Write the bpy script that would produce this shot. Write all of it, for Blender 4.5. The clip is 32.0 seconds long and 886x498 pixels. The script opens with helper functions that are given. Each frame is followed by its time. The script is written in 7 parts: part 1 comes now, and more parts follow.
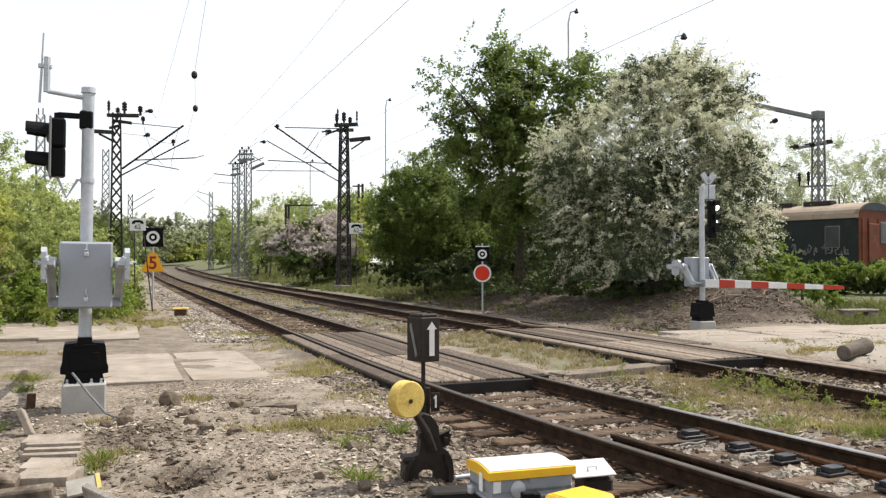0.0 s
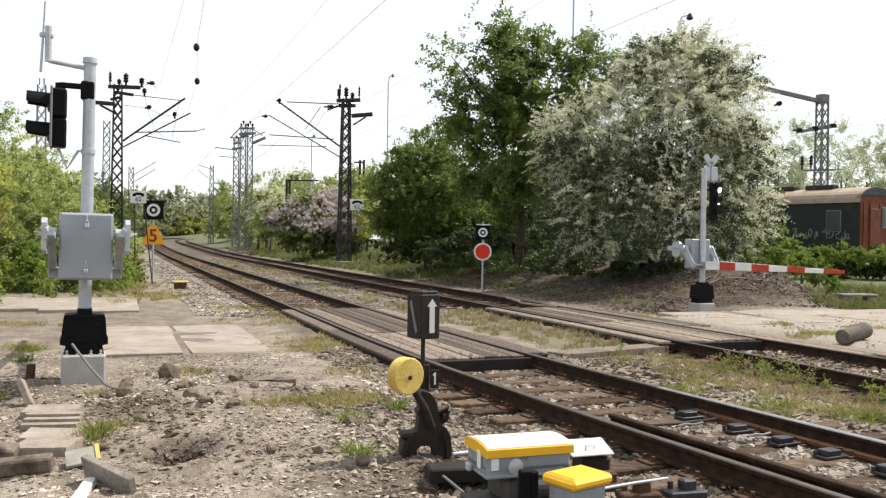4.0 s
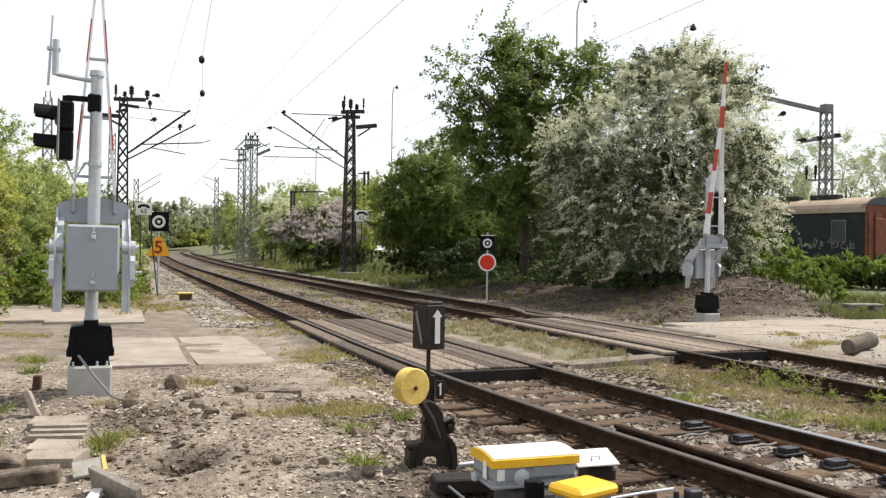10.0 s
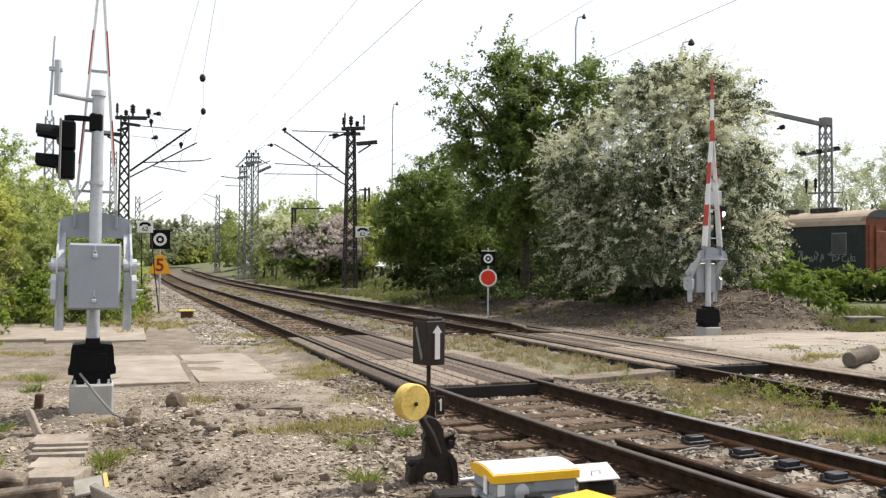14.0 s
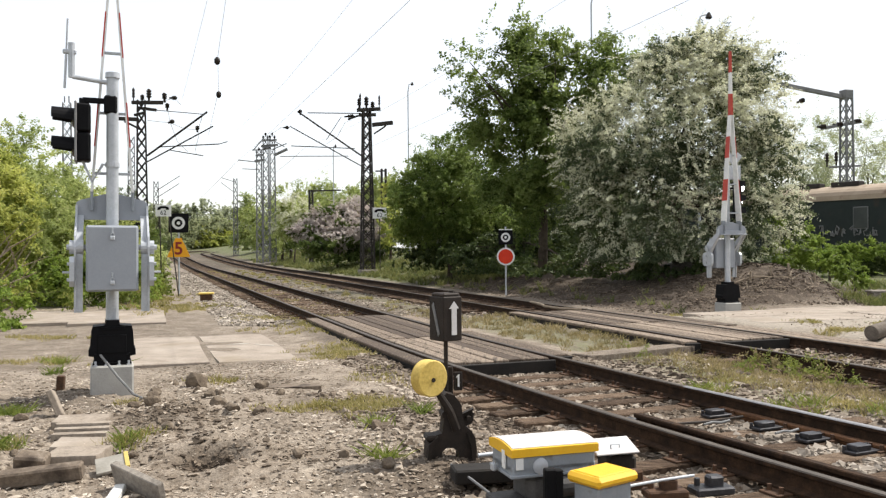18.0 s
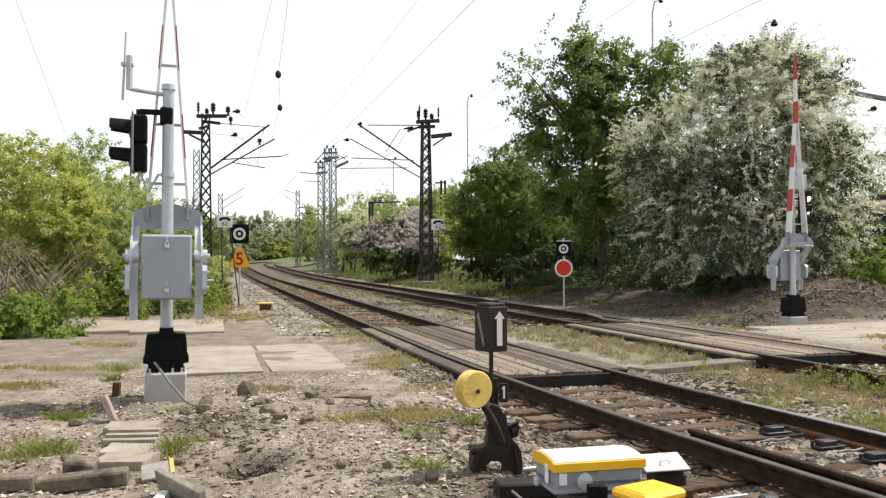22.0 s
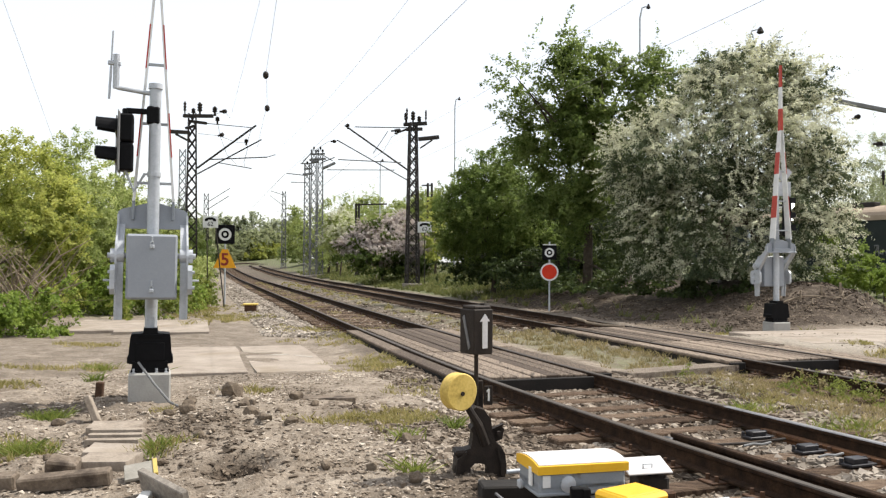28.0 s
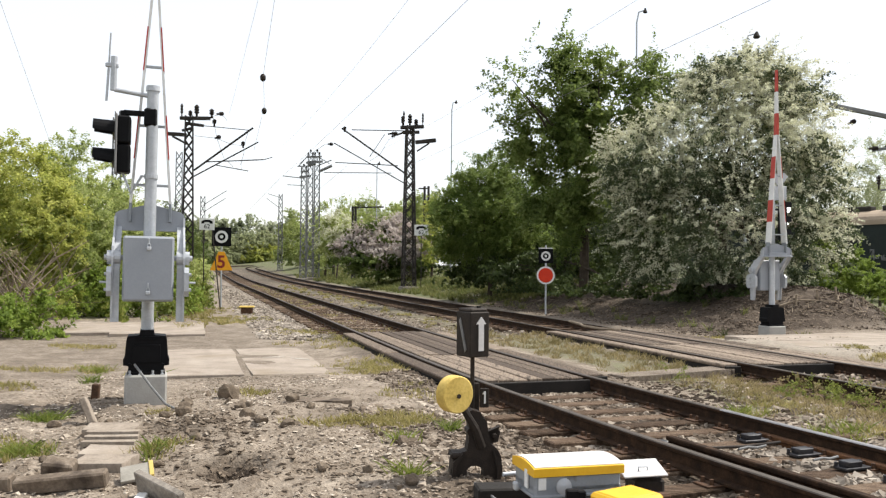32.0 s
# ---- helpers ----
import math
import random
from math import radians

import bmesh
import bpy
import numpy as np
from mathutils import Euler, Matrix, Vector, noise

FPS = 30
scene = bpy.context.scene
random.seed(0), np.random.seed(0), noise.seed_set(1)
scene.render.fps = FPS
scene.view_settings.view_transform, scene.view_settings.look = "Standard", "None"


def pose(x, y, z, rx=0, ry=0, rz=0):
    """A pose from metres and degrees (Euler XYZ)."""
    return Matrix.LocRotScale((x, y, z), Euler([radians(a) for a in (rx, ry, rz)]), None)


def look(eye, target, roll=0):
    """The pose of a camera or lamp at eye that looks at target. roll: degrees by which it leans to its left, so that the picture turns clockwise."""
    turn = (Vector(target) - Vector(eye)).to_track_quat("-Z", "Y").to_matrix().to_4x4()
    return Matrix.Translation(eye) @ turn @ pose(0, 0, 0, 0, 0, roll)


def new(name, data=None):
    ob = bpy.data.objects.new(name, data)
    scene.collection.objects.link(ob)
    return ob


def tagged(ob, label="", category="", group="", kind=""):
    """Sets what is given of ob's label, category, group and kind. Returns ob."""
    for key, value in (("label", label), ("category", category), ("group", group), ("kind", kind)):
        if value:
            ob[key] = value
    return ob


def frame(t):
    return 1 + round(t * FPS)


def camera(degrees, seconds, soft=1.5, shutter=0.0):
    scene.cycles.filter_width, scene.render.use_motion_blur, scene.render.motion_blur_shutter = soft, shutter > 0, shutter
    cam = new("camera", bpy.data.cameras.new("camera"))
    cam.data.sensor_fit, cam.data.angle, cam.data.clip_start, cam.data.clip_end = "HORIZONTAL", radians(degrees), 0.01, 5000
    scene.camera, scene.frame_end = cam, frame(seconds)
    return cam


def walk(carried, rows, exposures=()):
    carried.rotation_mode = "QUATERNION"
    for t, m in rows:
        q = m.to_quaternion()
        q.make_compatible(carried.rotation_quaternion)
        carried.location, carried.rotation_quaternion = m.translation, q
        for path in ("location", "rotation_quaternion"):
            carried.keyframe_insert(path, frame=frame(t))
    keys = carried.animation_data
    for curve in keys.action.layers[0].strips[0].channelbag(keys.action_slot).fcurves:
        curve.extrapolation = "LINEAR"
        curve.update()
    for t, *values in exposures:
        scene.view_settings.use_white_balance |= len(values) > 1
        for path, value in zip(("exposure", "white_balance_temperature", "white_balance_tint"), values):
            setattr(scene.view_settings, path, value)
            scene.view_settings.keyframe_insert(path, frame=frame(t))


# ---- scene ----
cam = camera(54, 32.0, soft=1.3)
PATH = [
    (0, 0.013, -0.024, 1.609, 90.882, 0.084, 0.144),
    (0.5, 0.011, -0.012, 1.608, 90.427, -0.177, 0.090),
    (1, 0.009, -0.002, 1.603, 90.042, -0.391, 0.156),
    (1.5, 0.007, 0.004, 1.603, 89.722, -0.358, 0.196),
    (2, 0.006, 0.005, 1.604, 89.527, -0.560, 0.237),
    (2.5, 0.006, 0.001, 1.605, 89.424, -0.710, 0.196),
    (3, 0.005, -0.004, 1.604, 89.418, -0.745, 0.178),
    (3.5, 0.004, -0.005, 1.605, 89.413, -0.811, 0.179),
    (5.5, -0.001, 0.001, 1.602, 89.458, -1.032, 0.046),
    (6, -0.001, -0.000, 1.600, 89.453, -1.000, 0.010),
    (6.5, -0.005, -0.007, 1.604, 89.478, -0.919, -0.078),
    (7, -0.006, -0.013, 1.606, 89.578, -0.891, -0.104),
    (7.5, -0.005, -0.019, 1.605, 89.739, -0.723, -0.087),
    (8, -0.004, -0.020, 1.607, 89.859, -0.904, -0.022),
    (8.5, -0.005, -0.023, 1.605, 89.939, -1.097, 0.090),
    (9, -0.002, -0.026, 1.606, 89.953, -0.690, 0.235),
    (9.5, -0.002, -0.021, 1.605, 90.074, -0.669, 0.374),
    (10, -0.003, -0.028, 1.605, 90.128, -0.740, 0.442),
    (10.5, 0.000, -0.021, 1.603, 90.057, -0.894, 0.376),
    (11, 0.007, -0.030, 1.605, 90.001, 0.013, 0.188),
    (11.5, 0.006, -0.041, 1.609, 90.031, -0.225, 0.154),
    (12, 0.007, -0.050, 1.607, 90.141, -0.279, 0.055),
    (12.5, 0.007, -0.061, 1.610, 90.401, -0.365, 0.101),
    (13, 0.008, -0.069, 1.608, 90.700, -0.567, 0.265),
    (13.5, 0.009, -0.069, 1.607, 90.951, -0.554, 0.417),
    (14, 0.012, -0.069, 1.608, 91.156, -0.329, 0.529),
    (14.5, 0.010, -0.066, 1.601, 91.337, -0.200, 0.608),
    (16.5, 0.009, -0.039, 1.592, 90.560, -0.171, 1.077),
    (17, 0.011, -0.038, 1.589, 90.409, -0.351, 1.079),
    (17.5, 0.013, -0.030, 1.586, 90.179, 0.308, 1.336),
    (18, 0.027, -0.029, 1.570, 89.885, 0.482, 1.704),
    (18.5, 0.043, -0.007, 1.559, 89.488, -0.211, 2.209),
    (19, 0.076, -0.002, 1.559, 89.963, 0.054, 2.397),
    (19.5, 0.095, 0.001, 1.553, 90.366, -0.067, 2.780),
    (20, 0.105, 0.030, 1.552, 90.617, 0.522, 3.394),
    (20.5, 0.116, 0.055, 1.545, 90.792, 0.876, 4.177),
    (21, 0.123, 0.067, 1.550, 90.659, 1.108, 4.886),
    (21.5, 0.128, 0.075, 1.549, 90.616, 0.331, 5.490),
    (22, 0.134, 0.073, 1.547, 90.696, 0.282, 5.691),
    (22.5, 0.133, 0.074, 1.546, 90.896, 0.430, 5.630),
    (23, 0.133, 0.075, 1.545, 90.971, -0.152, 5.522),
    (23.5, 0.134, 0.066, 1.545, 90.843, -0.016, 5.245),
    (24, 0.131, 0.067, 1.543, 90.553, -0.340, 5.103),
    (24.5, 0.129, 0.074, 1.542, 90.262, -0.561, 4.909),
    (25, 0.127, 0.073, 1.545, 90.062, -0.621, 4.866),
    (25.5, 0.130, 0.074, 1.543, 89.988, -0.601, 4.880),
    (27.5, 0.133, 0.062, 1.546, 90.732, -0.132, 4.880),
    (28, 0.134, 0.056, 1.545, 90.877, -0.286, 4.769),
    (28.5, 0.132, 0.045, 1.549, 90.968, -0.434, 4.702),
    (29, 0.132, 0.049, 1.547, 90.976, -0.570, 4.662),
    (29.5, 0.130, 0.045, 1.543, 91.023, -0.829, 4.608),
    (30, 0.127, 0.041, 1.545, 91.050, -0.657, 4.582),
    (30.5, 0.126, 0.044, 1.543, 91.019, -0.862, 4.661),
    (31, 0.125, 0.048, 1.544, 91.022, -0.475, 4.795),
    (31.5, 0.133, 0.049, 1.545, 91.051, -0.317, 4.813),
    (32, 0.134, 0.039, 1.542, 91.087, -0.460, 4.535),
]
walk(cam, [(t, pose(*m)) for t, *m in PATH])

# ---- light ----
world = bpy.data.worlds.new("sky")
scene.world = world
world.use_nodes = True
SUN_DIR = Vector((0.78, 0.42, 1.30)).normalized()
wn = world.node_tree
sky = wn.nodes.new("ShaderNodeTexSky")
sky.sky_type, sky.sun_disc = "NISHITA", False
sky.sun_elevation = math.asin(SUN_DIR.z)
sky.sun_rotation = math.atan2(SUN_DIR.x, SUN_DIR.y)
sky.air_density, sky.dust_density, sky.ozone_density = 1.0, 1.2, 1.0
haze = wn.nodes.new("ShaderNodeMix")          # thin bright haze all over the sky
haze.data_type = "RGBA"
haze.inputs["Factor"].default_value = 0.7
haze.inputs["B"].default_value = (6.3, 6.3, 6.35, 1)
wn.links.new(sky.outputs[0], haze.inputs["A"])
wn.links.new(haze.outputs["Result"], wn.nodes["Background"].inputs[0])
wn.nodes["Background"].inputs[1].default_value = 0.15
sun = new("sun", bpy.data.lights.new("sun", "SUN"))
sun.data.energy, sun.data.angle, sun.data.color = 4.4, radians(0.6), (1.0, 0.95, 0.87)
sun.matrix_world = look(SUN_DIR * 50, (0, 0, 0))
scene.view_settings.exposure = 0.4

# ---- mesh helpers ----
rng = np.random.default_rng(7)
UX, UY = -0.352, 0.936            # along the tracks, away from the eye


class Geo:
    """Collects vertices and faces of one mesh."""

    def __init__(self):
        self.v, self.f = [], []

    def add(self, verts, faces, m=None):
        o = len(self.v)
        self.v += [tuple(m @ Vector(p)) if m is not None else tuple(p) for p in verts]
        self.f += [tuple(i + o for i in q) for q in faces]
        return self

    def box(self, c, s, ch=0.0, m=None):
        """A box with chamfered edges."""
        hx, hy, hz = s[0] / 2, s[1] / 2, s[2] / 2
        ch = min(ch, hx * 0.9, hy * 0.9, hz * 0.9)
        if ch <= 0:
            v = [(c[0] + a * hx, c[1] + b * hy, c[2] + d * hz) for a in (-1, 1) for b in (-1, 1) for d in (-1, 1)]
            f = [(0, 1, 3, 2), (4, 6, 7, 5), (0, 4, 5, 1), (2, 3, 7, 6), (0, 2, 6, 4), (1, 5, 7, 3)]
            return self.add(v, f, m)
        v, idx = [], {}
        for a in (-1, 1):
            for b in (-1, 1):
                for d in (-1, 1):
                    for ax in range(3):
                        k = [hx - ch, hy - ch, hz - ch]
                        k[ax] = (hx, hy, hz)[ax]
                        idx[a, b, d, ax] = len(v)
                        v.append((c[0] + a * k[0], c[1] + b * k[1], c[2] + d * k[2]))
        f = []
        for g in (-1, 1):
            f.append([idx[g, *q, 0] for q in ((-1, -1), (1, -1), (1, 1), (-1, 1))][::g])
            f.append([idx[q[0], g, q[1], 1] for q in ((-1, -1), (-1, 1), (1, 1), (1, -1))][::g])
            f.append([idx[*q, g, 2] for q in ((-1, -1), (1, -1), (1, 1), (-1, 1))][::g])
        for g in (-1, 1):
            for h in (-1, 1):
                f.append([idx[g, h, -1, 0], idx[g, h, 1, 0], idx[g, h, 1, 1], idx[g, h, -1, 1]][::-g * h])
                f.append([idx[g, -1, h, 0], idx[g, 1, h, 0], idx[g, 1, h, 2], idx[g, -1, h, 2]][::g * h])
                f.append([idx[-1, g, h, 1], idx[1, g, h, 1], idx[1, g, h, 2], idx[-1, g, h, 2]][::-g * h])
                for d in (-1, 1):
                    f.append([idx[g, h, d, 0], idx[g, h, d, 1], idx[g, h, d, 2]][::g * h * d])
        return self.add(v, f, m)

    def tube(self, p0, p1, r0, r1=None, n=10, m=None, cap=True):
        p0, p1 = Vector(p0), Vector(p1)
        r1 = r0 if r1 is None else r1
        q = (p1 - p0).to_track_quat("Z", "Y")
        ring = [q @ Vector((math.cos(2 * math.pi * i / n), math.sin(2 * math.pi * i / n), 0)) for i in range(n)]
        v = [p0 + r0 * a for a in ring] + [p1 + r1 * a for a in ring]
        f = [(i, (i + 1) % n, n + (i + 1) % n, n + i) for i in range(n)]
        if cap:
            f += [tuple(range(n))[::-1], tuple(range(n, 2 * n))]
        return self.add(v, f, m)

    def lathe(self, prof, n=20, m=None):
        """prof: (radius, height) from below upwards, turned about z."""
        v = [(r * math.cos(2 * math.pi * i / n), r * math.sin(2 * math.pi * i / n), z) for r, z in prof for i in range(n)]
        f = [(k * n + i, k * n + (i + 1) % n, (k + 1) * n + (i + 1) % n, (k + 1) * n + i) for k in range(len(prof) - 1) for i in range(n)]
        f += [tuple(range(n))[::-1], tuple(range((len(prof) - 1) * n, len(prof) * n))]
        return self.add(v, f, m)

    def prism(self, poly, d, m=None, axis="y", at=0.0):
        """A flat outline (a, b) thickened by d along axis, centred on at."""
        put = {"y": lambda a, b, t: (a, t, b), "x": lambda a, b, t: (t, a, b), "z": lambda a, b, t: (a, b, t)}[axis]
        n = len(poly)
        v = [put(a, b, at - d / 2) for a, b in poly] + [put(a, b, at + d / 2) for a, b in poly]
        f = [tuple(range(n)), tuple(range(n, 2 * n))[::-1]] + [(i, n + i, n + (i + 1) % n, (i + 1) % n) for i in range(n)]
        return self.add(v, f, m)

    def path(self, pts, r, n=6):
        """A round bar through points."""
        pts = [Vector(p) for p in pts]
        v = []
        for i, p in enumerate(pts):
            d = (pts[min(i + 1, len(pts) - 1)] - pts[max(i - 1, 0)]).normalized()
            q = d.to_track_quat("Z", "Y")
            rr = r[i] if isinstance(r, (list, tuple)) else r
            v += [p + rr * (q @ Vector((math.cos(2 * math.pi * k / n), math.sin(2 * math.pi * k / n), 0))) for k in range(n)]
        f = [(i * n + k, i * n + (k + 1) % n, (i + 1) * n + (k + 1) % n, (i + 1) * n + k) for i in range(len(pts) - 1) for k in range(n)]
        f += [tuple(range(n))[::-1], tuple(range((len(pts) - 1) * n, len(pts) * n))]
        return self.add(v, f)

    def mesh(self, name, material, smooth=False):
        me = bpy.data.meshes.new(name)
        me.from_pydata(self.v, [], [tuple(q) for q in self.f])
        bm = bmesh.new()
        bm.from_mesh(me)
        bmesh.ops.recalc_face_normals(bm, faces=bm.faces)
        bm.to_mesh(me)
        bm.free()
        me.materials.append(material)
        if smooth:
            me.shade_smooth()
            me.set_sharp_from_angle(angle=radians(40))
        return me


def part(name, geo, material, parent, label="", smooth=False, m=None):
    """One mesh object under a thing or part; or a top-level one where parent is None."""
    me = geo if isinstance(geo, bpy.types.Mesh) else geo.mesh(name, material, smooth)
    ob = new(name, me)
    if parent is not None:
        ob.parent = parent
    if m is not None:
        ob.matrix_basis = m
    return tagged(ob, label) if label else ob


def thing(name, m, label, category, group="", kind=""):
    ob = new(name)
    ob.empty_display_size = 0.1
    ob.matrix_basis = m
    return tagged(ob, label, category, group, kind)


def np_mesh(name, verts, faces, material):
    """A mesh of equal-sided faces from arrays."""
    me = bpy.data.meshes.new(name)
    nv, (nf, k) = len(verts), faces.shape
    me.vertices.add(nv)
    me.vertices.foreach_set("co", verts.astype(np.float32).ravel())
    me.loops.add(nf * k)
    me.loops.foreach_set("vertex_index", faces.astype(np.int32).ravel())
    me.polygons.add(nf)
    me.polygons.foreach_set("loop_start", np.arange(0, nf * k, k, dtype=np.int32))
    me.update(calc_edges=True)
    me.validate()
    me.materials.append(material)
    return me


# ---- materials ----
def mat(name, cols, scale=6.0, rough=0.8, metal=0.0, bump=0.3, fine=60.0, coords="world", spec=0.4, var=0.0, stain=None, stretch=None, emit=0.0):
    """A surface with colours mixed by coarse and fine noise. cols: two or three colours. var: change from piece to piece."""
    m = bpy.data.materials.new(name)
    m.use_nodes = True
    nt = m.node_tree
    N, L = nt.nodes, nt.links
    b = N["Principled BSDF"]
    b.inputs["Roughness"].default_value, b.inputs["Metallic"].default_value = rough, metal
    b.inputs["Specular IOR Level"].default_value = spec
    if coords == "world":
        co = N.new("ShaderNodeNewGeometry").outputs["Position"]
    else:
        co = N.new("ShaderNodeTexCoord").outputs["Object"]
    if stretch:
        mp = N.new("ShaderNodeMapping")
        mp.inputs["Scale"].default_value = stretch
        mp.inputs["Rotation"].default_value = (0, 0, math.atan2(UX, UY) if coords == "world" else 0)
        L.new(co, mp.inputs["Vector"])
        co = mp.outputs[0]
    n1 = N.new("ShaderNodeTexNoise")
    n1.inputs["Scale"].default_value, n1.inputs["Detail"].default_value, n1.inputs["Roughness"].default_value = scale, 8, 0.62
    L.new(co, n1.inputs["Vector"])
    n2 = N.new("ShaderNodeTexNoise")
    n2.inputs["Scale"].default_value, n2.inputs["Detail"].default_value = fine, 4
    L.new(co, n2.inputs["Vector"])
    mix = N.new("ShaderNodeMath")
    mix.operation = "MULTIPLY_ADD"
    mix.inputs[1].default_value = 0.4
    L.new(n2.outputs["Fac"], mix.inputs[0])
    sc = N.new("ShaderNodeMath")
    sc.operation = "MULTIPLY_ADD"
    sc.inputs[1].default_value, sc.inputs[2].default_value = 0.85, -0.13
    L.new(n1.outputs["Fac"], sc.inputs[0])
    L.new(sc.outputs[0], mix.inputs[2])
    fac = mix.outputs[0]
    if var:
        oi = N.new("ShaderNodeObjectInfo")
        ad = N.new("ShaderNodeMath")
        ad.operation = "MULTIPLY_ADD"
        ad.inputs[1].default_value = var
        L.new(oi.outputs["Random"], ad.inputs[0])
        sb = N.new("ShaderNodeMath")
        sb.operation = "SUBTRACT"
        sb.inputs[1].default_value = var / 2
        L.new(fac, sb.inputs[0])
        L.new(sb.outputs[0], ad.inputs[2])
        fac = ad.outputs[0]
    ramp = N.new("ShaderNodeValToRGB")
    e = ramp.color_ramp.elements
    while len(e) < len(cols):
        e.new(0.5)
    for i, c in enumerate(cols):
        e[i].position = 0.3 + 0.4 * i / max(1, len(cols) - 1)
        e[i].color = (*c, 1)
    L.new(fac, ramp.inputs[0])
    col = ramp.outputs[0]
    if stain:
        c3, s3, lo = stain
        n3 = N.new("ShaderNodeTexNoise")
        n3.inputs["Scale"].default_value, n3.inputs["Detail"].default_value = s3, 6
        L.new(co, n3.inputs["Vector"])
        mr = N.new("ShaderNodeMapRange")
        mr.inputs["From Min"].default_value, mr.inputs["From Max"].default_value = lo, lo + 0.12
        L.new(n3.outputs["Fac"], mr.inputs["Value"])
        mx = N.new("ShaderNodeMix")
        mx.data_type = "RGBA"
        L.new(mr.outputs[0], mx.inputs["Factor"])
        L.new(col, mx.inputs["A"])
        mx.inputs["B"].default_value = (*c3, 1)
        col = mx.outputs["Result"]
    L.new(col, b.inputs["Base Color"])
    if emit:
        L.new(col, b.inputs["Emission Color"])
        b.inputs["Emission Strength"].default_value = emit
    if bump:
        bp = N.new("ShaderNodeBump")
        bp.inputs["Strength"].default_value, bp.inputs["Distance"].default_value = bump, 0.02
        L.new(fac, bp.inputs["Height"])
        L.new(bp.outputs[0], b.inputs["Normal"])
    return m


def leaf_mat(name, cols, trans=0.45, rough=0.55):
    """Leaves or petals: colour from leaf to leaf, light passes through."""
    m = bpy.data.materials.new(name)
    m.use_nodes = True
    nt = m.node_tree
    N, L = nt.nodes, nt.links
    b = N["Principled BSDF"]
    b.inputs["Roughness"].default_value, b.inputs["Specular IOR Level"].default_value = rough, 0.25
    g = N.new("ShaderNodeNewGeometry")
    ns = N.new("ShaderNodeTexNoise")
    ns.inputs["Scale"].default_value, ns.inputs["Detail"].default_value = 0.7, 3
    L.new(g.outputs["Position"], ns.inputs["Vector"])
    ad = N.new("ShaderNodeMath")
    ad.operation = "MULTIPLY_ADD"
    ad.inputs[1].default_value = 0.45
    L.new(g.outputs["Random Per Island"], ad.inputs[0])
    sb = N.new("ShaderNodeMath")
    sb.operation = "SUBTRACT"
    sb.inputs[1].default_value = 0.22
    L.new(ns.outputs["Fac"], sb.inputs[0])
    L.new(sb.outputs[0], ad.inputs[2])
    ramp = N.new("ShaderNodeValToRGB")
    e = ramp.color_ramp.elements
    while len(e) < len(cols):
        e.new(0.5)
    for i, c in enumerate(cols):
        e[i].position = 0.2 + 0.6 * i / max(1, len(cols) - 1)
        e[i].color = (*c, 1)
    L.new(ad.outputs[0], ramp.inputs[0])
    L.new(ramp.outputs[0], b.inputs["Base Color"])
    t = N.new("ShaderNodeBsdfTranslucent")
    L.new(ramp.outputs[0], t.inputs["Color"])
    ms = N.new("ShaderNodeMixShader")
    ms.inputs[0].default_value = trans
    L.new(b.outputs[0], ms.inputs[1])
    L.new(t.outputs[0], ms.inputs[2])
    L.new(ms.outputs[0], N["Material Output"].inputs["Surface"])
    return m


M_RAIL = mat("rusty_rail_side", [(0.013, 0.008, 0.006), (0.033, 0.019, 0.011), (0.065, 0.036, 0.020)], 9, 0.9, 0.0, 0.3, 90, spec=0.15)
M_RAILTOP = mat("brown_rail_head", [(0.055, 0.045, 0.036), (0.095, 0.078, 0.064)], 5, 0.6, 0.3, 0.05, 60, spec=0.3)
M_RAILSHINE = mat("worn_bright_rail_head", [(0.22, 0.21, 0.21), (0.34, 0.33, 0.33)], 5, 0.4, 0.7, 0.05, 60)
M_BLADERUST = mat("orange_rusty_blade", [(0.06, 0.027, 0.012), (0.15, 0.068, 0.026)], 12, 0.85, 0.1, 0.3, 80)
M_SLEEPER = mat("weathered_sleeper", [(0.040, 0.026, 0.017), (0.115, 0.078, 0.053), (0.215, 0.158, 0.112)], 5, 0.95, 0, 0.8, 45, spec=0.15, var=0.3, stretch=(1.2, 9, 4))
M_PLANK = mat("grey_crossing_plank", [(0.062, 0.043, 0.030), (0.148, 0.112, 0.082), (0.255, 0.200, 0.150)], 5, 0.9, 0, 0.6, 40, var=0.45, stretch=(9, 1.0, 4), stain=((0.07, 0.052, 0.038), 2.0, 0.57))
M_PLANKOLD = mat("split_grey_timber", [(0.10, 0.075, 0.055), (0.20, 0.162, 0.125), (0.31, 0.26, 0.205)], 5, 0.95, 0, 0.8, 40, stretch=(1.0, 9, 4), stain=((0.075, 0.055, 0.04), 2.5, 0.55))
# near-black: tar, and shade put into the colour of deck sides and pipe bore
M_TARSHADE = mat("tar_and_shade_black", [(0.006, 0.005, 0.004), (0.017, 0.013, 0.010)], 6, 0.85, 0, 0.4, 50)
M_CLOD = mat("dry_earth_clod", [(0.060, 0.044, 0.031), (0.128, 0.098, 0.069), (0.215, 0.170, 0.125)], 9, 0.95, 0, 0.6, 60)
M_CONC = mat("pale_concrete", [(0.195, 0.158, 0.122), (0.285, 0.240, 0.195), (0.37, 0.318, 0.262)], 2.2, 0.92, 0, 0.4, 40, stain=((0.235, 0.19, 0.14), 1.1, 0.56))
M_CONCG = mat("grey_cast_concrete", [(0.30, 0.29, 0.27), (0.40, 0.39, 0.36)], 5, 0.9, 0, 0.2, 60)
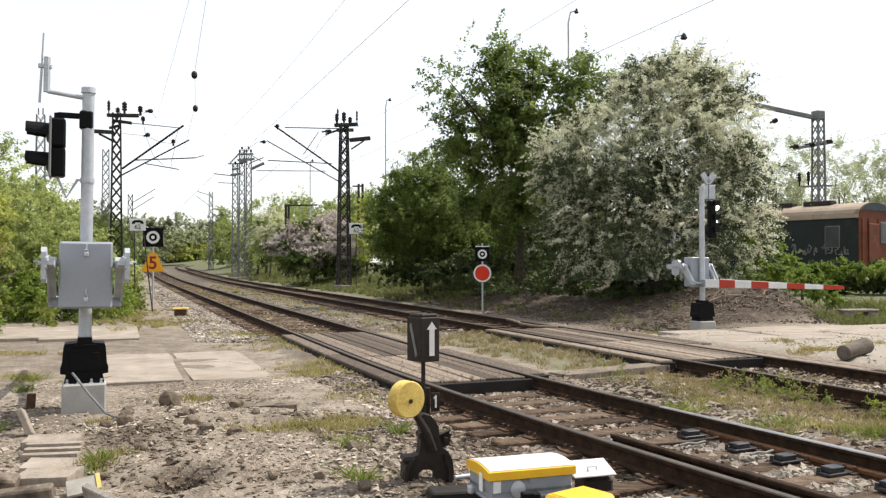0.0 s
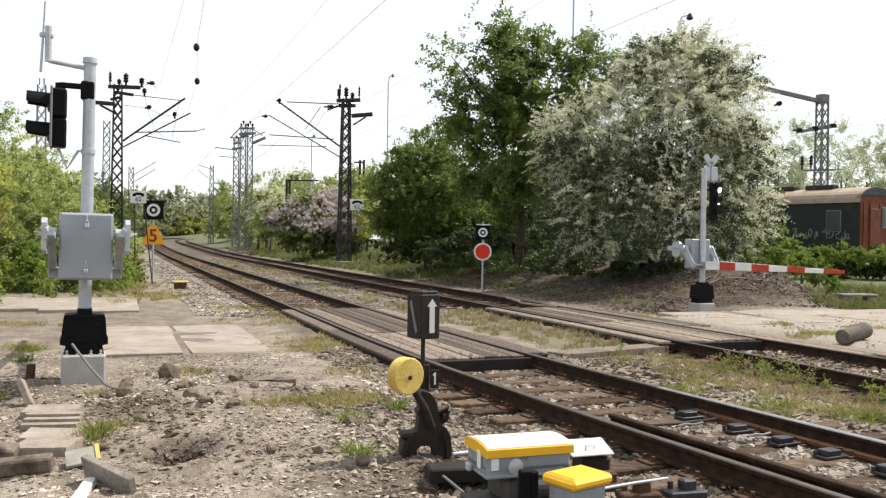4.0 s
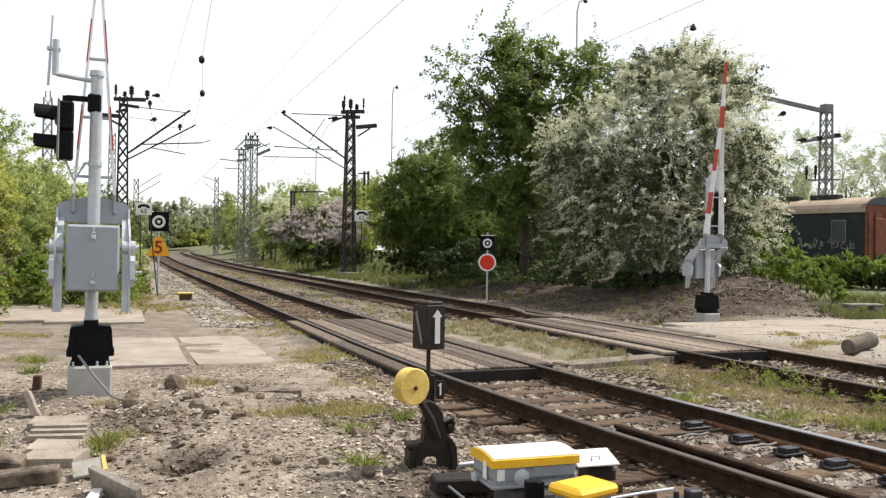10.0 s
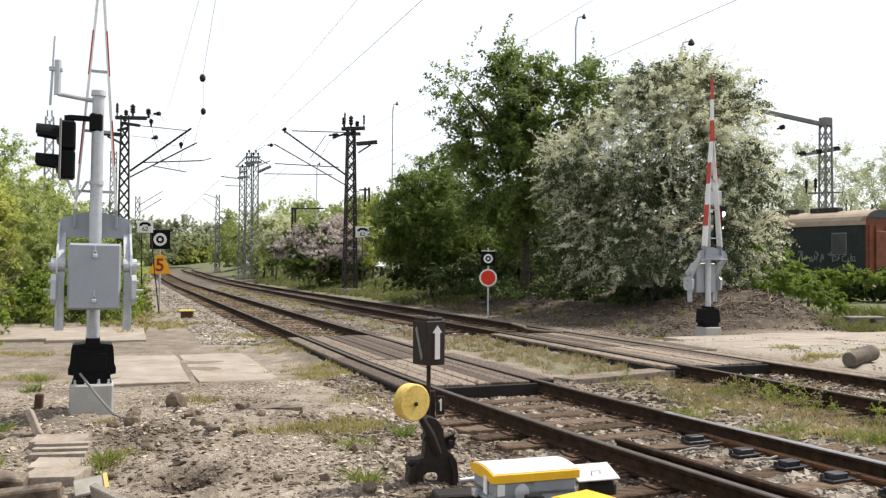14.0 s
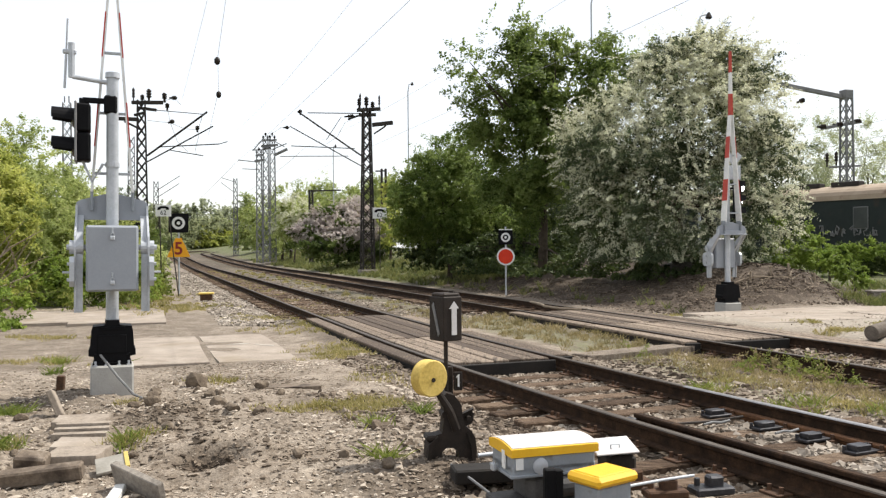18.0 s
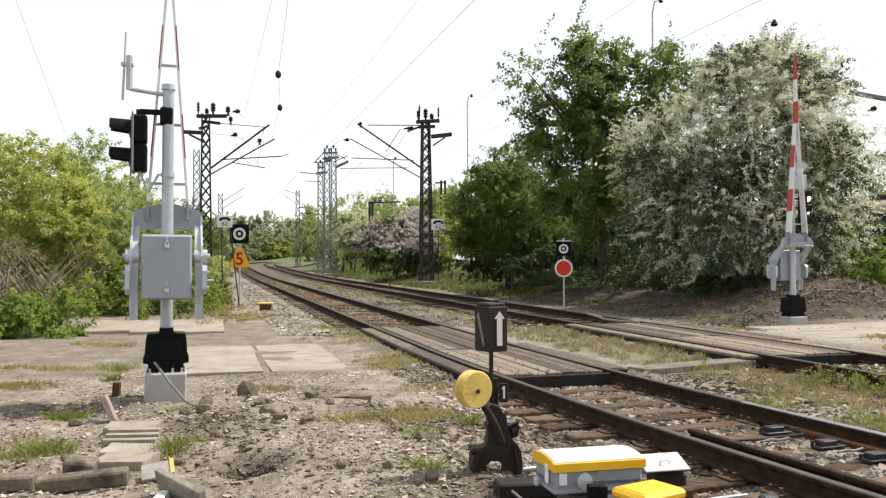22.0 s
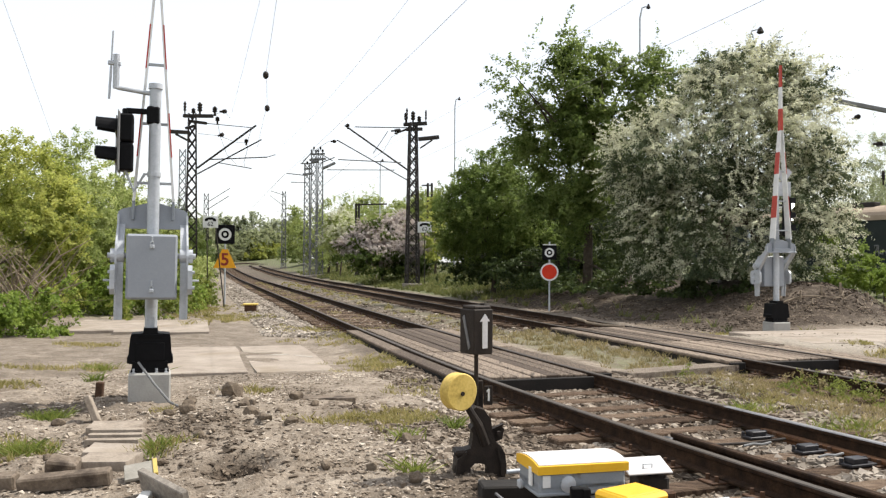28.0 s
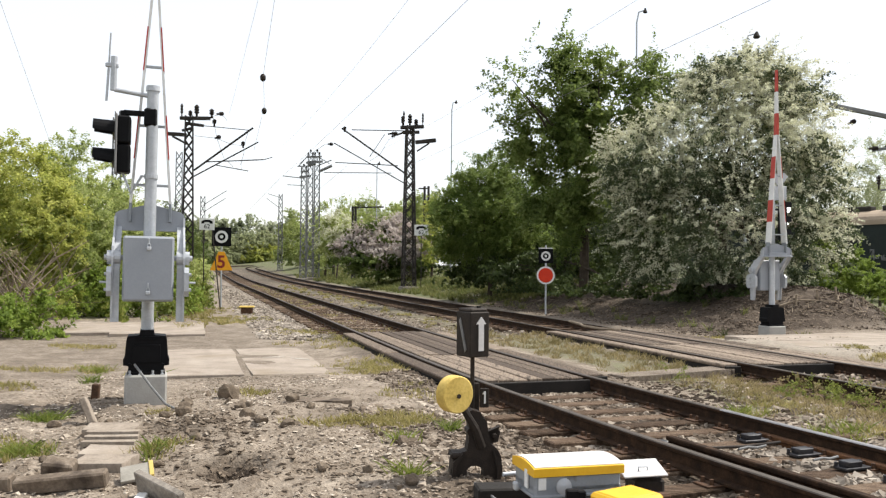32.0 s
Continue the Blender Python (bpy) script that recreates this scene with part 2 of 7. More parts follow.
M_OLDCONC = mat("old_grey_concrete", [(0.12, 0.104, 0.088), (0.215, 0.19, 0.16), (0.29, 0.26, 0.22)], 5, 0.95, 0, 0.5, 40)
M_CASTGREY = mat("dirty_grey_casting", [(0.045, 0.043, 0.042), (0.10, 0.095, 0.09)], 8, 0.7, 0.1, 0.2, 60, coords="object")
M_OILSTEEL = mat("oiled_dark_steel", [(0.025, 0.024, 0.026), (0.075, 0.075, 0.082)], 8, 0.4, 0.5, 0.1, 60)
M_PALEMARK = mat("whitish_scuff", [(0.36, 0.33, 0.28), (0.46, 0.43, 0.38)], 9, 0.9, 0, 0.2, 50)
M_PAVER = mat("worn_paving", [(0.16, 0.13, 0.10), (0.26, 0.215, 0.17), (0.34, 0.29, 0.235)], 6, 0.95, 0, 0.5, 45)
M_BEAM = mat("dirty_brown_beam", [(0.075, 0.056, 0.040), (0.145, 0.112, 0.082), (0.24, 0.195, 0.15)], 6, 0.95, 0, 0.6, 45, stain=((0.05, 0.036, 0.026), 4.0, 0.56))
M_PIPE = mat("brown_weathered_concrete", [(0.075, 0.060, 0.047), (0.135, 0.112, 0.090), (0.20, 0.17, 0.14)], 6, 0.95, 0, 0.5, 45)
M_GALV = mat("galvanised_steel", [(0.36, 0.38, 0.40), (0.50, 0.52, 0.55)], 7, 0.5, 0.25, 0.04, 50, coords="object")
M_GREY = mat("grey_painted_cabinet", [(0.26, 0.28, 0.31), (0.31, 0.33, 0.36)], 3, 0.5, 0.0, 0.03, 60, coords="object")
M_BLACK = mat("black_plastic", [(0.002, 0.002, 0.0025), (0.006, 0.006, 0.007)], 6, 0.6, 0, 0.05, 60, coords="object", spec=0.12)
M_WHITE = mat("white_paint", [(0.62, 0.62, 0.60), (0.78, 0.78, 0.76)], 5, 0.5, 0, 0.05, 50, coords="object")
M_RED = mat("red_paint", [(0.36, 0.030, 0.018), (0.48, 0.052, 0.026)], 5, 0.5, 0, 0.05, 50, coords="object")
M_SIGNRED = mat("red_reflective_sheet", [(0.60, 0.040, 0.018), (0.70, 0.060, 0.025)], 5, 0.7, 0, 0.02, 50, coords="object", spec=0.15)
M_ORANGE = mat("orange_reflex", [(0.78, 0.33, 0.008), (0.88, 0.42, 0.015)], 6, 0.6, 0, 0.05, 50)
M_YELLOW = mat("yellow_cover_paint", [(0.66, 0.36, 0.012), (0.76, 0.45, 0.02)], 6, 0.5, 0, 0.05, 50, coords="object")
M_YDISC = mat("aged_yellow_paint", [(0.42, 0.29, 0.06), (0.62, 0.44, 0.11), (0.70, 0.52, 0.16)], 7, 0.7, 0, 0.2, 50, coords="object", stain=((0.06, 0.04, 0.025), 6.0, 0.70))
M_LID = mat("pale_lid_paint", [(0.52, 0.50, 0.48), (0.64, 0.62, 0.61)], 5, 0.5, 0, 0.05, 50, coords="object")
M_MACHINE = mat("grey_point_machine", [(0.20, 0.22, 0.24), (0.27, 0.29, 0.31)], 6, 0.55, 0.1, 0.08, 60, coords="object", stain=((0.12, 0.10, 0.08), 7.0, 0.62))
M_CASTIRON = mat("black_brown_cast_iron", [(0.012, 0.009, 0.007), (0.035, 0.024, 0.017)], 9, 0.7, 0.3, 0.4, 80, coords="object")
M_RUST = mat("rusty_iron", [(0.040, 0.021, 0.012), (0.105, 0.052, 0.025)], 14, 0.85, 0.1, 0.4, 90)
M_LATTICE = mat("dark_lattice_steel", [(0.020, 0.017, 0.015), (0.045, 0.037, 0.030)], 3, 0.8, 0.1, 0.1, 40)
M_LATGREY = mat("grey_lattice_steel", [(0.13, 0.13, 0.13), (0.22, 0.22, 0.22)], 3, 0.7, 0.2, 0.1, 40)
M_WIRE = mat("aged_wire", [(0.23, 0.225, 0.22), (0.32, 0.315, 0.31)], 3, 0.7, 0.1, 0, 40, spec=0.2)
M_BARK = mat("bark", [(0.035, 0.026, 0.018), (0.085, 0.065, 0.045)], 7, 0.95, 0, 0.7, 40)
M_DRY = mat("dry_twigs", [(0.17, 0.13, 0.09), (0.32, 0.26, 0.19)], 7, 0.95, 0, 0.2, 40)
M_WAGON = mat("dark_green_coach_paint", [(0.006, 0.012, 0.011), (0.014, 0.022, 0.020)], 2.5, 0.7, 0, 0.1, 30, stain=((0.03, 0.022, 0.016), 1.4, 0.6))
M_GABLE = mat("dark_blue_gable_paint", [(0.020, 0.032, 0.040), (0.040, 0.058, 0.070)], 2.2, 0.7, 0, 0.1, 30)
M_WAGRED = mat("rusty_red_coach_end", [(0.090, 0.020, 0.008), (0.185, 0.048, 0.016)], 2.2, 0.75, 0, 0.15, 30, stain=((0.05, 0.03, 0.02), 2.0, 0.58))
M_ROOF = mat("tan_coach_roof", [(0.26, 0.20, 0.14), (0.38, 0.30, 0.22)], 1.5, 0.8, 0, 0.1, 30, stain=((0.18, 0.12, 0.08), 1.2, 0.58))
M_GLASS = mat("dark_window_glass", [(0.02, 0.025, 0.025), (0.05, 0.055, 0.05)], 2, 0.35, 0, 0, 30, spec=0.6)
M_LENS = mat("dark_signal_lens", [(0.02, 0.01, 0.01), (0.03, 0.02, 0.02)], 2, 0.1, 0, 0, 30, spec=0.6)
M_LAMPON = mat("white_signal_light", [(1, 1, 1), (1, 1, 1)], 2, 0.3, 0, 0, 30, emit=6)
L_TREE = leaf_mat("tree_leaves", [(0.090, 0.135, 0.032), (0.165, 0.220, 0.055), (0.260, 0.310, 0.098)], 0.6)
L_DARK = leaf_mat("shrub_leaves", [(0.065, 0.100, 0.024), (0.115, 0.160, 0.038), (0.195, 0.235, 0.065)], 0.55)
L_SHRUB = leaf_mat("dense_shrub_leaves", [(0.100, 0.150, 0.034), (0.175, 0.240, 0.056), (0.280, 0.335, 0.098)], 0.55)
L_YOUNG = leaf_mat("light_green_leaves", [(0.235, 0.280, 0.060), (0.385, 0.415, 0.098), (0.545, 0.540, 0.160)], 0.60)
# canopy shade put into the leaf colour, for growth under trees and coach
L_UNDER = leaf_mat("shade_darkened_leaves", [(0.030, 0.046, 0.013), (0.055, 0.080, 0.022), (0.110, 0.140, 0.040)], 0.35)
L_HAW = leaf_mat("hawthorn_leaves", [(0.045, 0.064, 0.030), (0.084, 0.108, 0.050), (0.150, 0.172, 0.085)], 0.4)
L_BLOOM = leaf_mat("white_blossom", [(0.47, 0.475, 0.325), (0.64, 0.64, 0.465), (0.82, 0.81, 0.64)], 0.52)
L_PINK = leaf_mat("lilac_blossom", [(0.43, 0.36, 0.325), (0.58, 0.51, 0.47), (0.71, 0.65, 0.60)], 0.4)
L_PALE = leaf_mat("fresh_hedge_leaves", [(0.205, 0.260, 0.074), (0.350, 0.405, 0.130), (0.505, 0.535, 0.230)], 0.58)
L_STRAW = leaf_mat("straw_blades", [(0.150, 0.130, 0.052), (0.265, 0.215, 0.100), (0.42, 0.34, 0.19)], 0.45)
L_NETTLE = leaf_mat("nettle_leaves", [(0.120, 0.185, 0.030), (0.210, 0.295, 0.048), (0.330, 0.395, 0.090)], 0.5)
# air haze of the distance is put into these two leaf colours
L_HAZE = leaf_mat("haze_tinted_leaves", [(0.27, 0.31, 0.170), (0.38, 0.41, 0.235), (0.49, 0.50, 0.31)], 0.68)
L_FAR = leaf_mat("haze_tinted_wood_leaves", [(0.30, 0.335, 0.225), (0.41, 0.44, 0.295), (0.52, 0.54, 0.38)], 0.7)
L_SLOPE = leaf_mat("slope_grass_blades", [(0.085, 0.108, 0.034), (0.150, 0.165, 0.052), (0.250, 0.240, 0.090)], 0.5)
L_GRASS = leaf_mat("grass_blades", [(0.18, 0.170, 0.048), (0.30, 0.262, 0.095), (0.46, 0.385, 0.185)], 0.5)
L_WEED = leaf_mat("weed_leaves", [(0.105, 0.148, 0.028), (0.180, 0.220, 0.044), (0.285, 0.300, 0.078)], 0.55)


def smooth(v, a, b):
    t = np.clip((v - a) / (b - a), 0, 1)
    return t * t * (3 - 2 * t)


# ---- plan of the two tracks ----
def axis_a(y):
    return 4.49 - 0.376 * y + 0.0075 * max(0.0, 14 - y) ** 2


def axis_b(y):
    return 9.27 - 0.376 * y


def rise(y):
    return 1.45 * (1 - np.exp(-(np.maximum(0, y - 60) / 80) ** 2))


def axis_points(axis, y0, y1, step, end_radius):
    """Centre line of a track: straight to y1, then a bend to the right."""
    pts, y = [], y0
    while y < y1:
        pts.append(Vector((axis(y), y, float(rise(y)))))
        y += step
    a = math.atan2(UY, UX)
    p = Vector((axis(y1), y1, float(rise(y1))))
    for i in range(40):
        pts.append(p.copy())
        p += Vector((math.cos(a), math.sin(a), 0)) * 4.0
        p.z = float(rise(p.y))
        a -= 4.0 / end_radius
    return pts


def side(pts, i):
    d = (pts[min(i + 1, len(pts) - 1)] - pts[max(i - 1, 0)])
    d.z = 0
    d.normalize()
    return Vector((d.y, -d.x, 0)), d


# ---- ground ----
def vnoise(x, y, s, seed=0.0):
    """Smooth noise of two arrays, about -1 to 1."""
    r = np.random.default_rng(int(seed * 10) + 3)
    out = np.zeros_like(x)
    for k in range(6):
        a, ph, f = r.uniform(0, 6.28), r.uniform(0, 6.28), s * r.uniform(0.6, 1.7)
        out += np.sin((x * math.cos(a) + y * math.sin(a)) * f + ph + 1.3 * np.sin((x * math.sin(a) - y * math.cos(a)) * f * 0.7 + ph * 2))
    return out / 3.2


def height(x, y):
    """Level of the ground."""
    x, y = np.asarray(x, float), np.asarray(y, float)
    bend = 0.0075 * np.maximum(0, 14 - y) ** 2
    oa = (x - (4.49 - 0.376 * y + bend)) * UY
    ob = (x - (9.27 - 0.376 * y)) * UY
    s = x * UX + y * UY
    near = smooth(y, 160, 90)
    z = 0.02 * vnoise(x, y, 1.1, 1) + 0.012 * vnoise(x, y, 4.0, 2)
    bed = np.maximum(smooth(np.abs(oa), 1.9, 1.35), smooth(np.abs(ob), 1.9, 1.35)) * near
    decked = smooth(s, 9.6, 10.2) * smooth(s, 19.3, 18.6) * smooth(np.abs(oa), 1.0, 1.15) * smooth(oa, 2.2, 1.9)
    decked = np.maximum(decked, smooth(s, 10.5, 11.0) * smooth(s, 19.6, 19.0) * smooth(np.abs(ob), 1.1, 1.25) * smooth(np.abs(ob), 2.2, 1.9))
    bed = bed * (1 - decked)
    z = z + 0.065 * smooth(s, 9.6, 11.5) * smooth(s, 20.0, 18.0) * smooth(np.abs(oa), 1.0, 1.12) * smooth(np.abs(oa), 1.8, 1.2)
    z = z + 0.06 * smooth(s, 10.8, 12.0) * smooth(s, 20.0, 18.0) * smooth(-ob, 1.0, 1.1) * smooth(-ob, 1.8, 1.2)
    z = z * (1 - bed) + bed * (-0.062 + 0.008 * vnoise(x, y, 7, 3))
    z = z + 0.13 * smooth(ob, 1.5, 2.0) * smooth(s, 16.6, 14.6) * smooth(ob, 40, 20)
    pitm = np.exp(-(np.abs((x - 0.55) / 0.85) ** 4 + np.abs((y - 5.35) / 0.62) ** 4))
    z = z - 0.13 * pitm
    bank = (1 - smooth(x, 9.2, 10.6) * smooth(y, 30, 26)) * (1 - 0.75 * smooth(ob, 9.8, 12.5)) * smooth(ob, 2.5, 8.6) * smooth(s, 16.8, 20.5)
    z = z + bank * (1.05 + 0.18 * vnoise(x, y, 0.9, 4) + 0.06 * vnoise(x, y, 3.5, 5)) * smooth(ob, 60, 20)
    mound = np.exp(-(np.abs((x - 8.3) / 1.5) ** 2.8 + np.abs((y - 23.4) / 1.2) ** 2.6))
    z = z + mound * (0.28 + 0.05 * vnoise(x, y, 3.0, 11) + 0.05 * vnoise(x, y, 8.0, 12) + 0.02 * vnoise(x, y, 19.0, 17))
    z = z - 0.11 * np.exp(-(((x - 6.1) / 1.0) ** 2 + ((y - 20.5) / 0.75) ** 2))
    z = z + 0.35 * smooth(oa, -5.5, -9) * smooth(y, 22, 32)
    heap = np.exp(-(((x + 2.65) / 0.5) ** 2 + ((y - 7.75) / 0.45) ** 2))
    z = z + 0.13 * heap * (1 + 0.3 * vnoise(x, y, 9, 13))
    pit = np.exp(-(((x + 1.95) / 0.22) ** 2 + ((y - 6.45) / 0.2) ** 2))
    z = z - 0.23 * pit + 0.08 * np.exp(-(((x + 1.95) / 0.5) ** 2 + ((y - 6.75) / 0.42) ** 2))
    dig = np.exp(-(((x + 4.9) / 0.8) ** 2 + ((y - 8.7) / 0.5) ** 2))
    z = z - 0.05 * dig
    rough = (0.25 + 0.75 * smooth(y, 10.8, 9.0)) * smooth(y, 12.2, 11.3) * smooth(oa, -1.6, -2.4)
    z = z + rough * (0.022 * vnoise(x, y, 6, 6) + 0.017 * vnoise(x, y, 14, 7) + 0.012 * vnoise(x, y, 31, 8) + 0.007 * vnoise(x, y, 57, 14))
    return z + rise(y)


def hz(x, y):
    return float(height(np.array([x]), np.array([y]))[0])


def axis_cuts(lo, fine_lo, fine_hi, hi, step, grow):
    c = list(np.arange(fine_lo, fine_hi, step))
    d, v = step, fine_hi
    while v < hi:
        c.append(v)
        d *= grow
        v += d
    c.append(hi)
    d, v = step, fine_lo - step
    while v > lo:
        c.insert(0, v)
        d *= grow
        v -= d
    c.insert(0, lo)
    return np.array(c)


def ground_material():
    m = mat("dirt_and_gravel", [(0.116, 0.091, 0.066), (0.214, 0.175, 0.134), (0.310, 0.263, 0.210)], 1.6, 0.95, 0, 0.9, 70)
    nt = m.node_tree
    N, L = nt.nodes, nt.links
    b = N["Principled BSDF"]
    g = N.new("ShaderNodeAttribute")
    g.attribute_name = "cover"
    base = b.inputs["Base Color"].links[0].from_socket
    sp = N.new("ShaderNodeSeparateColor")
    L.new(g.outputs["Color"], sp.inputs[0])
    ns = N.new("ShaderNodeTexNoise")
    ns.inputs["Scale"].default_value, ns.inputs["Detail"].default_value = 3.0, 8
    L.new(N.new("ShaderNodeNewGeometry").outputs["Position"], ns.inputs["Vector"])
    col = base
    # second cover colour: dark soil, also shade painted on the ground
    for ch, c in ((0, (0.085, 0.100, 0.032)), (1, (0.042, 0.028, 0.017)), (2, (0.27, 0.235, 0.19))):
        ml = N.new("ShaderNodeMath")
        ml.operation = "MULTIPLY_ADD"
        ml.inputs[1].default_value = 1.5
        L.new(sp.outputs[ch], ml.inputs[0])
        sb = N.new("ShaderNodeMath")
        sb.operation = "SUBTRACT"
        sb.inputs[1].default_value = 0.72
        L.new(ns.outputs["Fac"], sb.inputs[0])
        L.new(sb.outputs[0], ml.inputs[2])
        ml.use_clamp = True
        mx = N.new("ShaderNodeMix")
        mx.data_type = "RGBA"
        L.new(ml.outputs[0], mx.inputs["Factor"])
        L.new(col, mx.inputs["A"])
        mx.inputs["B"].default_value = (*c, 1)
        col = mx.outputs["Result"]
    L.new(col, b.inputs["Base Color"])
    for size, lo, dirt in ((4.5, 0.52, (0.115, 0.088, 0.063)), (19.0, 0.57, (0.085, 0.064, 0.046)), (26.0, 0.60, (0.36, 0.31, 0.25))):
        np_ = N.new("ShaderNodeTexNoise")
        np_.inputs["Scale"].default_value, np_.inputs["Detail"].default_value, np_.inputs["Roughness"].default_value = size, 7, 0.65
        L.new(N.new("ShaderNodeNewGeometry").outputs["Position"], np_.inputs["Vector"])
        mr = N.new("ShaderNodeMapRange")
        mr.inputs["From Min"].default_value, mr.inputs["From Max"].default_value, mr.inputs["To Max"].default_value = lo, lo + 0.09, 0.85
        L.new(np_.outputs["Fac"], mr.inputs["Value"])
        mx = N.new("ShaderNodeMix")
        mx.data_type = "RGBA"
        ml = N.new("ShaderNodeMath")
        ml.operation = "MULTIPLY"
        iv = N.new("ShaderNodeMath")
        iv.operation = "SUBTRACT"
        iv.inputs[0].default_value = 1.0
        L.new(sp.outputs[2], iv.inputs[1])
        L.new(iv.outputs[0], ml.inputs[0])
        L.new(mr.outputs[0], ml.inputs[1])
        L.new(ml.outputs[0], mx.inputs["Factor"])
        L.new(col, mx.inputs["A"])
        mx.inputs["B"].default_value = (*dirt, 1)
        col = mx.outputs["Result"]
    v2 = N.new("ShaderNodeTexVoronoi")
    v2.inputs["Scale"].default_value = 34.0
    L.new(N.new("ShaderNodeNewGeometry").outputs["Position"], v2.inputs["Vector"])
    sc = N.new("ShaderNodeSeparateColor")
    L.new(v2.outputs["Color"], sc.inputs[0])
    fl = N.new("ShaderNodeMapRange")
    fl.inputs["To Min"].default_value, fl.inputs["To Max"].default_value = 0.80, 1.22
    L.new(sc.outputs[0], fl.inputs["Value"])
    mu = N.new("ShaderNodeMix")
    mu.data_type, mu.blend_type = "RGBA", "MULTIPLY"
    mu.inputs["Factor"].default_value = 1.0
    L.new(col, mu.inputs["A"])
    L.new(fl.outputs[0], mu.inputs["B"])
    L.new(mu.outputs["Result"], b.inputs["Base Color"])
    vo = N.new("ShaderNodeTexVoronoi")
    vo.inputs["Scale"].default_value = 48.0
    L.new(N.new("ShaderNodeNewGeometry").outputs["Position"], vo.inputs["Vector"])
    b2 = N.new("ShaderNodeBump")
    b2.inputs["Strength"].default_value, b2.inputs["Distance"].default_value = 0.25, 0.02
    b2.invert = True
    L.new(vo.outputs["Distance"], b2.inputs["Height"])
    L.new(b.inputs["Normal"].links[0].from_socket, b2.inputs["Normal"])
    L.new(b2.outputs[0], b.inputs["Normal"])
    return m


def build_ground():
    xs = axis_cuts(-1500, -5.5, 1.5, 1500, 0.045, 1.07)
    ys = axis_cuts(-300, 4.4, 10.2, 3000, 0.045, 1.05)
    X, Y = np.meshgrid(xs, ys)
    Z = height(X, Y)
    v = np.stack([X.ravel(), Y.ravel(), Z.ravel()], 1)
    ny, nx = X.shape
    i = (np.arange(ny - 1)[:, None] * nx + np.arange(nx - 1)[None]).ravel()
    f = np.stack([i, i + 1, i + nx + 1, i + nx], 1)
    me = np_mesh("ground", v, f, ground_material())
    x, y = v[:, 0], v[:, 1]
    oa = (x - (4.49 - 0.376 * y + 0.0075 * np.maximum(0, 14 - y) ** 2)) * UY
    ob = (x - (9.27 - 0.376 * y)) * UY
    s = x * UX + y * UY
    grass = np.clip(smooth(ob, 10, 14) * smooth(s, 17, 22) + smooth(ob, 14, 22) + smooth(oa, -4.5, -7) * smooth(y, 21, 26)
                    + smooth(oa, -9, -12) + smooth(y, 110, 160) + 1.0 * smooth(ob, 1.7, 2.7) * smooth(y, 27, 36) + 0.9 * smooth(oa, -2.6, -3.6) * smooth(y, 30, 42) + 0.5 * smooth(np.abs(oa - 2.5), 1.0, 0.4) * smooth(y, 5, 7), 0, 1)
    dark = np.clip(np.maximum(smooth(np.abs(oa), 1.7, 1.3), smooth(np.abs(ob), 1.7, 1.3)) * 0.55
                   # bank: dark soil with the trees' shade painted in
                   + 1.3 * smooth(ob, 2.1, 3.2) * smooth(s, 16.6, 18.5) * smooth(ob, 14, 11) * smooth(y, 46, 34) * 0.9
                   + 0.6 * np.exp(-(((x + 2.68) / 0.45) ** 2 + ((y - 7.7) / 0.4) ** 2)) + 0.9 * np.exp(-(((x + 1.95) / 0.3) ** 2 + ((y - 6.45) / 0.25) ** 2))
                   # point machine hollow: dark soil, its shade painted in; then strip between tracks
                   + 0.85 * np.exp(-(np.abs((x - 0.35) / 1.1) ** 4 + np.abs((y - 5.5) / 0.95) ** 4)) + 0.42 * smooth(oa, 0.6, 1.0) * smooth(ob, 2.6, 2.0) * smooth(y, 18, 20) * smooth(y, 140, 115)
                   + 0.30 * smooth(oa, -2.0, -2.6) * smooth(y, 10.4, 11.4) * smooth(y, 22, 20.5)
                   # dug soil left of the near barrier, its cast shadow painted in
                   + 0.75 * np.exp(-(((x + 4.6) / 1.1) ** 2 + ((y - 8.9) / 0.45) ** 2)), 0, 1)
    pale = np.clip(smooth(ob, 1.5, 2.1) * smooth(s, 17.4, 16.4) * smooth(s, 6, 8.5) * smooth(ob, 30, 16), 0, 1)
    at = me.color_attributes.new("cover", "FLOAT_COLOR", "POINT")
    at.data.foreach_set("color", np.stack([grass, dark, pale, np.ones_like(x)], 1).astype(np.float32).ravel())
    me.shade_smooth()
    ob = new("ground", me)
    tagged(ob, "dry pale dirt and gravel ground with sparse grass", "ground", kind="structure")


build_ground()


# ---- tracks ----
RAIL_PROFILE = [(-0.065, 0), (0.065, 0), (0.065, 0.014), (0.012, 0.03), (0.010, 0.105), (0.034, 0.118), (0.035, 0.142), (0.028, 0.150),
                (-0.028, 0.150), (-0.035, 0.142), (-0.034, 0.118), (-0.010, 0.105), (-0.012, 0.03), (-0.065, 0.014)]


